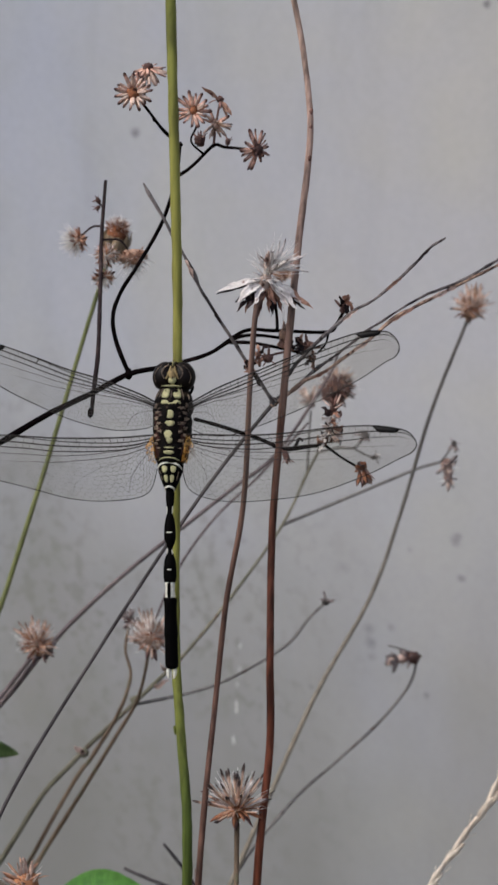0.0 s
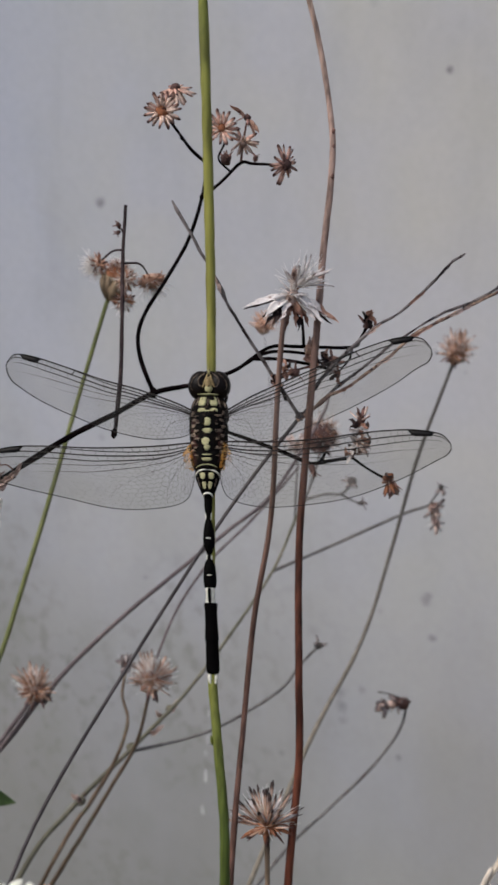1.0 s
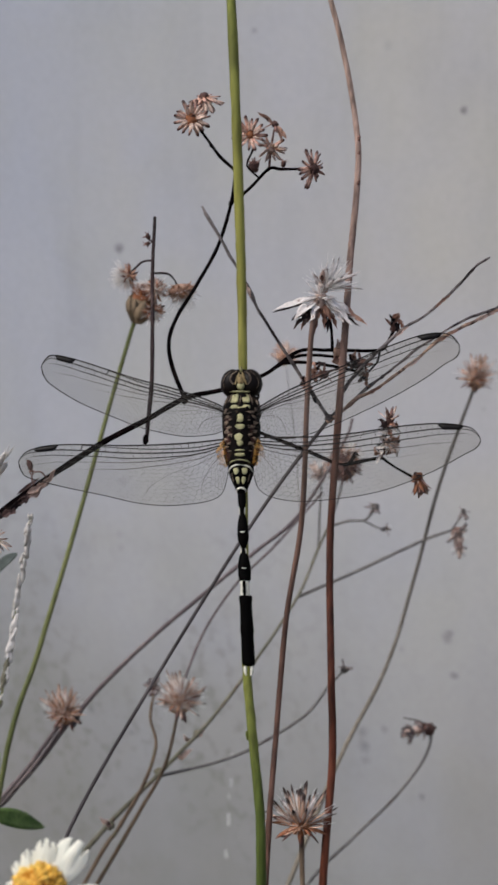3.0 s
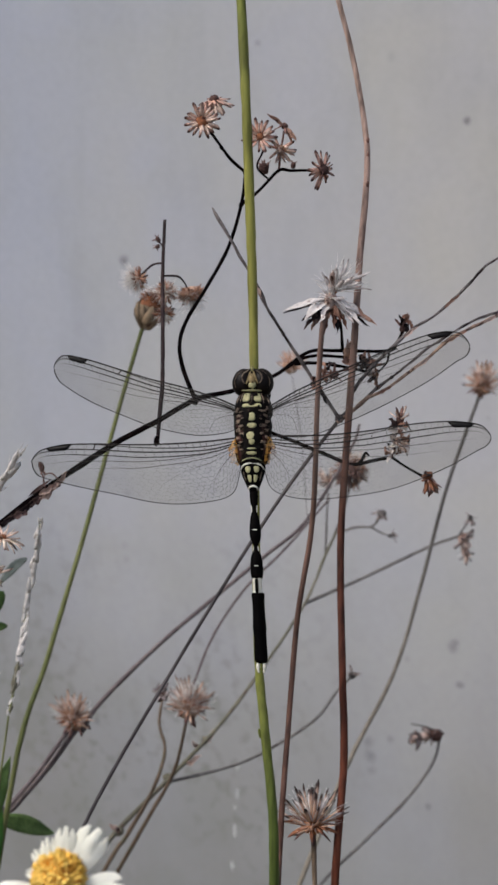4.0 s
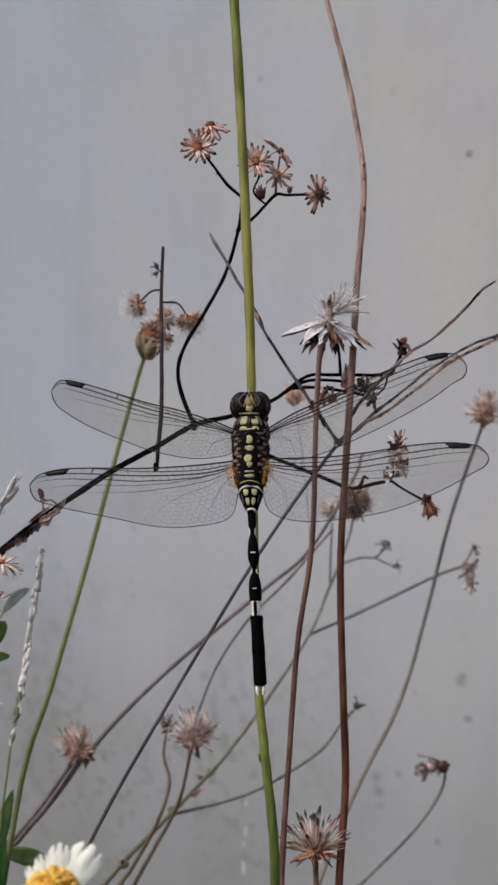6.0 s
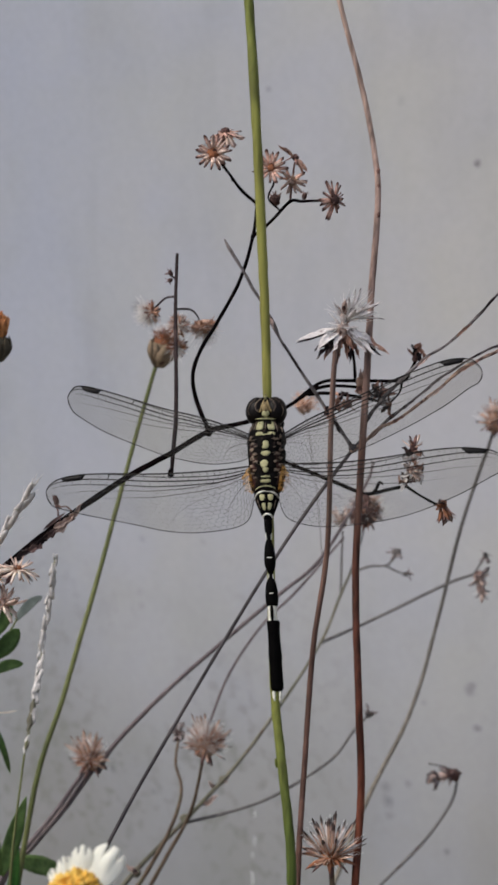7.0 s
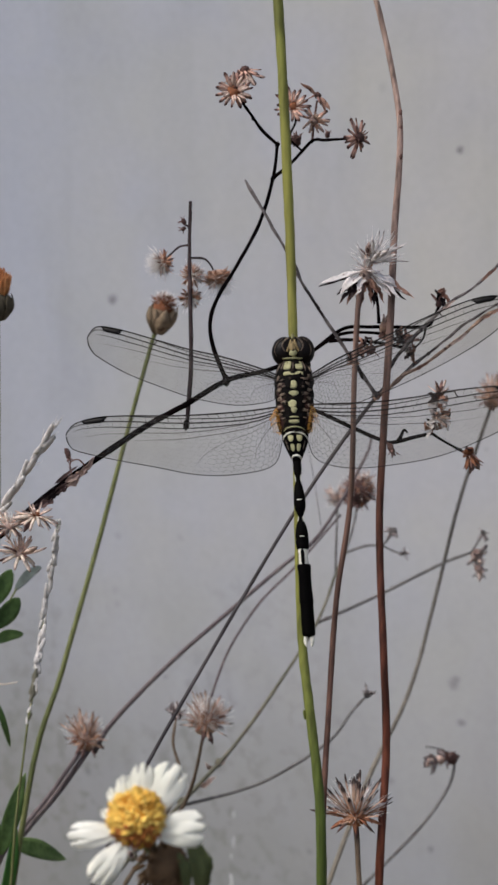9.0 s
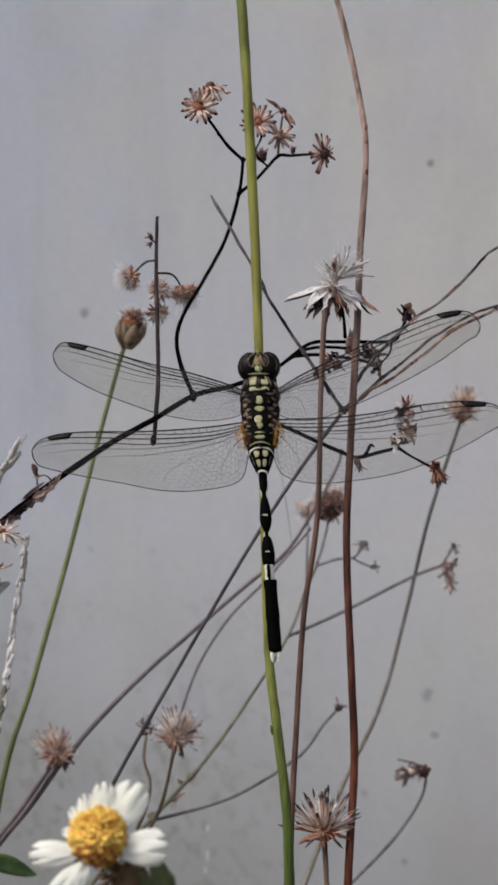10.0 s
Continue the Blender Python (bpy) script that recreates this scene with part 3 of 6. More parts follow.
def dried_head(parent, at, axis, core, core_material, rows, hairs=0, hair=0.0, seed=0, name="flower_head", label="", lump=0.35, spread=80):
    """A dried flower head: a lumpy core, rings of scales (mesh, count, length, lift in degrees, jitter) and a tuft of hairs."""
    rnd = random.Random(seed)
    m = frame_of(axis, at)
    bm = bmesh.new()
    ball(bm, Vector(at), core, axis, 10, 7, lump, seed)
    head = part(name, bm, core_material, parent, label)
    for scale_mesh, count, length, lift, jitter in rows:
        first = rnd.random() * 6.28
        for i in range(count):
            a = first + 2 * math.pi * (i + rnd.uniform(-0.3, 0.3) * min(1, jitter / 8)) / count
            up = radians(lift + rnd.uniform(-jitter, jitter))
            size = length * (1 + rnd.uniform(-0.16, 0.16))
            local = (Matrix.Rotation(a, 4, "Z") @ Matrix.Translation((core[0] * 0.55 * math.cos(up), 0, core[2] * 0.5 * math.sin(up)))
                     @ Matrix.Rotation(-up, 4, "Y") @ Matrix.Rotation(rnd.uniform(-0.7, 0.7), 4, "X") @ Matrix.Scale(size, 4))
            piece(scale_mesh.name.split(".")[0], scale_mesh, m @ local, head)
    if hairs:
        bm = bmesh.new()
        for i in range(int(hairs * 1.5)):
            a, up = rnd.uniform(0, 6.283), radians(rnd.uniform(90 - spread, 90))
            d = Vector((math.cos(a) * math.cos(up), math.sin(a) * math.cos(up), math.sin(up)))
            base = m @ (d * core[0] * 0.5)
            size = hair * rnd.uniform(0.55, 1.1)
            side = Vector((rnd.uniform(-1, 1), rnd.uniform(-1, 1), rnd.uniform(-1, 1))) * size * 0.08
            end = m @ (d * (core[0] * 0.5 + size)) + side
            tube(bm, [base, base.lerp(end, 0.55) + side * 0.6, end], (0.042, 0.036, 0.014), 3, 0)
        part("pappus", bm, PAPPUS, head, "white silky hairs", kind="stuff")
    return head


def tatters(parent, at, reach, count, materials, seed, width=0.95):
    """Curled shreds of withered petals that stand out from one spot."""
    rnd = random.Random(seed)
    for i in range(count):
        d = Vector((rnd.uniform(-1, 1), rnd.uniform(-0.9, 0.5), rnd.uniform(-1, 1))).normalized()
        root = Vector(at) + d * 0.15 + Vector((rnd.uniform(-0.3, 0.3), 0, rnd.uniform(-0.3, 0.3)))
        leaf(parent, root, root + d * reach * rnd.uniform(0.6, 1.1), (rnd.uniform(-0.6, 0.6), -0.8, rnd.uniform(-0.4, 0.8)), width * rnd.uniform(0.6, 1.2), materials[i % len(materials)], 0.7, rnd.uniform(-0.15, 0.3), "petal", "", 0.3, 0.9)


def stalk(parent, name, pts, radius, material, sides=8, rough=0.12, seed=0, label="", per=6):
    bm = bmesh.new()
    tube(bm, pts, radius, sides, per, rough, seed)
    return part(name, bm, material, parent, label)


def leaf(parent, base, tip, out, width, material, fold=0.25, curl=0.1, name="leaf", label="", blunt=0.0, ragged=0.0):
    """A pointed leaf from base to tip, whose upper side faces out, folded along its midrib."""
    base, tip, out = Vector(base), Vector(tip), Vector(out).normalized()
    d = tip - base
    side = d.cross(out).normalized()
    up = side.cross(d).normalized()
    bm = bmesh.new()
    n, rings = 12, []
    for i in range(n + 1):
        t = i / n
        w = width * 0.5 * (math.sin(math.pi * min(1, t * 0.97 + 0.03)) ** (0.75 - 0.25 * blunt)) * (1.15 - 0.4 * t + blunt * (0.5 * t - 0.3))
        c = base + d * t + up * (curl * d.length * math.sin(math.pi * t))
        if ragged:
            w *= 1 + ragged * noise.noise(Vector((t * 7, base.x * 3, tip.z * 5)))
            c += (side * noise.noise(Vector((t * 3, tip.x * 2, 1))) + up * noise.noise(Vector((t * 4, tip.z * 2, 5)))) * ragged * width * 0.7 * t
        ring = []
        for layer in (0.0, -0.12):
            row = []
            for s in (-1, -0.5, 0, 0.5, 1):
                lift = abs(s) * fold * w + 0.06 * w * math.sin(9 * t + 3 * s)
                row.append(c + side * (s * w) + up * (lift + layer))
            ring.append(row)
        loop = ring[0] + ring[1][::-1]
        rings.append([bm.verts.new(v) for v in loop])
    k = len(rings[0])
    for a, b in zip(rings, rings[1:]):
        for i in range(k):
            bm.faces.new((a[i], a[(i + 1) % k], b[(i + 1) % k], b[i]))
    bm.faces.new(rings[0][::-1])
    bm.faces.new(rings[-1])
    bmesh.ops.recalc_face_normals(bm, faces=bm.faces[:])
    return part(name, bm, material, parent, label)


GROUND = -332.0


# ---------------------------------------------------------------- plants
def green_stalk():
    plant = thing("green_stalk", (4, -10, GROUND), "tall smooth yellow-green stalk on which the dragonfly perches", "plant stem")
    pts = [(4, -10, GROUND - 4), (4, -9, -220), (3.8, -7, -120), (3.6, -5.6, -75), (3.3, -4.8, -60), (2.1, -2.4, -48), (1.0, 1.2, -35), (0.62, 5.2, -10),
           (0.3, 9.6, 12), (-0.2, 11, 30), (-1.0, 13.2, 50), (-2.2, 17.7, 72), (-4, 22, 100), (-7, 28, 135)]
    stalk(plant, "stem", pts, (0.95, 0.9, 0.86, 0.8, 0.76, 0.74, 0.68, 0.58, 0.72, 0.76, 0.76, 0.76, 0.7, 0.4), GREEN_STEM, 12, 0.14, 3, per=10)
    for at in ((1.25, -2.6, -48.0), (-0.75, 12.2, 43.0), (3.9, -5.0, -66)):
        bm = bmesh.new()
        ball(bm, at, (0.2, 0.22, 0.8), (-0.15, 0, 1), 10, 8, 0.2, at[2])
        part("node", bm, GREEN_STEM, plant)


def reddish_weed():
    """The tall dry weed with the red-brown stalk, its dark side branches and its small star-shaped heads."""
    plant = thing("dried_weed", (10, 6, GROUND), "tall dried weed, red-brown stalk with dark branches and dead flowers", "dried plant")
    stalk(plant, "main_stem", [(10, 6, GROUND - 4), (11, 8, -220), (12.5, 11, -120), (14.0, 13.2, -78), (15.3, 16.3, -60), (15.0, 17.6, -45), (14.7, 22.5, -25), (15.6, 24.4, -8),
                               (16.8, 25.8, 10), (17.7, 30, 22), (18.8, 32.8, 34), (18.8, 34.5, 42), (16.6, 37.6, 55), (12.2, 37, 72), (7, 38, 100)],
          (0.9, 0.85, 0.76, 0.7, 0.66, 0.64, 0.62, 0.62, 0.6, 0.58, 0.54, 0.5, 0.47, 0.44, 0.4), STALK, 10, 0.1, 1)
    for at, s in (((19.05, 34.0, 41.6), 0.34), ((19.05, 33.6, 39.2), 0.3), ((19.0, 32.4, 34.5), 0.3)):
        bm = bmesh.new()
        ball(bm, at, (s, s, s * 1.6), (0.1, 0, 1), 9, 6, 0.3, s)
        part("scar", bm, BROWN_STALK, plant, "dark leaf scar")
    # dark branch that runs past the dragonfly's head to the left
    dark = [(-58, 40, -35.5), (-46.4, 38, -26.7), (-38.2, 37, -20.1), (-33.6, 36, -16.5), (-24.2, 35, -10.15), (-15.4, 34, -5.15), (-9.6, 33, -1.7), (-3.8, 33, -0.3),
            (0, 32, 1.1), (3.8, 31, 2.8), (8.9, 30, 6.0), (14.1, 29, 6.3), (17.2, 28, 5.8)]
    stalk(plant, "side_branch", dark, (0.72, 0.70, 0.65, 0.56, 0.50, 0.47, 0.45, 0.40, 0.36, 0.31, 0.27, 0.25, 0.23), DARK_TWIG, 9, 0.25, 2)
    stalk(plant, "twig", [(4.7, 31, 3.3), (9.4, 30, 6.9), (14.1, 29.5, 7.2), (22.6, 30, 7.1), (24.1, 30, 8.5), (25.0, 30, 10.3)], (0.32, 0.3, 0.28, 0.26, 0.25), DARK_TWIG, 7, 0.2, 3)
    stalk(plant, "twig", [(7.1, 30, 4.9), (10.8, 29, 5.2), (16.9, 28, 4.4), (20.4, 28, 3.4)], (0.3, 0.26, 0.24), DARK_TWIG, 7, 0.2, 4)
    stalk(plant, "twig", [(22.9, 30, 7.4), (22.4, 29, 5.4), (21.0, 28.5, 3.8)], (0.2, 0.17, 0.15), DARK_TWIG, 6, 0.2, 5)
    # branch that rises in a bow to the top heads
    stalk(plant, "side_branch", [(-9.6, 33.2, -1.8), (-11.6, 33, 3.4), (-12.2, 33, 8), (-10.8, 33, 12.2), (-7.7, 32, 17.3), (-4, 31, 24.1), (-1.8, 30, 31.3), (-1.1, 29, 36.6)],
          (0.39, 0.37, 0.34, 0.34, 0.31, 0.30, 0.27, 0.25), DARK_TWIG, 8, 0.15, 6)
    stalk(plant, "twig", [(-1.1, 29, 36.6), (-3.5, 28, 38.8), (-5.5, 27, 41.6), (-7.5, 26.4, 44.2)], (0.28, 0.24, 0.2), DARK_TWIG, 7, 0.2, 7)
    stalk(plant, "twig", [(-1.8, 30, 31.3), (1.2, 28, 33.8), (4.3, 26, 37.1), (6.3, 24, 37.2), (9.9, 21.4, 37.4)], (0.3, 0.26, 0.25, 0.2), DARK_TWIG, 7, 0.2, 8)
    stalk(plant, "twig", [(4.3, 26, 37.1), (4.6, 26, 40.2), (5.1, 26.2, 43.4)], (0.2, 0.18, 0.16), BROWN_STALK, 6, 0.2, 9)
    stalk(plant, "twig", [(2.8, 27, 35.5), (0.8, 26.4, 37.6), (1.7, 25.6, 40.2), (1.2, 25.4, 42.2)], (0.18, 0.16, 0.16), DARK_TWIG, 6, 0.2, 10)
    for a, b in (((-1.8, 30, 31.3), 0.42), ((-1.1, 29, 36.6), 0.4), ((4.3, 26, 37.1), 0.32), ((-9.7, 33.1, -1.7), 0.7), ((-5.0, 27.2, 40.7), 0.3)):
        bm = bmesh.new()
        ball(bm, a, (b, b, b * 1.2), (0.2, 0, 1), 8, 6, 0.4, b)
        part("node", bm, DARK_TWIG, plant)
    star = [(STAR_SCALE, 16, 2.5, 8, 10), (PALE_SCALE, 10, 1.8, 28, 12)]
    dried_head(plant, (-8.1, 25.4, 44.9), (0.05, -0.95, 0.25), (1.15, 1.15, 0.75), CORE, [(STAR_SCALE, 15, 2.5, 6, 12), (PALE_SCALE, 18, 2.2, 24, 16)], seed=1, label="star-shaped dry head, face on")
    dried_head(plant, (-6.2, 29.5, 48.4), (-0.1, -0.25, 0.95), (0.85, 0.85, 0.6), DARK_CORE, [(PALE_SCALE, 15, 3.0, -45, 16), (STAR_SCALE, 12, 2.6, -22, 14)], seed=2)
    stalk(plant, "twig", [(-6.4, 27.2, 43.0), (-6.6, 28.4, 45.8), (-6.2, 29.4, 48.0)], (0.18, 0.16), BROWN_STALK, 6, 0.2, 11)
    dried_head(plant, (11.3, 20.6, 37.5), (0.78, -0.62, -0.05), (0.9, 0.9, 0.75), DARK_CORE, [(STAR_SCALE, 16, 2.6, -20, 8), (BROWN_SCALE, 8, 1.6, 20, 14)], seed=3, label="star-shaped dry head with dark centre")
    dried_head(plant, (1.2, 25.2, 42.5), (0.0, -0.95, 0.3), (0.8, 0.8, 0.6), CORE, star, seed=4)
    spent = dried_head(plant, (5.2, 26, 44.2), (0.35, -0.3, 0.9), (0.6, 0.6, 0.5), DARK_CORE, [(BROWN_SCALE, 5, 1.5, -25, 24)], seed=5)
    for a, b, w in (((5.0, 25.8, 44.2), (2.4, 25.2, 46.1), 0.6), ((5.4, 25.8, 44.0), (7.1, 25.2, 41.8), 0.7), ((5.3, 25.7, 44.0), (6.5, 25.2, 41.4), 0.5)):
        leaf(spent, a, b, (0.1, -0.9, 0.3), w, TAN_RIBBON, 0.7, 0.08, "petal", "", 0.1, 0.5)
    dried_head(plant, (4.5, 26, 40.4), (0.2, -0.8, -0.5), (0.7, 0.7, 0.9), HUSK, [(PALE_SCALE, 14, 2.1, 10, 35), (STAR_SCALE, 6, 2.2, -20, 30)], seed=6)
    dried_head(plant, (1.9, 30, 37.2), (0.1, -0.3, 0.9), (0.85, 0.85, 0.95), DARK_CORE, [(BROWN_SCALE, 8, 1.2, 55, 14)], seed=7)
    dried_head(plant, (6.6, 24, 38.0), (0.2, -0.2, 0.9), (0.4, 0.4, 0.55), DARK_CORE, [(BROWN_SCALE, 5, 0.7, 60, 14)], seed=8, name="bud")
    # tangled heads where the dark branch meets the stalk
    tip = dried_head(plant, (25.0, 30, 10.8), (0.1, -0.3, 0.95), (0.5, 0.5, 0.8), DARK_CORE, [(BROWN_SCALE, 4, 1.7, 62, 18)], seed=9)
    for a, b, mat_ in (((24.8, 29.8, 11.4), (24.4, 29.6, 13.2), DARK_RIBBON), ((25.0, 29.8, 12.0), (26.2, 29.6, 13.0), TAN_RIBBON), ((25.2, 29.8, 12.6), (26.8, 29.4, 10.4), TAN_RIBBON), ((25.0, 29.8, 12.2), (25.8, 29.4, 9.8), DARK_RIBBON), ((24.8, 29.8, 12.8), (26.0, 29.6, 13.2), TAN_RIBBON)):
        leaf(tip, a, b, (0.3, -0.9, 0.2), 0.8, mat_, 0.7, 0.2, "petal", "", 0.4, 0.8)
    capsule = dried_head(plant, (15.9, 26.6, 7.4), (0.1, -0.4, 0.9), (0.95, 0.85, 1.15), TAN_CORE, [(TAN_SCALE, 7, 1.5, 70, 14)], seed=10, label="split tan seed capsule")
    tatters(capsule, (16.3, 26.4, 6.2), 1.7, 7, (TAN_RIBBON, DARK_RIBBON), 10)
    clump = dried_head(plant, (19.6, 27.6, 5.2), (0.3, -0.7, -0.4), (0.95, 0.85, 1.1), DARK_CORE, [(BROWN_SCALE, 7, 1.7, 20, 45)], seed=11, label="tangle of withered brown petals")
    tatters(clump, (18.8, 27.2, 5.6), 2.1, 9, (TAN_RIBBON, DARK_RIBBON, DARK_RIBBON), 11)
    tatters(clump, (20.6, 27.6, 3.6), 2.0, 9, (TAN_RIBBON, TAN_RIBBON, RIBBON, DARK_RIBBON), 12)
    pod = dried_head(plant, (13.4, 24.4, 4.0), (0.5, -0.7, 0.1), (0.85, 0.7, 0.9), DARK_CORE, [(BROWN_SCALE, 5, 1.4, 15, 40)], seed=13)
    tatters(pod, (12.0, 24.2, 4.3), 2.0, 8, (TAN_RIBBON, TAN_RIBBON, DARK_RIBBON), 13)
    tatters(pod, (10.4, 24, 3.0), 1.5, 6, (TAN_RIBBON, DARK_RIBBON), 14)
    stalk(plant, "twig", [(16.5, 26, 4.8), (13.6, 25, 4.2), (11.0, 24, 3.0)], (0.2, 0.17), BROWN_STALK, 6, 0.3, 12)
    # lower dark twig to the right with a nodding rust-coloured head
    stalk(plant, "twig", [(2.6, 15, -3.6), (3.8, 17, -4.5), (8.1, 21, -7.0), (12, 24, -9.2), (15.4, 24.2, -10.7), (17.0, 24.2, -11.0), (20.4, 23, -10), (22.9, 21, -9.1)], (0.3, 0.3, 0.34, 0.34, 0.3, 0.3, 0.26), DARK_TWIG, 7, 0.15, 13)
    stalk(plant, "twig", [(22.9, 21, -9.1), (24.4, 20.6, -10.1), (26, 20, -11), (28.2, 20, -12.2)], (0.24, 0.2, 0.22), DARK_TWIG, 7, 0.15, 14)
    stalk(plant, "twig", [(22.9, 21, -9.1), (23.1, 20.2, -6.5), (24, 20, -2.6)], (0.2, 0.16), BROWN_STALK, 6, 0.2, 15)
    stalk(plant, "thorn", [(17.6, 24, -10.9), (18.2, 23.6, -10.0), (18.7, 23.5, -8.9), (19.3, 23.4, -9.3)], (0.3, 0.24, 0.14), DARK_TWIG, 6, 0.2, 16)
    dried_head(plant, (16.6, 23.6, -11.8), (0.4, -0.3, -0.8), (0.55, 0.5, 0.9), DARK_CORE, [(BROWN_SCALE, 5, 1.5, 50, 20)], seed=15, name="bud")
    nodding = dried_head(plant, (28.7, 19.8, -11.9), (0.25, -0.25, -0.95), (0.9, 0.8, 0.7), CORE, [(RUST_SCALE, 6, 2.9, 74, 12), (TAN_SCALE, 5, 2.6, 68, 14), (BROWN_SCALE, 5, 2.8, 70, 16)], seed=16, label="nodding rust-brown dry head")
    tatters(nodding, (28.7, 19.6, -12.2), 1.3, 4, (TAN_RIBBON, DARK_RIBBON), 16)
    crown = dried_head(plant, (24.0, 20, -2.7), (0.1, -0.3, 0.95), (0.7, 0.6, 1.0), DARK_CORE, [(PALE_SCALE, 5, 1.8, 30, 20), (BROWN_SCALE, 5, 1.7, 50, 20)], seed=17)
    tatters(crown, (23.8, 20, -3.8), 1.9, 11, (RIBBON, TAN_RIBBON, RIBBON, DARK_RIBBON), 17, 1.2)
    ragged = dried_head(plant, (23.5, 20, -6.2), (0.5, -0.8, -0.2), (0.75, 0.6, 0.8), HUSK, [(PALE_SCALE, 6, 2.0, 35, 35)], 10, 2.4, 18, label="ragged pale and dark withered petals")
    tatters(ragged, (24.0, 19.8, -6.4), 2.4, 9, (RIBBON, TAN_RIBBON, RIBBON, DARK_RIBBON), 18)
    tatters(ragged, (22.8, 20.2, -8.2), 1.9, 7, (TAN_RIBBON, RIBBON, DARK_RIBBON), 19)
    # peeling bark and a hanging bud low on the dark branch
    for a, b, w in (((-39.2, 36.4, -21.6), (-33.4, 35.2, -16.2), 1.3), ((-42.6, 37.0, -24.2), (-37.4, 36.0, -19.6), 1.4), ((-35.4, 35.2, -18.0), (-32.8, 34.9, -17.0), 1.0), ((-38.6, 36.4, -19.2), (-34.6, 35.4, -16.0), 0.9), ((-44.5, 37.2, -26.0), (-41.4, 36.8, -22.4), 1.2)):
        leaf(plant, a, b, (0.3, -0.9, 0.3), w * 0.66, BARK if a[0] > -39 else DARK_RIBBON, 0.8, 0.05, "bark_flake", "", 0.6, 0.5)
    for a, b in (((-40.2, 36.0, -22.0), (-36.2, 35.2, -18.6)), ((-37.0, 35.2, -19.8), (-33.2, 34.8, -16.9)), ((-34.2, 35.0, -17.4), (-31.6, 34.6, -14.6)), ((-43.6, 36.6, -24.2), (-40.6, 36.0, -22.4))):
        leaf(plant, a, b, (0.4, -0.9, 0.1), 0.95, HUSK if a[0] > -39 else UMBER_STALK, 0.8, 0.08, "bark_strip", "", 0.2, 0.9)
    for a, b in (((-38.4, 35.2, -20.6), (-35.8, 34.9, -18.8)), ((-36.6, 34.9, -18.6), (-34.2, 34.7, -17.0)), ((-41.2, 35.8, -22.9), (-38.8, 35.6, -21.4)), ((-34.6, 34.8, -17.6), (-33.0, 34.6, -16.0))):
        leaf(plant, a, b, (0.3, -0.9, 0.2), 1.1, BARK if a[0] < -38 else HUSK, 0.9, 0.12, "bark_flake", "", 0.7, 0.9)
    stalk(plant, "tendril", [(-33.4, 35.6, -16.0), (-34.4, 34.8, -14.9), (-35.6, 34.8, -15.2), (-36.0, 35.4, -16.6)], (0.14, 0.12, 0.1), BROWN_STALK, 5, 0.2, 17)
    stalk(plant, "twig", [(-35.6, 36, -18.2), (-35.8, 35.6, -16.4), (-36.2, 35.8, -15.0)], (0.12, 0.1), BROWN_STALK, 5, 0.2, 18)
    dried_head(plant, (-36.3, 36, -14.0), (0.25, -0.2, -0.9), (0.5, 0.5, 0.95), DARK_CORE, [(BROWN_SCALE, 5, 1.1, 60, 12)], seed=20, name="bud")
    return plant


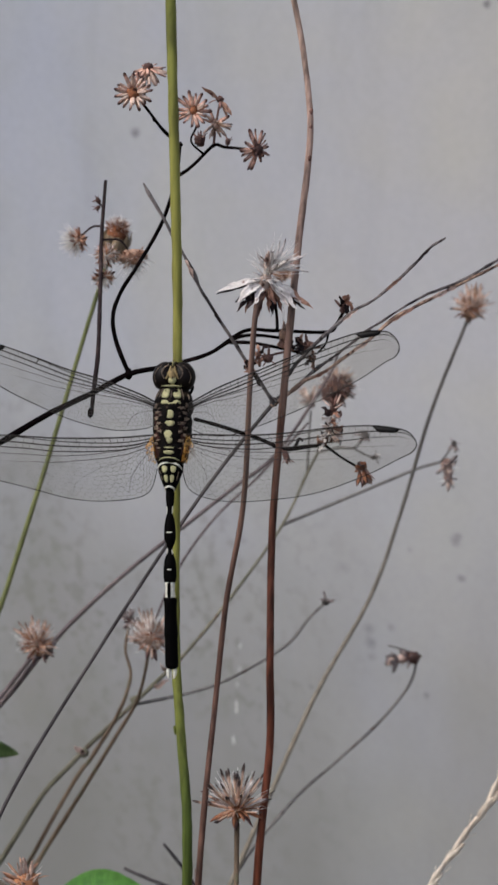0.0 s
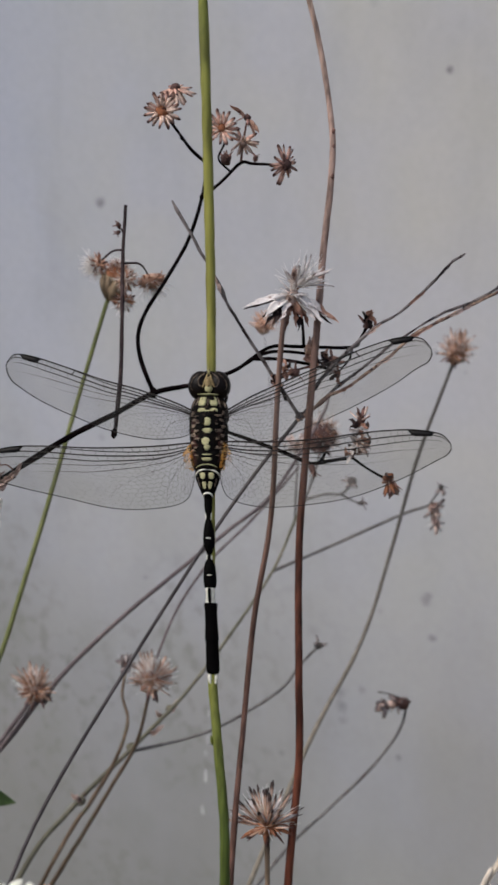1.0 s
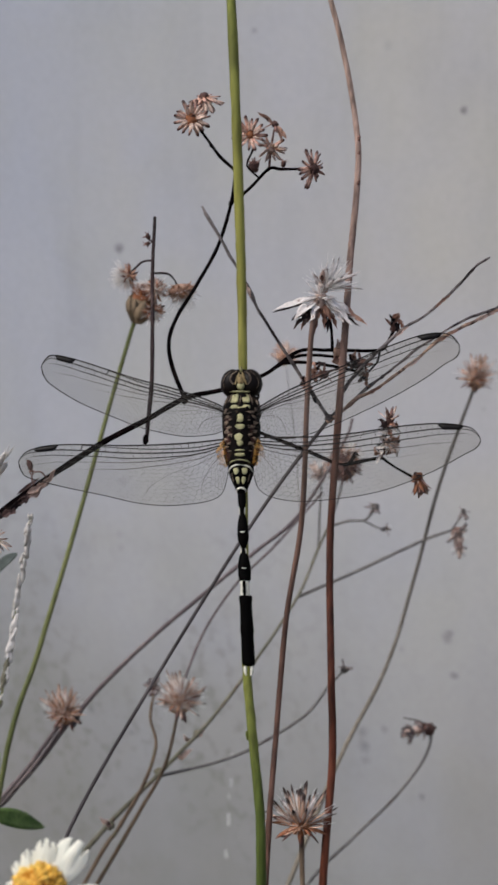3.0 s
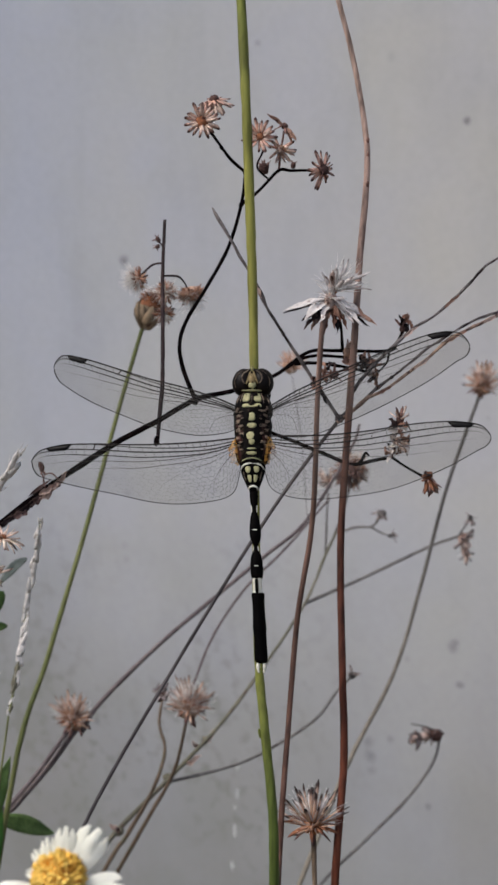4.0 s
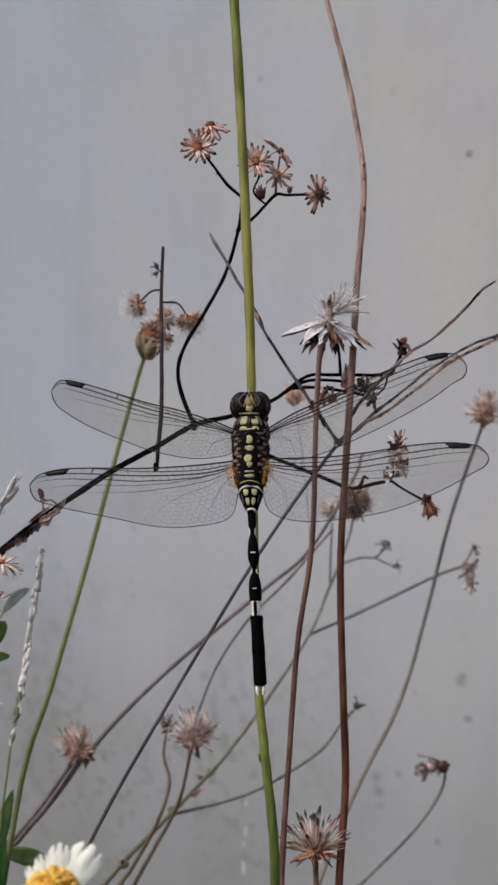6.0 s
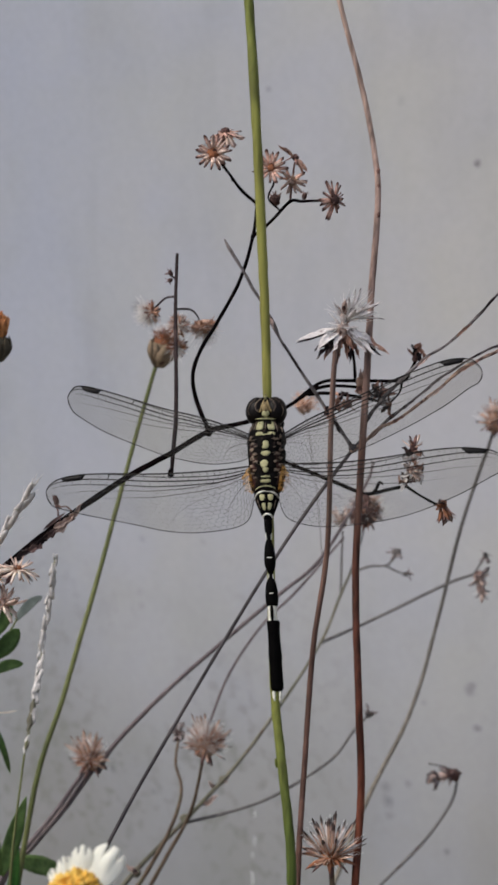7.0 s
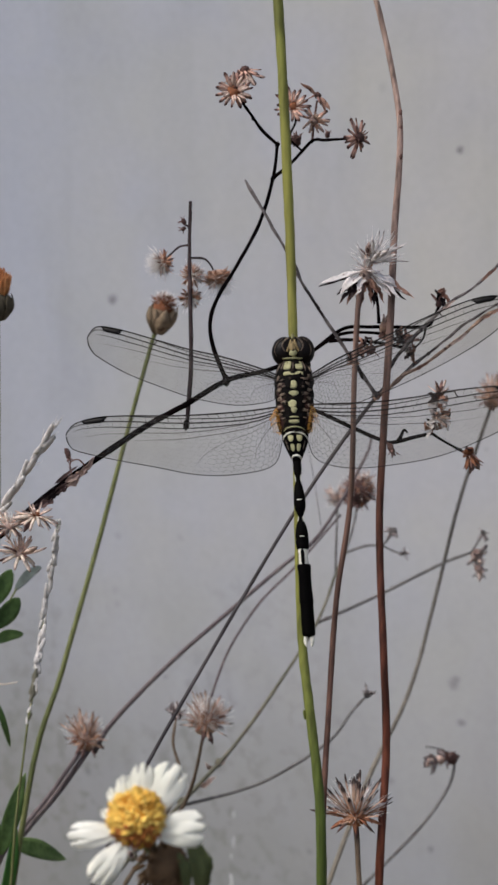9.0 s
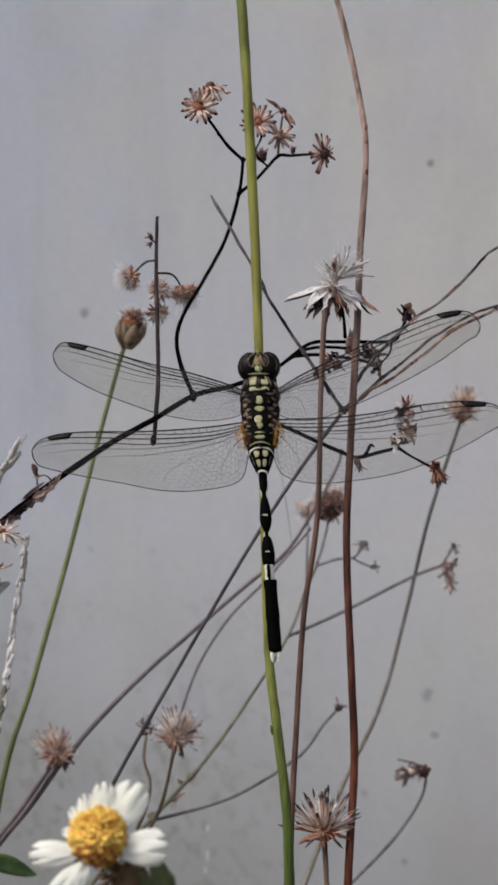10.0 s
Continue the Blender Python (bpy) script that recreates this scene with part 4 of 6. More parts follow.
def broken_stalk():
    """The straight dead stalk that crosses the dark branch, with fluffy heads."""
    plant = thing("broken_stalk", (-16.3, 36.3, -9.4), "broken dark dry stalk with fluffy brown seed heads", "dried plant")
    stalk(plant, "stem", [(-16.4, 36.3, -9.9), (-16.2, 36.6, -8.6), (-16.0, 37, -6), (-15.5, 39.5, -0.1), (-15.5, 43, 10.1), (-15.6, 46, 18.5), (-15.3, 49.5, 27.2)],
          (0.42, 0.31, 0.39, 0.41, 0.37, 0.36, 0.32, 0.29), UMBER_STALK, 8, 0.2, 20)
    bm = bmesh.new()
    ball(bm, (-16.4, 36.1, -9.5), (0.55, 0.5, 0.85), (0.1, 0, 1), 10, 8, 0.35, 4)
    part("knob", bm, DARK_TWIG, plant)
    for pts in ([(-15.5, 47, 19.9), (-17.3, 48, 19.6), (-18.8, 49.6, 18.3), (-19.9, 50, 17.1)], [(-15.4, 46, 17.8), (-13.1, 48, 17.5), (-11.9, 49, 16.2), (-11.4, 50, 14.6)],
                [(-15.5, 43, 11), (-15.8, 46, 11.2), (-15.8, 48, 11.6)], [(-15.5, 44, 13.8), (-16, 47, 14.5)], [(-15.4, 48, 22.6), (-16.3, 49, 23.4)]):
        stalk(plant, "twig", pts, (0.2, 0.17, 0.14), UMBER_STALK, 6, 0.2, len(pts))
    dried_head(plant, (-19.9, 50, 17.0), (-0.85, -0.3, -0.35), (1.1, 1.1, 1.1), TAN_CORE, [(RUST_SCALE, 30, 1.7, 30, 36), (BROWN_SCALE, 10, 1.6, 0, 30), (FAWN_SCALE, 26, 1.8, 20, 40)], 170, 3.0, 21, label="rust-brown head with white fluff")
    dried_head(plant, (-10.9, 50, 14.2), (0.2, -0.3, -0.9), (2.5, 1.7, 1.3), TAN_CORE, [(FAWN_SCALE, 70, 1.4, 0, 34), (FAWN_SCALE, 60, 1.4, 35, 40), (PALE_FINE, 24, 1.5, 20, 40), (RUST_SCALE, 16, 1.3, 10, 40)], 60, 2.8, 22, label="flat tan head with white fluff below")
    dried_head(plant, (-15.6, 48.4, 11.0), (0.2, -0.75, -0.5), (0.9, 0.8, 0.8), DARK_CORE, [(BROWN_SCALE, 14, 1.7, 15, 36), (RUST_SCALE, 26, 1.6, 30, 36), (FAWN_SCALE, 26, 1.6, 20, 40)], 70, 2.6, 23)
    dried_head(plant, (-15.2, 48.6, 14.6), (0.1, -0.8, 0.2), (1.0, 0.9, 0.8), TAN_CORE, [(PALE_SCALE, 12, 1.6, 12, 34), (RUST_SCALE, 16, 1.5, 20, 36), (FAWN_SCALE, 40, 1.6, 30, 40)], 80, 2.6, 24)
    dried_head(plant, (-16.5, 49, 23.8), (-0.4, -0.3, 0.8), (0.42, 0.42, 0.6), DARK_CORE, [(BROWN_SCALE, 5, 0.9, 40, 30)], seed=25, name="bud")
    dried_head(plant, (-16.6, 49, 22.6), (-0.7, -0.3, -0.4), (0.4, 0.4, 0.45), DARK_CORE, [(BROWN_SCALE, 4, 0.7, 40, 30)], seed=26, name="bud")


def white_topped_stalk():
    plant = thing("white_topped_stalk", (0, -2, GROUND), "slender brown dry stalk with a white ragged seed head", "dried plant")
    stalk(plant, "stem", [(0, -2, GROUND - 4), (1, 0, -220), (2.8, 4, -120), (4.5, 11.5, -76), (6.0, 17.2, -55), (7.6, 20.4, -36), (10, 22, -20), (10.7, 22.8, 0), (11.4, 23, 11.9), (12.2, 24.6, 14.0)],
          (0.7, 0.66, 0.6, 0.53, 0.49, 0.47, 0.46, 0.45, 0.45, 0.54), TAN_STALK, 9, 0.12, 30)
    bm = bmesh.new()
    ball(bm, (12.7, 25.2, 15.6), (1.0, 0.9, 1.5), (0.1, -0.1, 1), 12, 9, 0.35, 31)
    head = part("flower_head", bm, HUSK, plant, "ragged white and brown seed head")
    # shrunken petals: root and tip beside the head's middle, width, forward bow, material
    for (ax, az), (bx, bz), near, w, mat_ in (((-0.3, 0.1), (-7.9, -1.9), 1.2, 0.9, RIBBON), ((-2.8, -0.9), (-7.8, -2.2), 1.25, 0.6, DARK_RIBBON), ((-0.3, 0.0), (-6.2, -1.2), -1.5, 1.0, RIBBON), ((-0.4, -0.2), (-4.3, -3.2), 2.0, 1.5, RIBBON), ((-1.6, -1.2), (-4.8, -3.7), 0.6, 1.3, DARK_RIBBON),
                                              ((0.4, 0.2), (5.6, -3.0), 1.2, 1.4, RIBBON), ((1.6, -0.6), (7.5, -4.2), 0.9, 1.1, TAN_RIBBON), ((0.3, 0.0), (5.0, -3.9), 2.2, 1.6, RIBBON), ((0.5, -0.4), (3.6, -3.8), 1.6, 1.2, RIBBON), ((0.8, -0.8), (6.4, -4.4), 0.0, 0.9, DARK_RIBBON),
                                              ((-0.2, -0.4), (-1.9, -3.6), 2.4, 1.3, RIBBON), ((0.1, -0.6), (1.3, -3.4), 2.3, 1.2, TAN_RIBBON), ((-0.3, -1.0), (-0.6, -4.0), 1.8, 1.5, TAN_RIBBON),
                                              ((-0.6, -2.0), (-1.5, -6.6), 1.0, 1.1, TAN_RIBBON), ((0.6, -1.6), (1.0, -5.6), 1.3, 0.8, DARK_RIBBON), ((0.2, -1.6), (0.4, -4.8), 1.7, 1.0, TAN_RIBBON), ((-0.8, -1.2), (-2.9, -4.4), 1.2, 0.9, DARK_RIBBON),
                                              ((0.2, 1.4), (6.2, 4.6), 0.8, 0.62, RIBBON), ((0.4, 1.2), (4.9, 3.0), 1.2, 0.75, RIBBON), ((0.3, 1.6), (3.4, 5.2), 0.4, 0.6, RIBBON), ((0.1, 1.8), (0.8, 6.0), 0.5, 0.55, RIBBON), ((0.3, 1.4), (5.4, 2.4), -0.6, 0.6, RIBBON), ((0.2, 1.6), (4.6, 4.4), -0.4, 0.6, RIBBON), ((-0.2, 1.6), (-1.6, 4.6), 0.6, 0.5, RIBBON),
                                              ((-1.0, -1.4), (-4.7, -4.6), 1.4, 1.2, DARK_RIBBON), ((-0.6, -1.4), (-3.2, -5.2), 0.8, 1.1, TAN_RIBBON), ((0.9, -1.2), (2.6, -5.0), 1.0, 1.0, TAN_RIBBON), ((-0.2, -1.8), (-2.2, -5.8), 1.5, 0.9, DARK_RIBBON), ((0.2, 2.2), (1.1, 4.8), 0.9, 0.4, DARK_RIBBON), ((1.0, 1.8), (1.9, 2.6), 1.2, 0.7, DARK_RIBBON)):
        leaf(head, (12.9 + ax, 25.2, 16.4 + az), (12.9 + bx, 25.2 - near, 16.4 + bz), (0.25 * (1 if bx > 0 else -1), -0.75, 0.6), w * 0.82, mat_, 0.6, 0.03, "petal", "", 0.0, 0.9)
    dried_head(plant, (12.8, 25.1, 16.5), (0.05, -0.3, 0.95), (0.95, 0.9, 1.0), HUSK, [(WHITE_SCALE, 11, 2.6, 5, 35), (WHITE_SCALE, 8, 2.2, 45, 30), (BROWN_SCALE, 7, 2.4, -55, 25)], 24, 3.0, 36, lump=0.5)
    dried_head(plant, (13.1, 25.2, 18.3), (0.05, -0.25, 0.95), (0.8, 0.8, 0.9), HUSK, [(TAN_SCALE, 9, 2.2, 72, 16), (BROWN_SCALE, 4, 2.0, 60, 20)], 40, 3.4, 35, lump=0.6)
    dried_head(plant, (13.4, 25.4, 17.6), (0.62, -0.2, 0.75), (0.5, 0.5, 0.7), TAN_CORE, [(TAN_SCALE, 4, 1.0, 60, 20), (WHITE_SCALE, 9, 5.0, 66, 18)], 46, 5.6, 32, spread=44)
    stalk(plant, "hanging_bract", [(14.0, 25.2, 14.6), (14.6, 24.8, 11.0), (14.8, 24.8, 8.2)], (0.3, 0.26, 0.3), DARK_TWIG, 6, 0.3, 33)
    return plant


def crossing_weed():
    """Thin twisted dry stems that cross behind the wings."""
    plant = thing("twisted_dry_stems", (-64, 10, GROUND), "thin grey twisted dry stems crossing behind the dragonfly", "dried plant")
    stalk(plant, "stem", [(-64, 4, GROUND - 4), (-60, 5, -190), (-47.4, 7.9, -115), (-37.7, 9.9, -95), (-27.9, 12.9, -70), (-13.4, 18.4, -45), (2.6, 24.7, -20), (13.8, 26, -4.6), (16.8, 26.6, -2.0)],
          (0.5, 0.46, 0.4, 0.36, 0.33, 0.31, 0.3, 0.32, 0.36), GREY_STALK, 8, 0.12, 40)
    bm = bmesh.new()
    ball(bm, (14.4, 25.6, -3.5), (0.85, 0.7, 0.75), (0.6, 0, 0.7), 9, 7, 0.4, 3)
    part("node", bm, GREY_STALK, plant)
    stalk(plant, "branch", [(-6.4, 25, 31.2), (-5.0, 25, 28.6), (-0.6, 25, 21), (1.2, 25, 17.6), (3, 25, 14), (8.4, 25, 5.6), (14.3, 25, -3.4)], (0.12, 0.29, 0.19, 0.36, 0.23, 0.27, 0.30), MOTTLED, 8, 0.8, 41)
    stalk(plant, "branch", [(14.0, 25, -4.0), (16.8, 26, -2.2), (19.4, 27, -0.2), (22.5, 28, 1.2), (26, 30, 3.4), (29.4, 32, 5.6), (33, 36, 7.8), (36.8, 40, 9.2), (42.5, 46, 10.8), (51.6, 56, 13.3)],
          (0.30, 0.26, 0.33, 0.23, 0.30, 0.22, 0.29, 0.23, 0.27, 0.22), TAN_MOTTLED, 8, 0.95, 42)
    stalk(plant, "branch", [(17.2, 26.4, -1.8), (20.5, 28.6, 0.8), (23.6, 30, 2.9), (27, 32, 5.2), (30.5, 34, 7.6), (38, 42, 10.5), (44.8, 49, 11.8), (52, 57, 14.2)], (0.17, 0.26, 0.19, 0.24, 0.19, 0.24, 0.22), MOTTLED, 8, 0.95, 43)
    stalk(plant, "branch", [(16, 25, 0.3), (18.5, 25.4, 3.8), (21.4, 26, 6.8), (26.5, 27, 11.3), (29.7, 27, 13.2), (34.6, 30, 17), (38.5, 32, 20.8), (40.9, 33, 22.3)], (0.29, 0.27, 0.31, 0.24, 0.17, 0.29, 0.26, 0.14), MOTTLED, 8, 0.9, 44)
    # loose skins and knots along the twisted stems
    for a, b, w, skin_mat in (((0.2, 24.6, 19.4), (1.6, 24.4, 16.6), 0.9, HUSK), ((4.4, 24.6, 11.8), (6.0, 24.5, 9.2), 0.7, DARK_RIBBON), ((10.8, 24.6, 2.0), (12.4, 24.5, -0.8), 0.9, DARK_RIBBON), ((20.6, 26.9, 0.2), (23.2, 27.7, 1.6), 0.8, TAN_RIBBON),
                              ((27.0, 30.0, 4.0), (30.0, 31.8, 6.0), 0.8, HUSK), ((33.0, 35.6, 7.8), (37.0, 39.8, 9.3), 0.9, TAN_RIBBON), ((40.0, 43.0, 10.1), (44.0, 47.6, 11.2), 0.9, HUSK), ((31.6, 27.6, 14.6), (34.2, 29.4, 16.8), 0.7, TAN_RIBBON),
                              ((36.4, 30.6, 18.8), (38.6, 31.7, 21.0), 0.6, DARK_RIBBON), ((25.0, 26.4, 9.9), (27.4, 26.8, 11.9), 0.8, HUSK), ((22.4, 29.3, 2.1), (25.0, 30.6, 3.9), 0.7, DARK_RIBBON)):
        leaf(plant, a, b, (0.2, -0.9, 0.3), w * 0.75, skin_mat, 0.9, 0.05, "bark_strip", "", 0.4, 0.8)


def bristly_flower(plant, at, axis, seed, size=1.0, fluff=0, low=-90):
    """A round bristly seed head; low leaves out the scales that stand lower than that."""
    dried_head(plant, at, axis, (2.2 * size, 2.1 * size, 2.3 * size), TAN_CORE,
               [row for row in [(SOFT_SCALE, 12, 5.0 * size, 66, 20), (SOFT_SCALE, 12, 4.7 * size, 38, 22), (BRISTLE_SCALE, 9, 3.8 * size, 12, 24), (FAWN_SCALE, 22, 3.2 * size, 45, 35), (RUST_SCALE, 14, 2.7 * size, 50, 35), (PALE_SCALE, 12, 3.2 * size, 40, 30), (BROWN_SCALE, 8, 2.6 * size, -15, 25)] if row[3] > low],
               130 + 2 * fluff, 4.4 * size, seed, label="bristly tan seed head with dark-tipped scales")


def low_seed_head():
    plant = thing("dried_flower_stalk", (12, -4, GROUND), "dry stalk topped by a bristly orange-tan seed head", "dried flower", "bristly seed heads")
    stalk(plant, "stem", [(12, -4, GROUND - 4), (11.5, 0, -200), (10.8, 5, -100), (10.4, 11, -78), (10.2, 13.6, -71)], (0.55, 0.5, 0.45, 0.42, 0.5), DUN_STALK, 8, 0.15, 50)
    dried_head(plant, (10.1, 14, -70.3), (-0.02, -0.06, 0.99), (2.1, 1.7, 1.3), BUFF,
               [(FINE_BRISTLE, 12, 6.3, 70, 14), (FINE_BRISTLE, 14, 6.2, 46, 14), (FINE_BRISTLE, 11, 5.8, 22, 12), (WHITE_SCALE, 12, 4.6, 55, 25), (FAWN_SCALE, 26, 3.2, 50, 30), (RUST_SCALE, 14, 3.6, 10, 20), (BROWN_SCALE, 7, 2.8, -34, 16)], 90, 5.4, 51, label="bristly orange-tan seed head, dark-tipped")


def back_left_flower():
    plant = thing("dried_flower_stalk", (-120, 100, GROUND), "dry brown stalks topped by a bristly tan seed head", "dried flower", "bristly seed heads")
    stalk(plant, "stem", [(-120, 100, GROUND - 4), (-95, 108, -200), (-61.9, 120, -120.3), (-55.6, 122, -111.6), (-49.2, 124, -104.3), (-41.2, 126, -93.5)], (0.8, 0.75, 0.62, 0.55, 0.5, 0.5), MAUVE_STALK, 8, 0.1, 55)
    stalk(plant, "stem", [(-121, 102, GROUND - 4), (-95.5, 110, -202), (-62.3, 122, -122.5), (-54.6, 124, -112.4), (-46.9, 126, -103.7), (-40.0, 126.5, -94.2)], (0.9, 0.85, 0.75, 0.7, 0.66, 0.62), MAUVE_STALK, 8, 0.1, 56)
    stalk(plant, "stem", [(-39, 126, -95), (-34.8, 125.4, -88), (-22, 128, -75.5), (-8.6, 132.8, -65), (2.5, 137, -56.6), (12.1, 142, -49.5), (22.9, 154.5, -35), (25, 158, -30)], (0.58, 0.56, 0.52, 0.48, 0.46, 0.42, 0.36, 0.3), MAUVE_STALK, 8, 0.1, 57)
    bristly_flower(plant, (-40.8, 126, -92.2), (-0.05, -0.25, 0.95), 58, 1.1, 20)
    stalk(plant, "twig", [(12.4, 142.4, -49.2), (12, 180, -40), (10.2, 218, -28.4)], (0.1, 0.08, 0.08), FAR_STALK, 6, 0.1, 59)
    dried_head(plant, (9.9, 221, -26.2), (0.1, -0.5, 0.85), (2.2, 2.0, 2.1), TAN_CORE, [(FAWN_SCALE, 20, 3.4, 40, 25), (PALE_SCALE, 10, 3.4, 15, 25)], 26, 4.0, 151, label="shaggy orange-brown head")


def back_branching_weed():
    """The far branching weed with several heads before the wall."""
    plant = thing("branching_dry_weed", (-90, 118, GROUND), "thin branching dry weed with pale seed heads near the wall", "dried plant")
    M = MOSSY_STALK
    stalk(plant, "stem", [(-90, 114, GROUND - 4), (-75, 118, -200), (-46.2, 126, -140), (-34.2, 134, -125), (-20.6, 139, -112), (-7.9, 145, -100), (3, 158, -89), (12.8, 172, -77.9), (18.2, 184, -68.8), (21, 186, -63.2)],
          (0.8, 0.75, 0.65, 0.6, 0.52, 0.44, 0.4, 0.38, 0.36, 0.32), M, 8, 0.2, 60)
    stalk(plant, "branch", [(-80, 122, -215), (-41.4, 134, -149.1), (-32.2, 132, -132.2), (-23.6, 128, -115.4), (-17.8, 125, -103.3), (-14.6, 118.6, -88)], (0.6, 0.56, 0.5, 0.46, 0.40, 0.36), DUN_STALK, 7, 0.25, 61)
    stalk(plant, "branch", [(-78, 120, -215), (-37.5, 130, -135.8), (-29.4, 130, -121.8), (-23.4, 131, -111.1), (-20.5, 133, -102.3), (-21.8, 134, -95.8), (-21.0, 135, -90)], (0.55, 0.52, 0.5, 0.46, 0.40, 0.34, 0.3), DUN_STALK, 7, 0.25, 62)
    stalk(plant, "branch", [(12.6, 172, -78.1), (26.5, 180, -74.2), (39.8, 178, -67), (45.4, 178, -64.4), (51, 177, -62.1)], (0.44, 0.42, 0.4, 0.42, 0.34), FAR_STALK, 7, 0.15, 63)
    stalk(plant, "branch", [(51, 177, -62.1), (52.7, 177, -59.5), (53.7, 177, -57.9)], (0.26, 0.22), FAR_STALK, 6, 0.2, 64)
    stalk(plant, "branch", [(20.6, 186, -64.0), (22.4, 192, -61), (24.2, 199, -57.5), (25, 200, -53)], (0.38, 0.32, 0.3), FAR_STALK, 7, 0.2, 65)
    stalk(plant, "branch", [(18.3, 186, -69.1), (18.5, 186, -60.2), (18.8, 186, -52.8)], (0.3, 0.24), FAR_STALK, 7, 0.2, 66)
    stalk(plant, "branch", [(20.8, 186, -63.6), (25.9, 184, -61.5), (29.7, 183, -61.1), (32, 183, -58.6)], (0.36, 0.3, 0.28), FAR_STALK, 7, 0.2, 67)
    stalk(plant, "branch", [(29.4, 183, -61.1), (32.3, 183, -62.7), (34.2, 183, -63.4)], (0.26, 0.2), FAR_STALK, 6, 0.2, 68)
    stalk(plant, "branch", [(-20.6, 140, -112.6), (-7.3, 143, -110.3), (2.1, 146, -107.5), (14.4, 152, -101.6), (20, 156, -95.8), (23.4, 157, -92.4)], (0.44, 0.4, 0.4, 0.38, 0.34, 0.3), FAR_STALK, 7, 0.15, 69)
    stalk(plant, "branch", [(-14, 118, -85), (-12.9, 118.4, -80.1), (-8.8, 130, -72.8), (-1.8, 140, -65), (6.2, 150, -59.6), (12.9, 155, -53.3), (18.4, 170, -51)], (0.28, 0.28, 0.3, 0.32, 0.32, 0.3, 0.28), MAUVE_STALK, 7, 0.15, 70)
    bristly_flower(plant, (-14.2, 118, -86.4), (0.1, -0.3, 0.95), 71, 1.16, 100)
    dried_head(plant, (-20.8, 135, -89.3), (-0.2, -0.3, 0.9), (1.3, 1.1, 1.3), DARK_CORE, [(GREY_SCALE, 10, 2.4, 45, 36), (BROWN_SCALE, 6, 2.0, 20, 30)], 20, 2.4, 72)
    dried_head(plant, (52.4, 177, -62.8), (0.3, -0.6, -0.6), (1.5, 1.3, 1.6), HUSK, [(GREY_SCALE, 9, 2.6, 20, 40), (PALE_SCALE, 8, 2.2, 30, 40)], 24, 2.6, 73)
    dried_head(plant, (53.0, 177, -66.2), (0.1, -0.4, -0.9), (1.1, 1.1, 1.6), HUSK, [(PALE_SCALE, 9, 2.2, 55, 25), (GREY_SCALE, 5, 2.0, 40, 30)], 20, 2.4, 74)
    dried_head(plant, (53.9, 177, -57.4), (0.1, -0.3, 0.9), (0.7, 0.7, 0.9), GREY_CORE, [(GREY_SCALE, 7, 1.7, -10, 40)], seed=75)
    dried_head(plant, (25.2, 200, -51.0), (0.3, -0.3, 0.85), (4.3, 3.4, 4.2), DARK_CORE, [(RUST_SCALE, 22, 2.8, 20, 50), (BROWN_SCALE, 50, 2.8, 15, 50), (FAWN_SCALE, 26, 3.0, 45, 40), (SOFT_SCALE, 14, 4.4, 60, 25)], 120, 4.6, 76, label="shaggy brown seed head")
    dried_head(plant, (18.6, 186, -50.6), (-0.4, -0.3, 0.85), (1.2, 1.1, 1.5), HUSK, [(PALE_FINE, 14, 3.4, 50, 30), (GREY_SCALE, 6, 2.8, 40, 30)], 60, 3.6, 77)
    dried_head(plant, (32.3, 183, -57.8), (0.1, -0.3, 0.9), (1.2, 1.2, 1.0), GREY_CORE, [(GREY_SCALE, 8, 1.9, -20, 30)], seed=78)
    dried_head(plant, (34.8, 183, -63.4), (0.8, -0.2, 0.3), (0.6, 0.6, 0.9), GREY_CORE, [(GREY_SCALE, 7, 1.6, 50, 30)], 10, 1.8, 79)
    dried_head(plant, (23.9, 157, -91.8), (0.6, -0.3, 0.7), (0.9, 0.9, 0.9), GREY_CORE, [(GREY_SCALE, 8, 2.0, 30, 35)], seed=80)
    for at in ((-31, 131.5, -121.5), (-20.4, 140.6, -111.6), (-11.5, 149, -105.4)):
        bm = bmesh.new()
        ball(bm, at, (0.9, 0.9, 1.0), (0.4, 0, 1), 9, 6, 0.5, at[0])
        part("node", bm, M, plant)
    for a, b in (((-11.5, 148, -105.4), (-9.6, 146, -101.4)), ((-13.6, 147, -106.6), (-14.4, 144, -103.6)), ((-31, 131, -121.4), (-33.4, 130, -118.6)), ((-16, 142, -108.6), (-12.2, 140, -106.0))):
        leaf(plant, a, b, (0.2, -0.9, 0.2), 1.3, HUSK, 0.6, 0.2, "withered_leaf", "", 0.0, 0.8)


def right_seed_head():
    plant = thing("dried_flower_stalk", (-30, 100, GROUND), "long thin grey-green stalk with a bristly tan head", "dried flower", "bristly seed heads")
    stalk(plant, "stem", [(-30, 100, GROUND - 4), (-12, 112, -200), (17.4, 138.7, -120), (34.4, 166.4, -95), (41.9, 177.1, -75), (48, 178, -50), (55.4, 180.6, -28.6), (56.2, 180.4, -26)],
          (0.7, 0.65, 0.58, 0.52, 0.48, 0.45, 0.42, 0.46), OLIVE_GREY, 8, 0.08, 85)
    bristly_flower(plant, (56.3, 180, -24.6), (0.15, -0.3, 0.95), 86, 1.05, 0, -20)


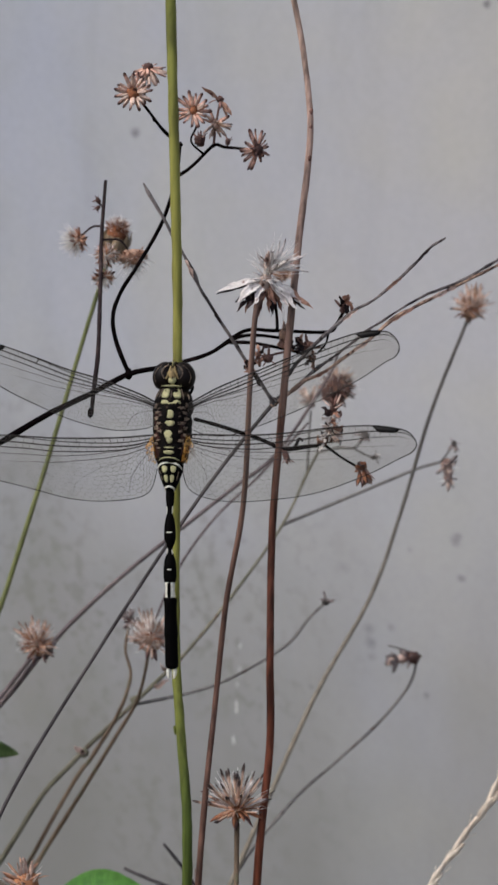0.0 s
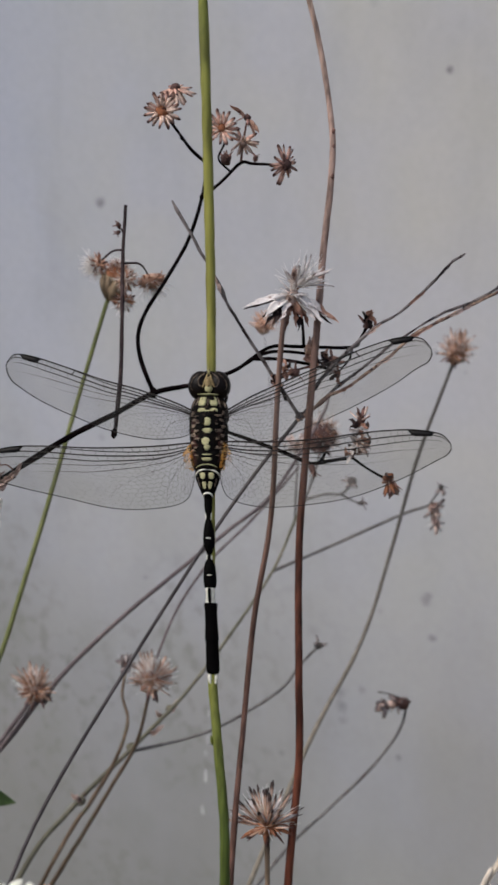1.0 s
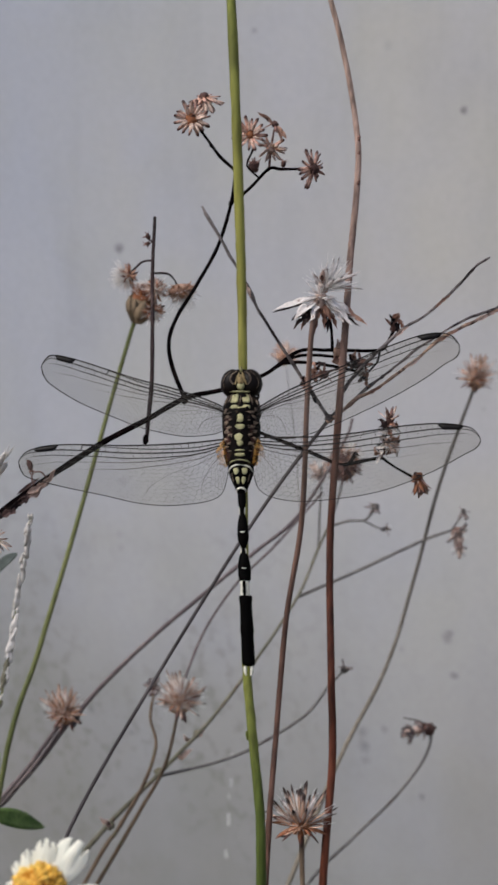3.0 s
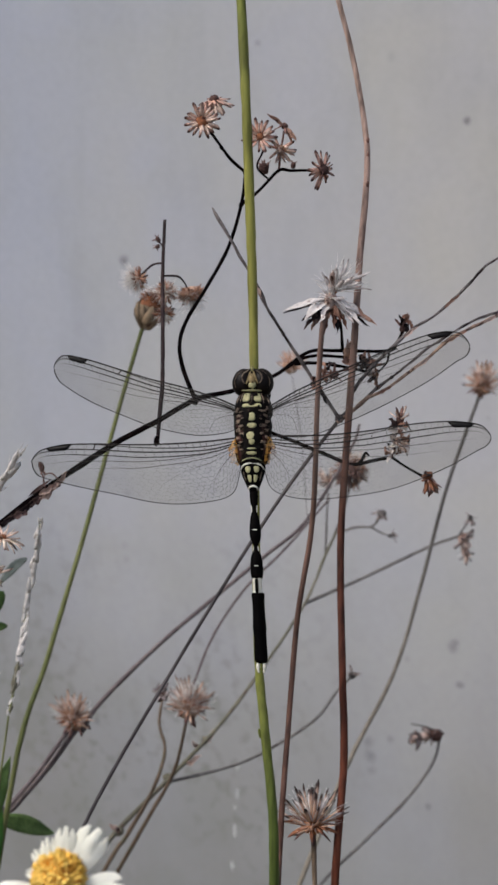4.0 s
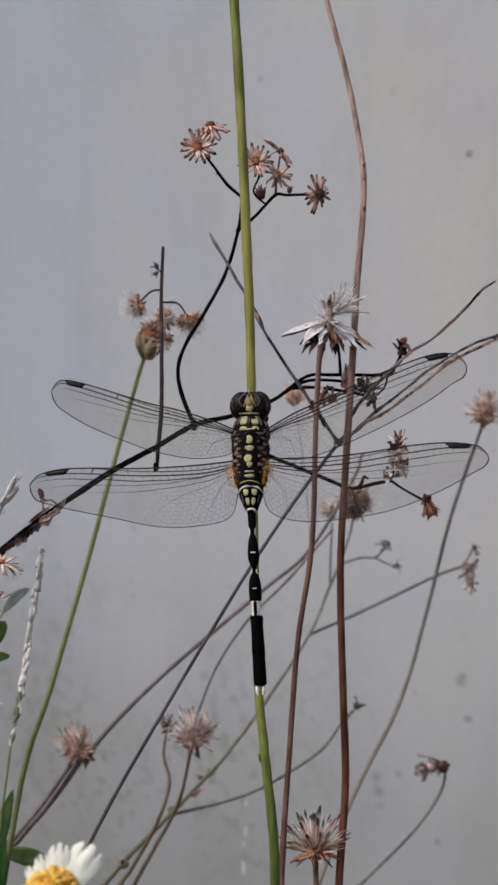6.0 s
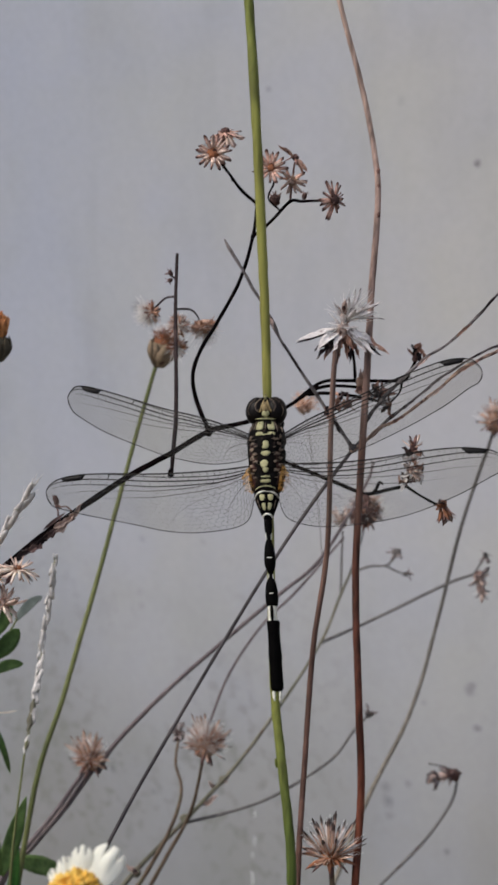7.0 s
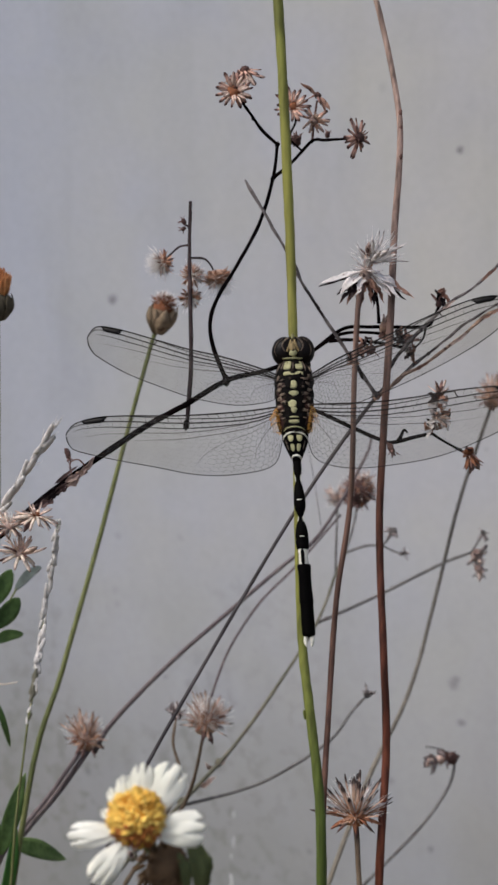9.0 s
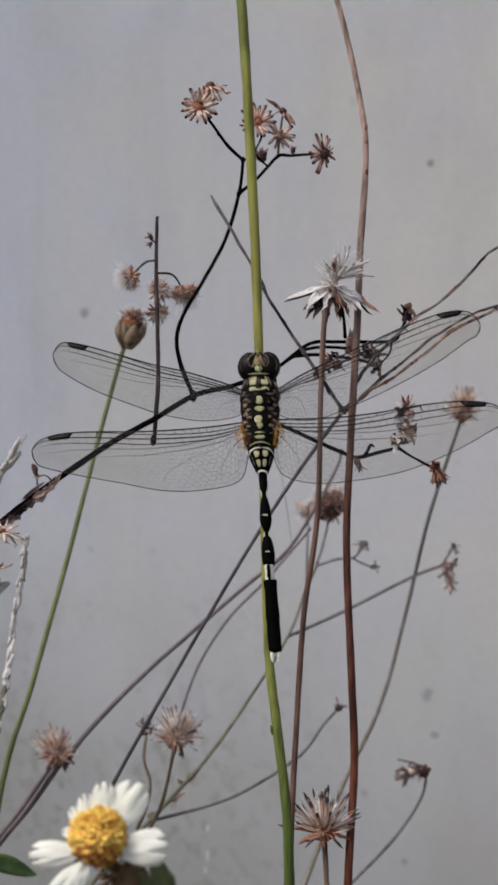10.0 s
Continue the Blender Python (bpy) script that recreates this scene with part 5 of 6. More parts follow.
def nodding_bud():
    plant = thing("nodding_bud_stalk", (-40, 128, GROUND), "thin grey curved stalk with a nodding withered bud", "dried flower")
    stalk(plant, "stem", [(-40, 128, GROUND - 4), (-18, 138, -210), (2, 148, -165), (16.2, 158, -147.3), (27.7, 165, -138.3), (38.1, 172, -130.7), (45.2, 176, -122.6), (47.2, 177, -117.0), (46.6, 177, -114.6)],
          (0.6, 0.55, 0.5, 0.45, 0.42, 0.4, 0.38, 0.36, 0.4), FAR_STALK, 8, 0.1, 90)
    dried_head(plant, (46.4, 177, -114.2), (-0.85, -0.4, 0.1), (1.9, 1.7, 1.7), DARK_CORE, [(BROWN_SCALE, 9, 2.8, 50, 25), (GREY_SCALE, 6, 2.6, 60, 25)], seed=91, lump=0.5)
    stalk(plant, "whisker", [(45.6, 176.6, -112.8), (43.0, 176, -111.6), (40.0, 176, -111.0)], (0.24, 0.2, 0.22), FAR_STALK, 5, 0.2, 93)
    dried_head(plant, (43.6, 176, -114.4), (-0.9, -0.4, -0.1), (1.2, 1.1, 1.6), HUSK, [(GREY_SCALE, 10, 3.2, 66, 20), (PALE_SCALE, 8, 3.0, 58, 24), (BROWN_SCALE, 5, 2.6, 50, 24)], seed=92, label="pale withered petals")


def bud_with_fluff():
    """The olive stalk with a closed brown bud, and its leaves at the foot."""
    plant = thing("bud_stalk", (-70, 72, GROUND), "olive green stalk with a closed brown flower bud", "flower bud")
    stalk(plant, "stem", [(-72, 80, GROUND - 4), (-61, 86, -170), (-51.2, 97, -96), (-43.7, 105, -70), (-36.4, 113, -45.6), (-29.9, 120, -22.2), (-24.9, 124.6, -5.0), (-23.7, 124.8, -1.8)],
          (0.7, 0.66, 0.6, 0.56, 0.52, 0.48, 0.46, 0.5), OLIVE_STEM, 9, 0.06, 95)
    bm = bmesh.new()
    ball(bm, (-22.9, 124.4, 0.7), (2.65, 2.55, 3.0), (0.22, 0, 0.95), 20, 14, 0.12, 5)
    bud = part("bud", bm, BUD, plant, "closed brown bud")
    m = frame_of((0.22, 0, 0.95), (-23.5, 124.4, -2.5)) @ Matrix.Scale(1.07, 4)
    rnd = random.Random(95)
    for i in range(9):
        # sepals that wrap the bud, wide below and drawn together at the tip
        a0, tall = 2 * math.pi * (i + rnd.uniform(-0.2, 0.2)) / 9, 5.4 + rnd.uniform(-0.5, 1.2)
        bm = bmesh.new()
        rows = []
        for k in range(9):
            q = k / 8
            r = 2.85 * (0.34 + 0.66 * math.sin(math.pi / 2 * min(1.0, q * 1.45))) * (1 - 0.10 * max(0.0, q - 0.7) / 0.3) + 0.12 * (i % 2)
            half = 0.66 * (1 - q ** 2.6) + 0.05
            rows.append([bm.verts.new(m @ Vector((r * f * math.cos(a0 + half * s), r * f * math.sin(a0 + half * s), tall * q)))
                         for s, f in ((-1, 1.0), (0, 1.07), (1, 1.0), (0, 0.95))])
        for a, c in zip(rows, rows[1:]):
            for k in range(4):
                bm.faces.new((a[k], a[(k + 1) % 4], c[(k + 1) % 4], c[k]))
        bm.faces.new(rows[0][::-1])
        bm.faces.new(rows[-1])
        bmesh.ops.recalc_face_normals(bm, faces=bm.faces[:])
        part("sepal", bm, BUD, bud)
    dried_head(plant, (-22.1, 124.6, 3.2), (0.22, -0.1, 0.95), (2.4, 2.3, 1.5), CORE, [(FAWN_SCALE, 34, 2.1, 70, 26), (RUST_SCALE, 40, 2.3, 60, 30), (FAWN_SCALE, 20, 1.8, 40, 24), (BROWN_SCALE, 12, 2.0, 50, 30)], 110, 2.6, 97, label="ragged rust-brown tip")
    leaf(plant, (-57, 112, -110.2), (-45.8, 128, -120.4), (0.25, -0.75, 0.6), 4.6, LEAF, 0.2, 0.03)
    leaf(plant, (-55.5, 86, -103), (-50.6, 92, -88), (0.5, -0.8, 0.1), 4.0, LEAF, 0.4, -0.05)
    leaf(plant, (-56, 86, -103), (-58, 84, -86), (0.2, -0.9, 0.2), 2.8, LEAF, 0.3, 0.08)
    leaf(plant, (-56.6, 92, -118), (-53.2, 95, -99.5), (0.5, -0.8, 0.1), 3.0, BRIGHT_LEAF, 0.3, 0.04, blunt=0.3)
    leaf(plant, (-57, 84, -112), (-51, 80, -121), (0.1, -0.6, 0.7), 5.0, LEAF, 0.2, 0.12)
    leaf(plant, (-57, 84, -108), (-62, 84, -98), (0.1, -0.8, 0.4), 3.4, BRIGHT_LEAF, 0.2, 0.12)


def white_grass():
    plant = thing("grass_spike", (-66, 50, GROUND), "grass spike with white silky spikelets", "grass")
    line = [(-66, 50, GROUND - 4), (-58, 58, -180), (-51, 64, -100), (-49.5, 66, -84.9), (-48.4, 68, -76.5), (-47.6, 70, -70.4), (-46.8, 74, -66), (-46, 78, -60.3), (-45.0, 82, -51.8), (-43.3, 81, -43.0), (-41.7, 79, -34.0)]
    stalk(plant, "stem", line, (0.45, 0.4, 0.32, 0.26, 0.22, 0.22, 0.2, 0.2, 0.18, 0.15, 0.1), OLIVE_STEM, 6, 0.1, 100)
    path = spline(line[5:], 7)
    rnd = random.Random(4)
    for i, c in enumerate(path):
        d = (path[min(i + 1, len(path) - 1)] - path[max(i - 1, 0)]).normalized()
        f = i / len(path)
        for k in range(2):
            side = Vector((rnd.uniform(-1, 1), rnd.uniform(-1, 1), 0)) * 0.35
            bm = bmesh.new()
            s = rnd.uniform(0.75, 1.15) * (1.0 if 0.15 < f < 0.92 else 0.6)
            ball(bm, c + side, (0.46 * s, 0.42 * s, 1.4 * s), d + Vector((rnd.uniform(-0.3, 0.3), rnd.uniform(-0.3, 0.3), 0)), 7, 5, 0.4, i + k)
            part("spikelet", bm, (MOSSY_STALK if f < 0.32 and (i + k) % 3 else SPIKE), plant)


def straw_grass(at_line, label, seed, size=1.0, silk=STRAW):
    plant = thing("straw_grass", at_line[0], label, "grass")
    stalk(plant, "stem", at_line, (0.34 * size, 0.3 * size, 0.24 * size, 0.12 * size), STRAW, 6, 0.1, seed)
    path = spline(at_line[1:], 5)
    rnd = random.Random(seed)
    for i, c in enumerate(path[:-1]):
        d = (path[i + 1] - c).normalized()
        bm = bmesh.new()
        s = size * rnd.uniform(0.8, 1.2)
        off = Vector((rnd.uniform(-1, 1), rnd.uniform(-1, 0.2), rnd.uniform(-1, 1))) * 0.3 * size
        ball(bm, c + off, (0.4 * s, 0.36 * s, 1.9 * s), d + off * 0.5, 7, 5, 0.35, i)
        part("spikelet", bm, silk, plant)
        for k in range(3):
            bm = bmesh.new()
            flare = Vector((rnd.uniform(-1, 1), rnd.uniform(-1, 0.4), rnd.uniform(-1, 1))) * 0.9
            tube(bm, [c, c + d * 1.6 * s + flare * 0.6, c + d * 2.8 * s + flare * 1.2], (0.07, 0.06, 0.02), 4, 2)
            part("awn", bm, silk, plant)


def left_dead_heads():
    plant = thing("dead_flower_spray", (-75, 8, GROUND), "spray of small dead flowers with pinkish star bracts", "dried flower")
    stalk(plant, "stem", [(-75, 8, GROUND - 4), (-72, 8, -160), (-62, 7, -60), (-52, 5.5, -30), (-45, 4.6, -22), (-39.2, 3.4, -18.4)], (0.8, 0.7, 0.5, 0.36, 0.28, 0.2), BROWN_STALK, 7, 0.2, 110)
    stalk(plant, "twig", [(-52, 5.5, -30), (-47, 4.8, -26.4), (-41.8, 4.2, -24.4)], (0.28, 0.2), BROWN_STALK, 6, 0.2, 111)
    stalk(plant, "twig", [(-47, 5, -24), (-44.6, 4.6, -21.2), (-43, 4.2, -19.8)], (0.24, 0.18), BROWN_STALK, 6, 0.2, 112)
    dried_head(plant, (-38.6, 3, -18.2), (0.2, -0.12, 0.97), (0.7, 0.7, 0.6), CORE, [(CREAM_SCALE, 13, 3.0, -4, 14), (PALE_FINE, 10, 2.2, 20, 20), (PALE_SCALE, 6, 3.0, -22, 12), (BROWN_SCALE, 3, 2.6, -34, 16)], seed=113)
    dried_head(plant, (-42.8, 4, -20.0), (0.05, -0.3, 0.95), (1.1, 1.1, 0.9), HUSK, [(CREAM_SCALE, 16, 2.2, 12, 25), (PALE_FINE, 12, 2.2, 30, 25), (BROWN_SCALE, 5, 2.0, 10, 30)], 30, 2.2, 114)
    dried_head(plant, (-41.3, 4, -24.2), (0.3, -0.2, 0.93), (0.9, 0.9, 0.9), HUSK, [(CREAM_SCALE, 15, 2.8, 2, 22), (PALE_FINE, 10, 2.4, 36, 26), (PALE_SCALE, 5, 3.2, 14, 24), (BROWN_SCALE, 4, 2.2, 20, 30)], seed=115)


def leafy_bud_stem():
    plant = thing("leafy_bud_stem", (-62, 88, GROUND), "green stem with small oval leaves and an orange bud", "flower bud")
    stalk(plant, "stem", [(-62, 88, GROUND - 4), (-61, 87, -170), (-59.3, 86, -99.6), (-57, 84, -72.5), (-55.2, 82, -53.2), (-53.7, 81, -34.7), (-52.9, 80, -16.5), (-52.4, 80, 4.8)],
          (0.85, 0.8, 0.75, 0.72, 0.7, 0.66, 0.6, 0.62), OLIVE_STEM, 9, 0.08, 120)
    bm = bmesh.new()
    ball(bm, (-52.2, 80, 7.4), (2.7, 2.6, 3.0), (0, 0, 1), 16, 12, 0.15, 7)
    bud = part("involucre", bm, SEPAL, plant, "dark olive cup of the bud")
    bm = bmesh.new()
    ball(bm, (-52.2, 80, 11.0), (2.35, 2.25, 2.5), (0, 0, 1), 16, 10, 0.2, 8)
    part("disc", bm, ORANGE, bud, "faded orange disc")
    rnd = random.Random(12)
    for i in range(110):
        a, q = i * 2.39996, math.sqrt((i + 0.5) / 110)
        tall = rnd.uniform(0.8, 1.15)
        at = Vector((-52.2 + 2.5 * q * math.cos(a), 80 + 2.35 * q * math.sin(a), 10.9 + 2.0 * (1 - q * q)))
        bm = bmesh.new()
        ball(bm, at, (0.30, 0.28, 1.9 * tall), (0.22 * q * math.cos(a) + rnd.uniform(-0.1, 0.1), 0.22 * q * math.sin(a), 1), 6, 5, 0.3, i)
        part("disc_floret", bm, ORANGE, bud)
    for i in range(9):
        # bracts of the cup, close against it
        a = 2 * math.pi * (i + rnd.uniform(-0.2, 0.2)) / 9
        root = Vector((-52.2 + 1.3 * math.cos(a), 80 + 1.3 * math.sin(a), 4.6))
        leaf(bud, root, (-52.2 + 2.75 * math.cos(a), 80 + 2.6 * math.sin(a), 9.6 + rnd.uniform(-0.5, 0.7)), (math.cos(a), math.sin(a), 0.1), 1.9, SEPAL, 0.1, 0.16, "bract", "", 0.6)
    for a, b, o, w in (((-51.6, 92, -50.2), (-47.2, 100, -47.2), (0.0, -0.75, 0.65), 2.4), ((-55.0, 83, -55.6), (-50.2, 86, -50.4), (0.4, -0.85, 0.3), 4.0), ((-55.6, 83, -58.6), (-49.6, 86, -57.6), (0.1, -0.65, 0.75), 2.9),
                       ((-55.2, 82, -51), (-51.4, 84, -44.2), (0.3, -0.8, 0.4), 3.8), ((-55.2, 82, -50), (-62, 82, -44), (-0.2, -0.9, 0.3), 5.0), ((-55.8, 83, -57), (-64, 82, -60), (-0.2, -0.8, 0.5), 5.0),
                       ((-56.6, 84, -68), (-52.4, 82, -79.5), (0.4, -0.8, 0.3), 1.5)):
        leaf(plant, a, b, o, w, GREY_LEAF if w == 2.4 else LEAF, 0.2, 0.1, blunt=0.8)
    stalk(plant, "leaf_stalk", [(-55.2, 82.4, -54.6), (-53.0, 88, -52.4), (-51.5, 92.2, -50.1)], (0.26, 0.2), OLIVE_STEM, 6, 0.1, 122)
    stalk(plant, "whisker", [(-56, 82, -66.6), (-53, 81, -66.4), (-50.6, 80.6, -65.9)], (0.14, 0.1), STRAW, 5, 0.2, 121)


def daisy():
    """The fresh white and yellow flower that comes in at the bottom."""
    centre = Vector((-20.1, -94.6, -30.4))
    axis = Vector((0.02, -0.90, 0.42)).normalized()
    plant = thing("daisy", (-26, -84, GROUND), "fresh daisy with toothed white petals and yellow centre", "flower")
    foot = centre - axis * 4.2
    stalk(plant, "stem", [(-26, -84, GROUND - 4), (-25, -83, -200), (-21, -83, -90), (-18.4, -82.6, -52), (-18.2, -84.2, -40), tuple(foot + Vector((0.6, 0.9, -2.2))), tuple(foot)], (1.0, 0.95, 0.85, 0.75, 0.7, 0.8), OLIVE_STEM, 9, 0.08, 130)
    bm = bmesh.new()
    ball(bm, centre - axis * 2.6, (2.5, 2.5, 2.5), axis, 14, 10, 0.08, 3)
    cup = part("involucre", bm, SEPAL, plant, "green-brown cup under the petals")
    m = frame_of(axis, centre - axis * 3.4)
    for i in range(9):
        piece("bract", BROWN_SCALE, m @ Matrix.Rotation(2 * math.pi * i / 9, 4, "Z") @ Matrix.Translation((1.6, 0, -0.4)) @ Matrix.Rotation(radians(-76), 4, "Y") @ Matrix.Scale(2.3, 4), cup)
    # domed centre of many small florets
    m = frame_of(axis, centre)
    up = (m.to_3x3().inverted() @ Vector((0, 0, 1)))
    bm = bmesh.new()
    ball(bm, centre - axis * 0.9, (2.35, 2.35, 2.8), axis, 18, 12, 0.05, 1)
    disc = part("flower_centre", bm, OCHRE, plant, "yellow dome of tiny florets, rusty below")
    rnd = random.Random(9)
    for i in range(230):
        q = math.sqrt((i + 0.5) / 230)
        a = i * 2.39996
        th = q * 1.95
        d = Vector((math.sin(th) * math.cos(a), math.sin(th) * math.sin(a), math.cos(th)))
        at = m @ Vector((d.x * 2.4, d.y * 2.4, d.z * 2.3 - 0.5))
        n = (m.to_3x3() @ d).normalized()
        rusty = d.y * up.y + d.x * up.x < -0.5 * rnd.uniform(0.75, 1.25) * abs(up.y)
        bm = bmesh.new()
        s = rnd.uniform(0.7, 1.3)
        ball(bm, at, (0.38 * s, 0.26 * s, 0.7 * s), n + Vector((rnd.uniform(-0.25, 0.25), rnd.uniform(-0.2, 0.2), rnd.uniform(-0.25, 0.25))), 6, 4, 0.2, i)
        part("disc_floret", bm, RUST if rusty and rnd.random() < 0.8 else YELLOW, disc)
    # petals: direction in the flower's plane, length, width, droop
    right = Vector((1, 0, 0))
    high = (right.cross(axis) * -1).normalized()
    if high.z < 0:
        high = -high
    for angle, length, width, droop in ((57, 6.2, 3.7, 0.0), (84, 5.2, 2.3, -0.1), (104, 4.2, 1.8, 0.0), (122, 3.5, 1.5, 0.0), (149, 2.6, 1.1, 0.2), (183, 5.3, 2.7, 0.1), (228, 5.0, 3.0, 0.5), (2, 5.4, 3.7, 0.12)):
        d = (right * math.cos(radians(angle)) + high * math.sin(radians(angle))).normalized()
        side = axis.cross(d)
        turn = random.Random(int(angle))
        notch = [-0.36 + turn.uniform(-0.08, 0.08), 0.33 + turn.uniform(-0.08, 0.08)]
        bm = bmesh.new()
        n, w = 14, 25
        tops, lows = [], []
        for i in range(n + 1):
            q = i / n
            half = width * 0.5 * (0.32 + 0.68 * math.sin(min(1, q * 1.2) * math.pi / 2))
            for j in range(w):
                s = -1 + 2 * j / (w - 1)
                cut = sum(0.22 * math.exp(-((s - c) / 0.10) ** 2) for c in notch)
                reach = length * (1 - cut - 0.20 * abs(s) ** 3)
                c = centre - axis * 0.6 - high * 1.35 + right * (1.3 if angle == 226 else 0.0) + d * (1.6 + q * reach) + side * (s * half)
                c += axis * (0.4 * math.sin(q * 2.6) - droop * q * q * 2.2 - 0.22 * s * s * half + 0.022 * math.cos(s * 10 + angle) * q + 0.25 * noise.noise(Vector((s * 1.5, q * 2, angle))))
                tops.append(bm.verts.new(c + axis * 0.05))
                lows.append(bm.verts.new(c - axis * 0.05))
        for i in range(n):
            for j in range(w - 1):
                a, b2, c2, d2 = i * w + j, i * w + j + 1, (i + 1) * w + j + 1, (i + 1) * w + j
                bm.faces.new((tops[a], tops[b2], tops[c2], tops[d2]))
                bm.faces.new((lows[d2], lows[c2], lows[b2], lows[a]))
        for i in range(n):
            for j in (0, w - 1):
                a, b2 = i * w + j, (i + 1) * w + j
                bm.faces.new((tops[a], tops[b2], lows[b2], lows[a]))
        for j in range(w - 1):
            for i in (0, n):
                a, b2 = i * w + j, i * w + j + 1
                bm.faces.new((tops[a], tops[b2], lows[b2], lows[a]))
        bmesh.ops.recalc_face_normals(bm, faces=bm.faces[:])
        part("petal", bm, PETAL, plant)
    # a withered bud that hangs under the flower, shaggy and brown, with green sepals on one side
    bm = bmesh.new()
    ball(bm, (-17.2, -90.2, -37.4), (2.7, 2.2, 2.4), (0.05, 0, 1), 18, 12, 0.2, 8)
    bud = part("closed_bud", bm, WITHER, plant, "withered brown bud under the flower")
    rnd = random.Random(88)
    for i in range(70):
        d = Vector((rnd.uniform(-1, 1), rnd.uniform(-1, 0.3), rnd.uniform(-1, 0.9))).normalized()
        at = Vector((-17.2 + d.x * 2.3, -90.2 + d.y * 1.8, -37.4 + d.z * 2.0))
        piece("bract", WITHER_SCALE, frame_of((d.x, d.y, d.z - 0.5), at, rnd.uniform(0, 6.28)) @ Matrix.Rotation(radians(-90), 4, "Y") @ Matrix.Scale(rnd.uniform(0.9, 1.5), 4), bud)
    for a, b, w in (((-15.0, -90.6, -34.6), (-14.2, -91.0, -40.4), 2.0), ((-14.2, -90.0, -34.8), (-13.6, -90.0, -40.0), 1.8), ((-16.0, -91.6, -35.4), (-15.4, -92.2, -39.4), 1.4)):
        leaf(bud, a, b, (0.5, -0.8, 0.2), w, SEPAL_GREEN, 0.5, 0.18, "sepal", "green sepal on the bud", 0.5, 0.3)
    stalk(plant, "side_stalk", [(-21.5, -85, -80), (-19, -87, -56), (-17.4, -89.4, -39)], (0.7, 0.65, 0.6), OLIVE_STEM, 8, 0.1, 131)


def low_clutter():
    """Twigs, a leaf and a bud low among the stalks."""
    plant = thing("broken_twigs", (-4, 130, -164), "short broken dark twigs caught between the stalks", "twig")
    stalk(plant, "twig", [(-21.8, 130, -150.4), (-15, 130, -153.4), (-4, 130, -158)], (0.36, 0.46, 0.5), GREY_STALK, 6, 0.3, 140)
    stalk(plant, "twig", [(-12.4, 130, -143.5), (-9, 130, -148), (-5.2, 130, -154)], (0.32, 0.42, 0.44), GREY_STALK, 6, 0.3, 141)
    stalk(plant, "twig", [(-4.4, 130, -150), (-4, 130, -170)], (0.6, 0.6), BROWN_STALK, 6, 0.3, 144)
    leafy = thing("broad_leaf", (-34, 120, GROUND), "broad bright green leaf low among the stalks", "leaf")
    stalk(leafy, "leaf_stalk", [(-34, 120, GROUND - 4), (-36, 122, -230), (-40, 126, -164)], (0.9, 0.8, 0.6), GREEN_STEM, 8, 0.1, 145)
    leaf(leafy, (-43, 126, -166), (-8, 128, -163), (0.0, -0.5, 0.85), 26, BRIGHT_LEAF, 0.1, 0.1)
    bud = thing("orange_bud", (-30, 20, GROUND), "withered orange flower bud on a dry stalk", "flower bud")
    stalk(bud, "stem", [(-30, 20, GROUND - 4), (-28, 20, -180), (-26.4, 20, -91)], (0.6, 0.55, 0.5), BROWN_STALK, 8, 0.1, 146)
    dried_head(bud, (-26.2, 20, -89.6), (0, -0.3, 0.95), (2.4, 2.2, 2.2), BUFF, [(FAWN_SCALE, 14, 3.2, 50, 20), (PALE_SCALE, 10, 3.6, 55, 25), (RUST_SCALE, 4, 3.0, 40, 20)], 12, 4.0, 147)


# ---------------------------------------------------------------- dragonfly
BODY_POSE = pose(0, 0, 0, -22, 0, 0) @ pose(0, 0, 0, 0, 0, -4.5)
THORAX = ((6.2, 0.9, 0.9), (5.7, 1.9, 1.7), (4.4, 2.65, 2.3), (2.6, 2.9, 2.65), (0.4, 2.85, 2.75), (-1.8, 2.8, 2.65), (-3.6, 2.65, 2.4), (-5.0, 2.25, 2.0), (-5.5, 1.95, 1.8))
BASE = ((-5.35, 1.75, 1.6), (-5.7, 1.95, 1.75), (-6.8, 1.8, 1.65), (-8.2, 1.3, 1.25), (-9.3, 0.82, 0.9), (-9.75, 0.6, 0.7))
TAIL_TWO = ((-9.7, 0.62, 0.7), (-11.0, 0.62, 0.66), (-12.7, 0.42, 0.5), (-13.8, 0.66, 0.68), (-15.2, 0.84, 0.84), (-16.7, 0.84, 0.84), (-18.0, 0.38, 0.46))
TAIL_THREE = ((-17.95, 0.38, 0.46), (-18.7, 0.46, 0.52), (-19.7, 0.8, 0.8), (-21.0, 0.96, 0.9), (-22.4, 0.95, 0.9), (-23.0, 0.8, 0.8))
PALE_RING = ((-22.95, 0.74, 0.74), (-24.0, 0.66, 0.7), (-25.3, 0.76, 0.76))
CLUB = ((-25.2, 0.93, 0.9), (-25.6, 1.0, 0.95), (-26.6, 0.92, 0.95), (-28.6, 0.94, 0.95), (-30.2, 1.02, 1.0), (-30.6, 1.03, 1.0), (-31.1, 0.95, 0.95), (-33.0, 0.98, 0.95), (-34.8, 0.98, 0.9), (-35.3, 0.9, 0.85), (-35.6, 0.6, 0.6))


def middle(z):
    """The body's middle line at a height along it."""
    lean = 0.0 if z > -5 else -0.045 * (z + 5)
    deep = 2.7 if z > -3 else float(np.interp(z, (-36, -24, -14, -9, -3), (2.0, 0.9, 1.1, 1.6, 2.6)))
    return Vector((lean, deep, z))


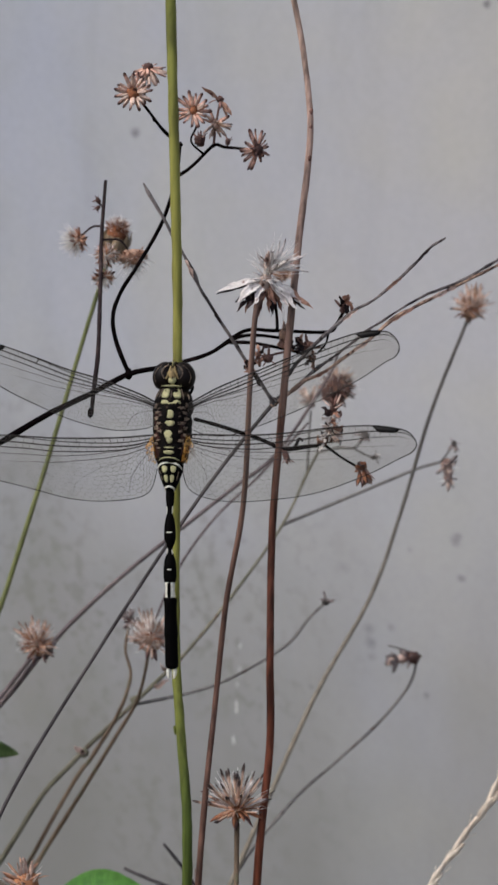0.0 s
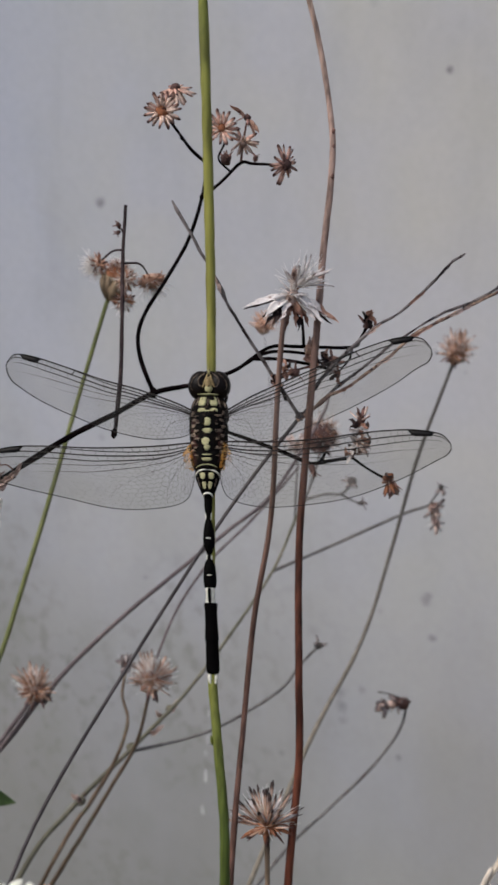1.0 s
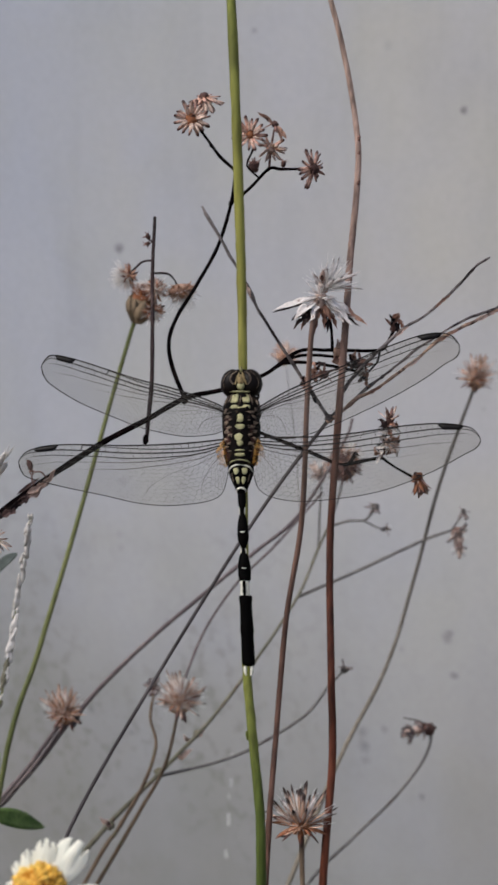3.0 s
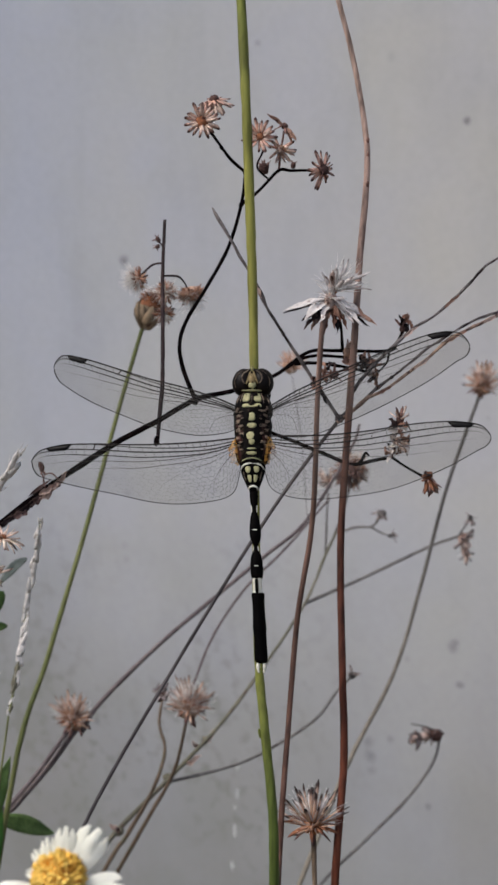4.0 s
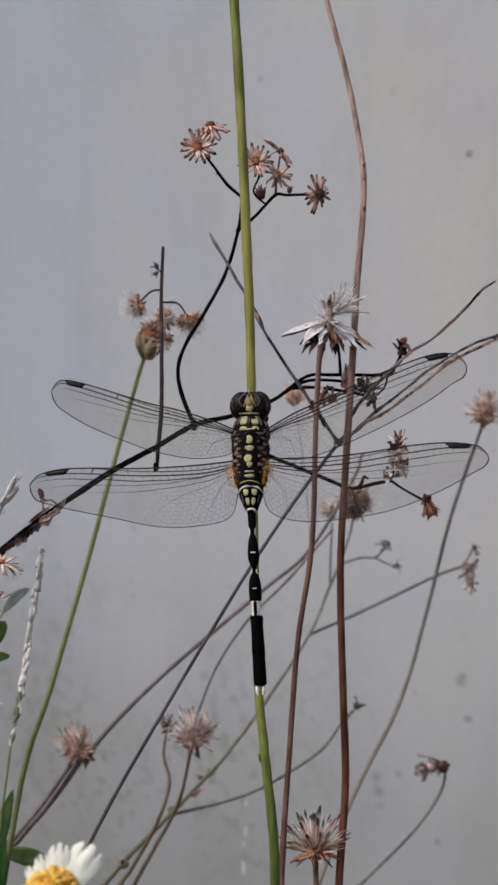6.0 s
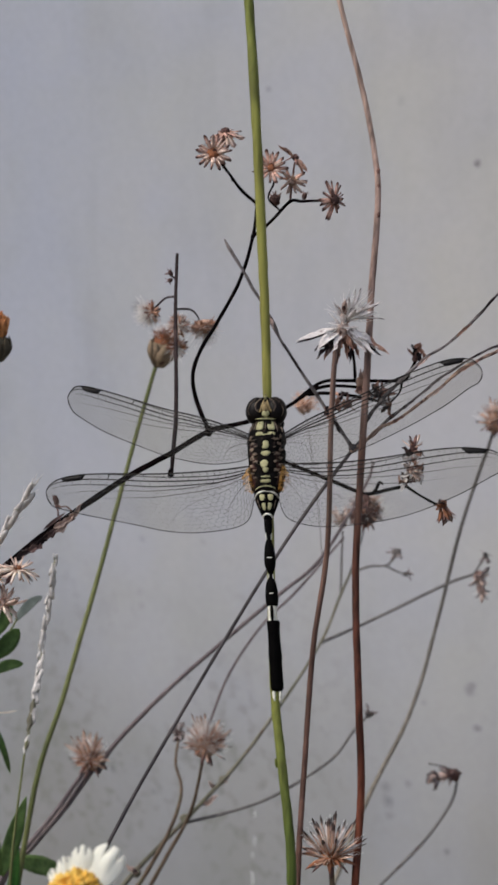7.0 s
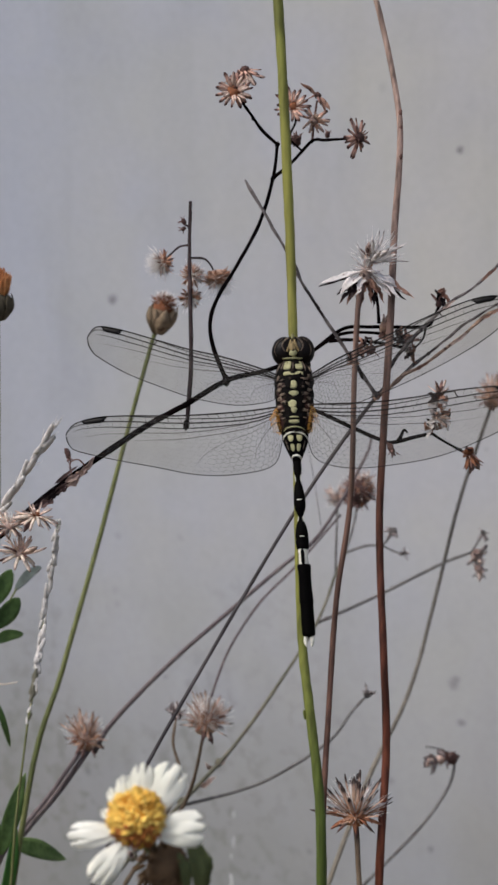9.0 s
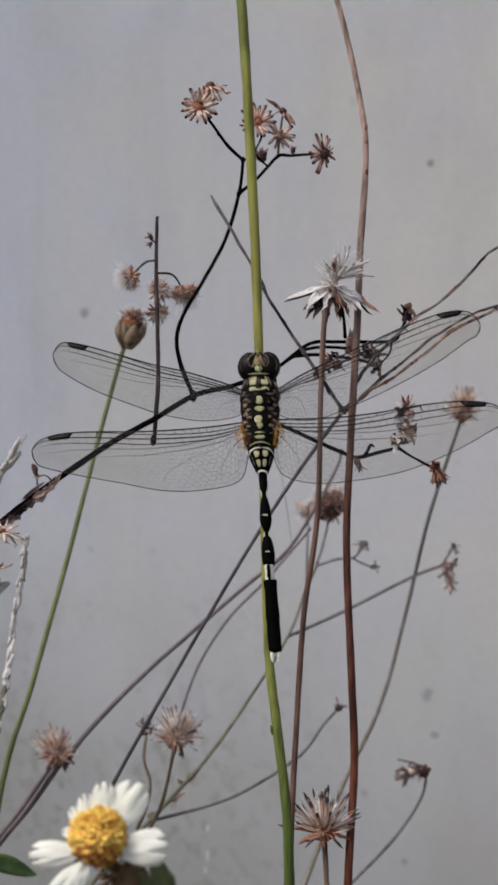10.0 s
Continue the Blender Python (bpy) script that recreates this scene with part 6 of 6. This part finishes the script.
def body_point(profile, z, angle, proud=0.0):
    """On the body's skin; angle 0 is the middle of the back."""
    zs = [p[0] for p in profile][::-1]
    rx = float(np.interp(z, zs, [p[1] for p in profile][::-1])) + proud
    ry = float(np.interp(z, zs, [p[2] for p in profile][::-1])) + proud
    return middle(z) + Vector((rx * math.sin(angle), -ry * math.cos(angle), 0))


def place(p):
    return BODY_POSE @ Vector(p)


def skin(profile, sides=24, per=5, lump=0.0, seed=0):
    """A smooth skin round a profile of heights and half widths."""
    bm = bmesh.new()
    curve = spline(profile, per)
    smooth = [(c.x, c.y, c.z) for c in curve]
    rings = []
    for z, rx, ry in smooth:
        c = middle(z)
        ring = []
        for k in range(sides):
            a = 2 * math.pi * k / sides
            p = Vector((rx * math.sin(a), -ry * math.cos(a), 0))
            p *= 1 + lump * noise.noise(Vector((p.x * 1.1, p.y * 1.1, z * 0.9 + seed)))
            ring.append(bm.verts.new(place(c + p)))
        rings.append(ring)
    for a, b in zip(rings, rings[1:]):
        for k in range(sides):
            bm.faces.new((a[k], b[k], b[(k + 1) % sides], a[(k + 1) % sides]))
    bm.faces.new(rings[0])
    bm.faces.new(rings[-1][::-1])
    bmesh.ops.recalc_face_normals(bm, faces=bm.faces[:])
    return bm


def marking(parent, profile, z, x, w, h, material, power=3.0, proud=0.10, taper=0.0, ragged=0.07):
    """A raised coloured patch on the back, w wide and h high, centred x to the side of the middle line."""
    bm = bmesh.new()
    zs = [p[0] for p in profile][::-1]
    rx = float(np.interp(z, zs, [p[1] for p in profile][::-1]))
    ang0 = math.asin(max(-1, min(1, x / rx)))
    half = w / 2 / max(0.35, rx * math.cos(ang0))
    n = 20
    rims = []
    for f, lift in ((1.0, -0.04), (0.92, proud * 0.8), (0.55, proud), (0.0, proud * 1.1)):
        ring = []
        for k in range(n if f else 1):
            t = 2 * math.pi * k / n
            c, s = math.cos(t), math.sin(t)
            r = (abs(c) ** power + abs(s) ** power) ** (-1 / power)
            r *= 1 + ragged * noise.noise(Vector((c * 2, s * 2, z * 3 + x)))
            zz = z + f * r * s * h / 2
            aa = ang0 + f * r * c * half * (1 + taper * s)
            ring.append(bm.verts.new(place(body_point(profile, zz, aa, lift))))
        rims.append(ring)
    for a, b in zip(rims, rims[1:]):
        for k in range(n):
            if len(b) == 1:
                bm.faces.new((a[k], a[(k + 1) % n], b[0]))
            else:
                bm.faces.new((a[k], a[(k + 1) % n], b[(k + 1) % n], b[k]))
    bmesh.ops.recalc_face_normals(bm, faces=bm.faces[:])
    part("marking", bm, material, parent)


def arch(parent, profile, top, drop, wide, radius, material):
    """A raised pale arch across the back, its middle at a height and its ends lower."""
    bm = bmesh.new()
    pts = []
    for i in range(17):
        a = wide * (i / 8 - 1)
        z = top - drop * (i / 8 - 1) ** 2
        pts.append(place(body_point(profile, z, a, 0.02)))
    tube(bm, pts, (radius * 0.6, radius, radius * 1.1, radius, radius * 0.6), 6, 0)
    part("marking", bm, material, parent)


WINGS = {
    "forewing_left": (((-2.4, 2.3), (-5.3, 3.6), (-10.7, 5.45), (-15.7, 6.75), (-20.4, 8.3), (-26.0, 10.1), (-29.2, 10.7), (-30.4, 10.0), (-30.95, 8.7)),
                      ((-2.4, -1.0), (-4.4, -1.7), (-8.9, -1.95), (-14.6, -0.8), (-19.0, 0.8), (-25.0, 3.4), (-29.2, 6.0), (-30.4, 7.2), (-30.95, 8.7)), (-29.0, -25.2)),
    "hindwing_left": (((-2.5, -2.4), (-7.0, -2.8), (-12.0, -3.0), (-18.0, -3.0), (-24.3, -2.7), (-29.0, -2.7), (-32.2, -3.3), (-33.5, -4.1), (-34.1, -5.3)),
                      ((-1.7, -6.8), (-3.2, -11.0), (-8.5, -12.2), (-14.5, -12.0), (-21.0, -10.5), (-27.5, -9.0), (-32.4, -7.6), (-33.6, -6.7), (-34.1, -5.3)), (-31.8, -27.9)),
    "forewing_right": (((2.4, 2.3), (6.3, 4.7), (9.7, 6.4), (16.7, 9.7), (21.9, 12.1), (27.6, 14.2), (31.0, 14.5), (32.5, 13.7), (33.2, 12.3)),
                       ((2.4, -1.0), (5.0, -2.0), (9.0, -1.8), (15.0, 0.6), (21.4, 3.75), (27.1, 7.05), (31.0, 9.9), (32.6, 10.9), (33.2, 12.3)), (26.6, 30.7)),
    "hindwing_right": (((2.5, -2.0), (6.5, -1.8), (11.5, -1.5), (17.5, -0.7), (23.7, 0.5), (29.7, 1.2), (33.9, 0.95), (35.4, 0.2), (36.1, -1.05)),
                       ((1.7, -6.8), (3.2, -10.2), (8.0, -11.4), (15.0, -10.7), (21.9, -9.1), (28.9, -6.05), (33.8, -3.2), (35.4, -2.25), (36.1, -1.05)), (29.6, 33.8)),
}


def wing(parent, key, seed):
    """A clear wing: membrane, main veins, fine cross veins, a dark wing mark and an amber patch at a hind wing's root."""
    lead, trail, mark = WINGS[key]
    shift = {"forewing_left": (1.1, 1.4), "hindwing_left": (1.0, 0.6), "forewing_right": (1.0, 0.1), "hindwing_right": (0.9, -0.6)}[key]
    outline = spline([(x, 0, z) for x, z in lead + trail[-2::-1]], 12)
    n = len(outline) // 2
    front, rear = outline[:n + 1], outline[::-1][:n + 1]
    rnd = random.Random(seed)

    def at(u, v, lift=0.0):
        """u runs from root to tip, v from the front edge to the rear one."""
        f = max(0.0, min(1.0, u)) * n
        i = min(int(f), n - 1)
        a = front[i].lerp(front[i + 1], f - i)
        b = rear[i].lerp(rear[i + 1], f - i)
        p = a.lerp(b, v)
        p.z += shift[0] + (shift[1] - shift[0]) * abs(p.x) / 33
        p.y = 1.3 + 0.7 * u + 0.10 * math.sin(v * 38) * (1 - v) * (1 - u) - lift + 0.5 * v * v
        return place(p)

    bm = bmesh.new()
    grid = [[bm.verts.new(at(i / 44, j / 16)) for j in range(17)] for i in range(45)]
    for i in range(44):
        for j in range(16):
            bm.faces.new((grid[i][j], grid[i + 1][j], grid[i + 1][j + 1], grid[i][j + 1]))
    body = part("wing", bm, WING, parent, "clear veined wing")

    # main veins as lines of (u, v), with a radius; each fades outwards
    mains = [([(0, 0), (1, 0)], 0.10, 0.75), ([(0, 0.10), (0.25, 0.075), (0.5, 0.012)], 0.072, 0.8), ([(0, 0.17), (0.3, 0.135), (0.6, 0.115), (0.95, 0.105)], 0.090, 0.22),
             ([(0, 0.22), (0.12, 0.205), (0.45, 0.225), (0.72, 0.26), (0.84, 0.33)], 0.074, 0.06), ([(0.12, 0.205), (0.35, 0.285), (0.6, 0.40), (0.76, 0.56)], 0.042, 0.05),
             ([(0, 0.28), (0.15, 0.29), (0.3, 0.355), (0.45, 0.45), (0.62, 0.58)], 0.042, 0.07), ([(0, 0.34), (0.12, 0.36), (0.25, 0.48), (0.34, 0.70), (0.37, 0.95)], 0.017, 0.3),
             ([(0, 0.42), (0.08, 0.46), (0.15, 0.62), (0.19, 0.9)], 0.030, 0.5)]
    lines = [[(p.x, p.y) for p in spline([(a, b, 0) for a, b in pts], 10)] for pts, _, _ in mains]

    def v_of(k, u):
        return float(np.interp(u, [p[0] for p in lines[k]], [p[1] for p in lines[k]]))

    for k, (pts, radius, fade) in enumerate(mains):
        u0, u1 = lines[k][0][0], lines[k][-1][0]
        bmv = bmesh.new()
        steep = k > 4
        path = spline([(a, b, 0) for a, b in pts], 14)
        run = [at(p.x, p.y + 0.010 * noise.noise(Vector((p.x * 22, k * 3.1, seed))) * (k > 2), 0.03) for p in (path if steep else [Vector((u0 + (u1 - u0) * i / 60, v_of(k, u0 + (u1 - u0) * i / 60), 0)) for i in range(61)])]
        tube(bmv, run, (radius * 1.3, radius * 1.15, radius, radius * fade), 5, 0)
        part("vein", bmv, VEIN if k < 4 else FINE_VEIN, body)
    bmv = bmesh.new()
    rim = [at(i / 90, 1.0, 0.02) for i in range(91)]
    tube(bmv, rim, (0.062, 0.064, 0.066, 0.078, 0.10), 5, 0)
    part("wing_edge", bmv, VEIN, body)
    bmv = bmesh.new()
    tube(bmv, [at(0.5, 0.0, 0.03), at(0.505, 0.06, 0.05), at(0.515, v_of(2, 0.515), 0.03)], (0.12, 0.09, 0.07), 5, 0)
    part("nodus", bmv, VEIN, body)

    # ladders of short cross veins along the front edge
    bmf = bmesh.new()
    for k, far, u, end, gap, r in ((0, 1, 0.04, 0.48, 0.030, 0.042), (1, 2, 0.04, 0.46, 0.033, 0.038), (0, 2, 0.53, 0.87, 0.019, 0.026), (2, 3, 0.06, 0.74, 0.026, 0.027)):
        while u < end:
            lean = rnd.uniform(-0.004, 0.008)
            w = r * rnd.uniform(0.75, 1.2) * (1.1 - 0.5 * u)
            tube(bmf, [at(u, v_of(k, u), 0.03), at(u + lean, v_of(far, u + lean), 0.03)], (w, w), 3, 0, tip=False)
            u += gap * rnd.uniform(0.8, 1.25)
    # the rest of the wing is a net of small six-sided cells, finer and fainter outwards
    long, cell = 31.0, (0.43 if "hind" in key else 0.38)
    knots = {}

    def knot(i, j):
        """A shaken corner of the net, as (u, v), or None outside the wing."""
        if (i, j) not in knots:
            s = (i * 0.866 + 0.14 * rnd.uniform(-1, 1) * 1.6) * cell + 0.5
            w = ((j * 1.5 + (0.25 if (i + j) % 2 else -0.25)) + 0.14 * rnd.uniform(-1, 1) * 1.6) * cell
            u = s / long
            chord = (at(u, 0) - at(u, 1)).length if 0 < u < 1 else 0
            v = 1 - w / chord if chord > 0.5 else -1
            knots[i, j] = (u, v) if 0.02 < u < 0.965 and v_of(3, u) < v < 1.0 else None
        return knots[i, j]

    for i in range(98):
        for j in range(36):
            here = knot(i, j)
            if not here:
                continue
            for other in ([knot(i + 1, j)] + ([knot(i, j + 1)] if (i + j) % 2 else [])):
                if other:
                    u = here[0]
                    r = float(np.interp(u, (0, 0.2, 0.36, 0.5, 0.7), (0.024, 0.018, 0.009, 0.004, 0.002)))
                    tube(bmf, [at(*here, 0.03), at(*other, 0.03)], (r, r), 3, 0, tip=False)
    part("fine_veining", bmf, FINE_VEIN, body, kind="stuff")

    # dark mark near the tip, between two distances from the body
    us = sorted(i / n for i, p in enumerate(front) if min(mark) <= p.x <= max(mark))
    u0, u1 = us[0], us[-1]
    bm = bmesh.new()
    rows = []
    for i in range(13):
        s = i / 12
        fat = min(1.0, 1.5 * math.sin(math.pi * s) + 0.05)
        rows.append([at(u0 + (u1 - u0) * s, v, lift) for v, lift in ((0.0, -0.05), (0.0, 0.14), (0.135 * fat, 0.14), (0.135 * fat, -0.05))])
    rings = [[bm.verts.new(p) for p in row] for row in rows]
    for a, b in zip(rings, rings[1:]):
        for k in range(4):
            bm.faces.new((a[k], a[(k + 1) % 4], b[(k + 1) % 4], b[k]))
    bm.faces.new(rings[0][::-1])
    bm.faces.new(rings[-1])
    bmesh.ops.recalc_face_normals(bm, faces=bm.faces[:])
    stigma = part("wing_mark", bm, STIGMA, body, "black wing mark")
    bm = bmesh.new()
    loop = [at(u0 + (u1 - u0) * q / 16, 0.0, 0.15) for q in range(17)] + [at(u1 - (u1 - u0) * q / 16, 0.135 * min(1.0, 1.5 * math.sin(math.pi * q / 16) + 0.05), 0.15) for q in range(17)]
    tube(bm, loop + [loop[0]], 0.075, 5, 0)
    part("rim", bm, CHITIN, stigma)
    if "hind" in key:
        bm = bmesh.new()
        rows = []
        for i in range(15):
            t = i / 14
            wide = 0.066 * (0.2 + 0.75 * math.sin(math.pi * t)) * (1 + 0.5 * noise.noise(Vector((t * 14, seed, 0.3))))
            rows.append([at(wide * s, 0.05 + 0.8 * t, 0.9 - 0.9 * s) for s in (0, 0.35, 0.7, 1.0)])
        rings = [[bm.verts.new(p) for p in row] for row in rows]
        for a, b in zip(rings, rings[1:]):
            for k in range(3):
                bm.faces.new((a[k], a[k + 1], b[k + 1], b[k]))
        bmesh.ops.solidify(bm, geom=bm.faces[:], thickness=0.08)
        part("amber_patch", bm, AMBER, body, "amber patch at the wing root")


def dragonfly():
    fly = thing("dragonfly", (0, 0, 0), "black and pale green dragonfly, clear wings spread, perched on stalk", "dragonfly")
    # head
    upright = BODY_POSE.to_3x3() @ Vector((0, 0, 1))
    bm = bmesh.new()
    ball(bm, place((0, 2.7, 7.4)), (2.35, 1.9, 2.3), upright, 24, 16, 0.03, 1)
    head = part("head", bm, DARK_CHITIN, fly)
    for s in (-1, 1):
        bm = bmesh.new()
        ball(bm, place((1.42 * s, 2.5, 7.45)), (1.78, 1.8, 2.2), BODY_POSE.to_3x3() @ Vector((-0.14 * s, 0, 1)), 24, 16, 0.02, 2)
        part("eye", bm, EYE, head, "large dark brown compound eye")
        # pale streak that paints a highlight along the eye's outer edge
        bm = bmesh.new()
        tube(bm, [place((1.5 * s, 0.95, 9.0)), place((2.3 * s, 0.98, 8.3)), place((2.72 * s, 1.2, 7.3)), place((2.5 * s, 1.3, 6.4))], (0.03, 0.055, 0.06, 0.03), 6, 4)
        part("marking", bm, MOSS, head, "painted highlight on the eye's rim")
        bm = bmesh.new()
        tube(bm, [place((0.55 * s, 0.7, 9.0)), place((1.25 * s, 0.68, 8.5)), place((1.55 * s, 0.72, 7.7)), place((1.15 * s, 0.72, 6.9))], (0.06, 0.11, 0.12, 0.07), 6, 4)
        part("marking", bm, MOSS, head)
        bm = bmesh.new()
        tube(bm, [place((0.25 * s, 0.86, 8.8)), place((0.5 * s, 0.74, 7.9)), place((0.9 * s, 0.8, 6.9))], (0.1, 0.17, 0.12), 6, 4)
        part("marking", bm, FACE, head)
    for at, size, mat_ in (((0, 0.9, 6.75), (0.62, 0.36, 0.6), LIME), ((0, 0.78, 7.6), (0.55, 0.3, 0.85), FACE), ((0, 1.1, 9.3), (0.2, 0.24, 0.5), LIME), ((0, 1.0, 5.85), (1.6, 0.34, 0.15), LIME)):
        bm = bmesh.new()
        ball(bm, place(at), size, upright, 14, 8, 0.3, at[2])
        part("marking", bm, mat_, head)
    # thorax
    thorax = part("thorax", skin(THORAX, 32, 7, 0.10, 2), DARK_CHITIN, fly)
    for s in (-1, 1):
        marking(thorax, THORAX, 4.75, 0.86 * s, 1.12, 1.45, LIME, 5.0, 0.10, 0.10)
        marking(thorax, THORAX, 3.42, 0.92 * s, 1.20, 0.62, LIME, 2.6, 0.10, -0.2)
        marking(thorax, THORAX, 4.7, 1.62 * s, 0.12, 1.9, MOSS, 3.0, 0.08)
    marking(thorax, THORAX, 4.7, 0, 0.16, 1.3, MOSS, 3.0, 0.08)
    marking(thorax, THORAX, 3.22, 0, 0.9, 0.3, LIME, 2.2, 0.09)
    for z, w, h, tip in ((1.6, 1.15, 1.3, -0.1), (0.25, 1.45, 0.85, 0.1), (-1.35, 1.65, 1.35, 0.12), (-2.2, 0.95, 1.0, 0.35), (-3.3, 1.5, 0.26, 0.0), (-4.0, 1.6, 0.58, 0.1)):
        marking(thorax, THORAX, z, 0, w, h, LIME, 2.4, 0.10, tip, 0.16)
    lumps = random.Random(31)
    for s in (-1, 1):
        # dull brown patches with grey-buff mottles on them where the wings are hinged
        for z, x, w, h in ((1.6, 1.95, 1.1, 1.2), (0.25, 2.05, 1.0, 0.95), (-1.75, 1.95, 1.05, 1.15), (-0.75, 1.75, 0.8, 0.7)):
            marking(thorax, THORAX, z, x * s, w, h, MAROON, 2.4, 0.05, 0.0, 0.5)
        for z, x, w, h in ((2.55, 1.75, 1.0, 0.34), (1.95, 2.1, 0.8, 0.46), (1.4, 1.5, 0.75, 0.30), (0.95, 2.2, 0.7, 0.55), (0.25, 1.65, 0.85, 0.36), (-0.3, 2.2, 0.7, 0.55), (-0.95, 1.6, 0.75, 0.42),
                           (-1.5, 2.15, 0.75, 0.50), (-2.15, 1.7, 0.85, 0.42), (-2.75, 2.05, 0.75, 0.46), (-3.35, 1.5, 0.75, 0.26), (3.0, 2.25, 0.5, 0.6), (4.4, 2.3, 0.25, 1.2)):
            q = lumps.uniform(0.8, 1.2)
            marking(thorax, THORAX, z + lumps.uniform(-0.1, 0.1), (x + lumps.uniform(-0.12, 0.12)) * s, w * q * 0.85, h * q, MOSS, 2.2, 0.13, 0.0, 0.9)
        marking(thorax, THORAX, -3.9, 2.05 * s, 0.7, 2.2, MAROON, 2.4, 0.06, 0.0, 0.3)
    # abdomen
    base = part("abdomen_segment", skin(BASE, 24, 5), CHITIN, fly)
    arch(base, BASE, -5.45, 0.95, 1.25, 0.15, IVORY)
    arch(base, BASE, -9.0, 0.55, 1.2, 0.15, IVORY)
    arch(thorax, THORAX, -4.75, 0.5, 0.85, 0.10, LIME)
    for s in (-1, 1):
        marking(base, BASE, -6.45, 0.66 * s, 0.80, 1.05, LIME, 3.0, 0.07, 0.25)
        marking(base, BASE, -7.85, 0.44 * s, 0.56, 1.15, LIME, 3.2, 0.07, 0.12)
        marking(base, BASE, -7.4, 1.22 * s, 0.12, 1.5, MOSS, 3.0, 0.06)
    two = part("abdomen_segment", skin(TAIL_TWO, 18, 5), CHITIN, fly)
    three = part("abdomen_segment", skin(TAIL_THREE, 18, 5), CHITIN, fly)
    ring = part("abdomen_segment", skin(PALE_RING, 18, 5), IVORY, fly, "ivory abdomen ring")
    club = part("abdomen_segment", skin(CLUB, 20, 5), CHITIN, fly)
    marking(ring, PALE_RING, -24.1, -0.06, 0.56, 2.3, CHITIN, 4, 0.05)
    marking(two, TAIL_TWO, -15.7, 0, 0.8, 0.16, IVORY, 4, 0.05)
    marking(three, TAIL_THREE, -21.15, 0, 0.7, 0.16, IVORY, 4, 0.05)
    for s in (-1, 1):
        marking(two, TAIL_TWO, -12.4, 0.40 * s, 0.14, 1.1, IVORY, 2.4, 0.05)
        marking(three, TAIL_THREE, -18.5, 0.36 * s, 0.14, 0.8, IVORY, 2.4, 0.05)
        bm = bmesh.new()
        c = middle(-35.5)
        tube(bm, [place(c + Vector((0.42 * s, -0.1, 0.2))), place(c + Vector((0.5 * s, -0.1, -0.7))), place(c + Vector((0.36 * s, -0.1, -1.5)))], (0.26, 0.3, 0.12), 8, 4)
        part("cercus", bm, IVORY, club, "white tail appendage")
    # legs hold the stalk
    for s in (-1, 1):
        for z, knee, grip in ((4.2, 6.4, 6.6), (2.4, 3.8, 3.4), (0.4, -1.2, 0.2)):
            bm = bmesh.new()
            tube(bm, [place((1.0 * s, 4.6, z)), place((2.0 * s, 5.6, (z + knee) / 2)), place((2.3 * s, 6.2, knee)), place((1.5 * s, 7.6, (knee + grip) / 2)), place((0.75 * s, 8.2, grip))], (0.26, 0.24, 0.2, 0.15, 0.1), 7, 4)
            part("leg", bm, CHITIN, fly)
    for i, key in enumerate(WINGS):
        wing(fly, key, 200 + i)


green_stalk()
reddish_weed()
broken_stalk()
white_topped_stalk()
crossing_weed()
low_seed_head()
back_left_flower()
back_branching_weed()
right_seed_head()
nodding_bud()
bud_with_fluff()
white_grass()
straw_grass([(-60, 22, -40), (-47.3, 12, -22.2), (-42.4, 7, -15.3), (-38.5, 3, -9.4), (-35.4, 0, -4.2)], "pale seeding grass spike with fine silky awns", 160, 1.25, SPIKE)
straw_grass([(25.7, -62.8, -59.8), (31.8, -61.9, -49.3), (36.0, -61.0, -41.0), (39.8, -61.0, -33.9), (43.4, -61.0, -27.7), (45.9, -61.0, -22.7), (49.3, -61.0, -16.0)], "pale straw grass spike leaning outward", 161, 1.0)
left_dead_heads()
leafy_bud_stem()
daisy()
low_clutter()
dragonfly()

# ---------------------------------------------------------------- marks on the wall
for i, (z, w, h) in enumerate(((-197, 0.5, 1.6), (-207.5, 0.8, 2.6), (-213, 0.5, 1.3), (-222, 0.7, 3.2), (-236, 0.6, 2.2))):
    wall_spot(-6.3 - 0.5 * i + 0.4 * (i % 2), z, w, h, CHALK, 50 + i, "lime_streak", 0.05 * (i - 2))


def motions():
    """The dragonfly and the plants hold still: only the camera moves."""


motions()
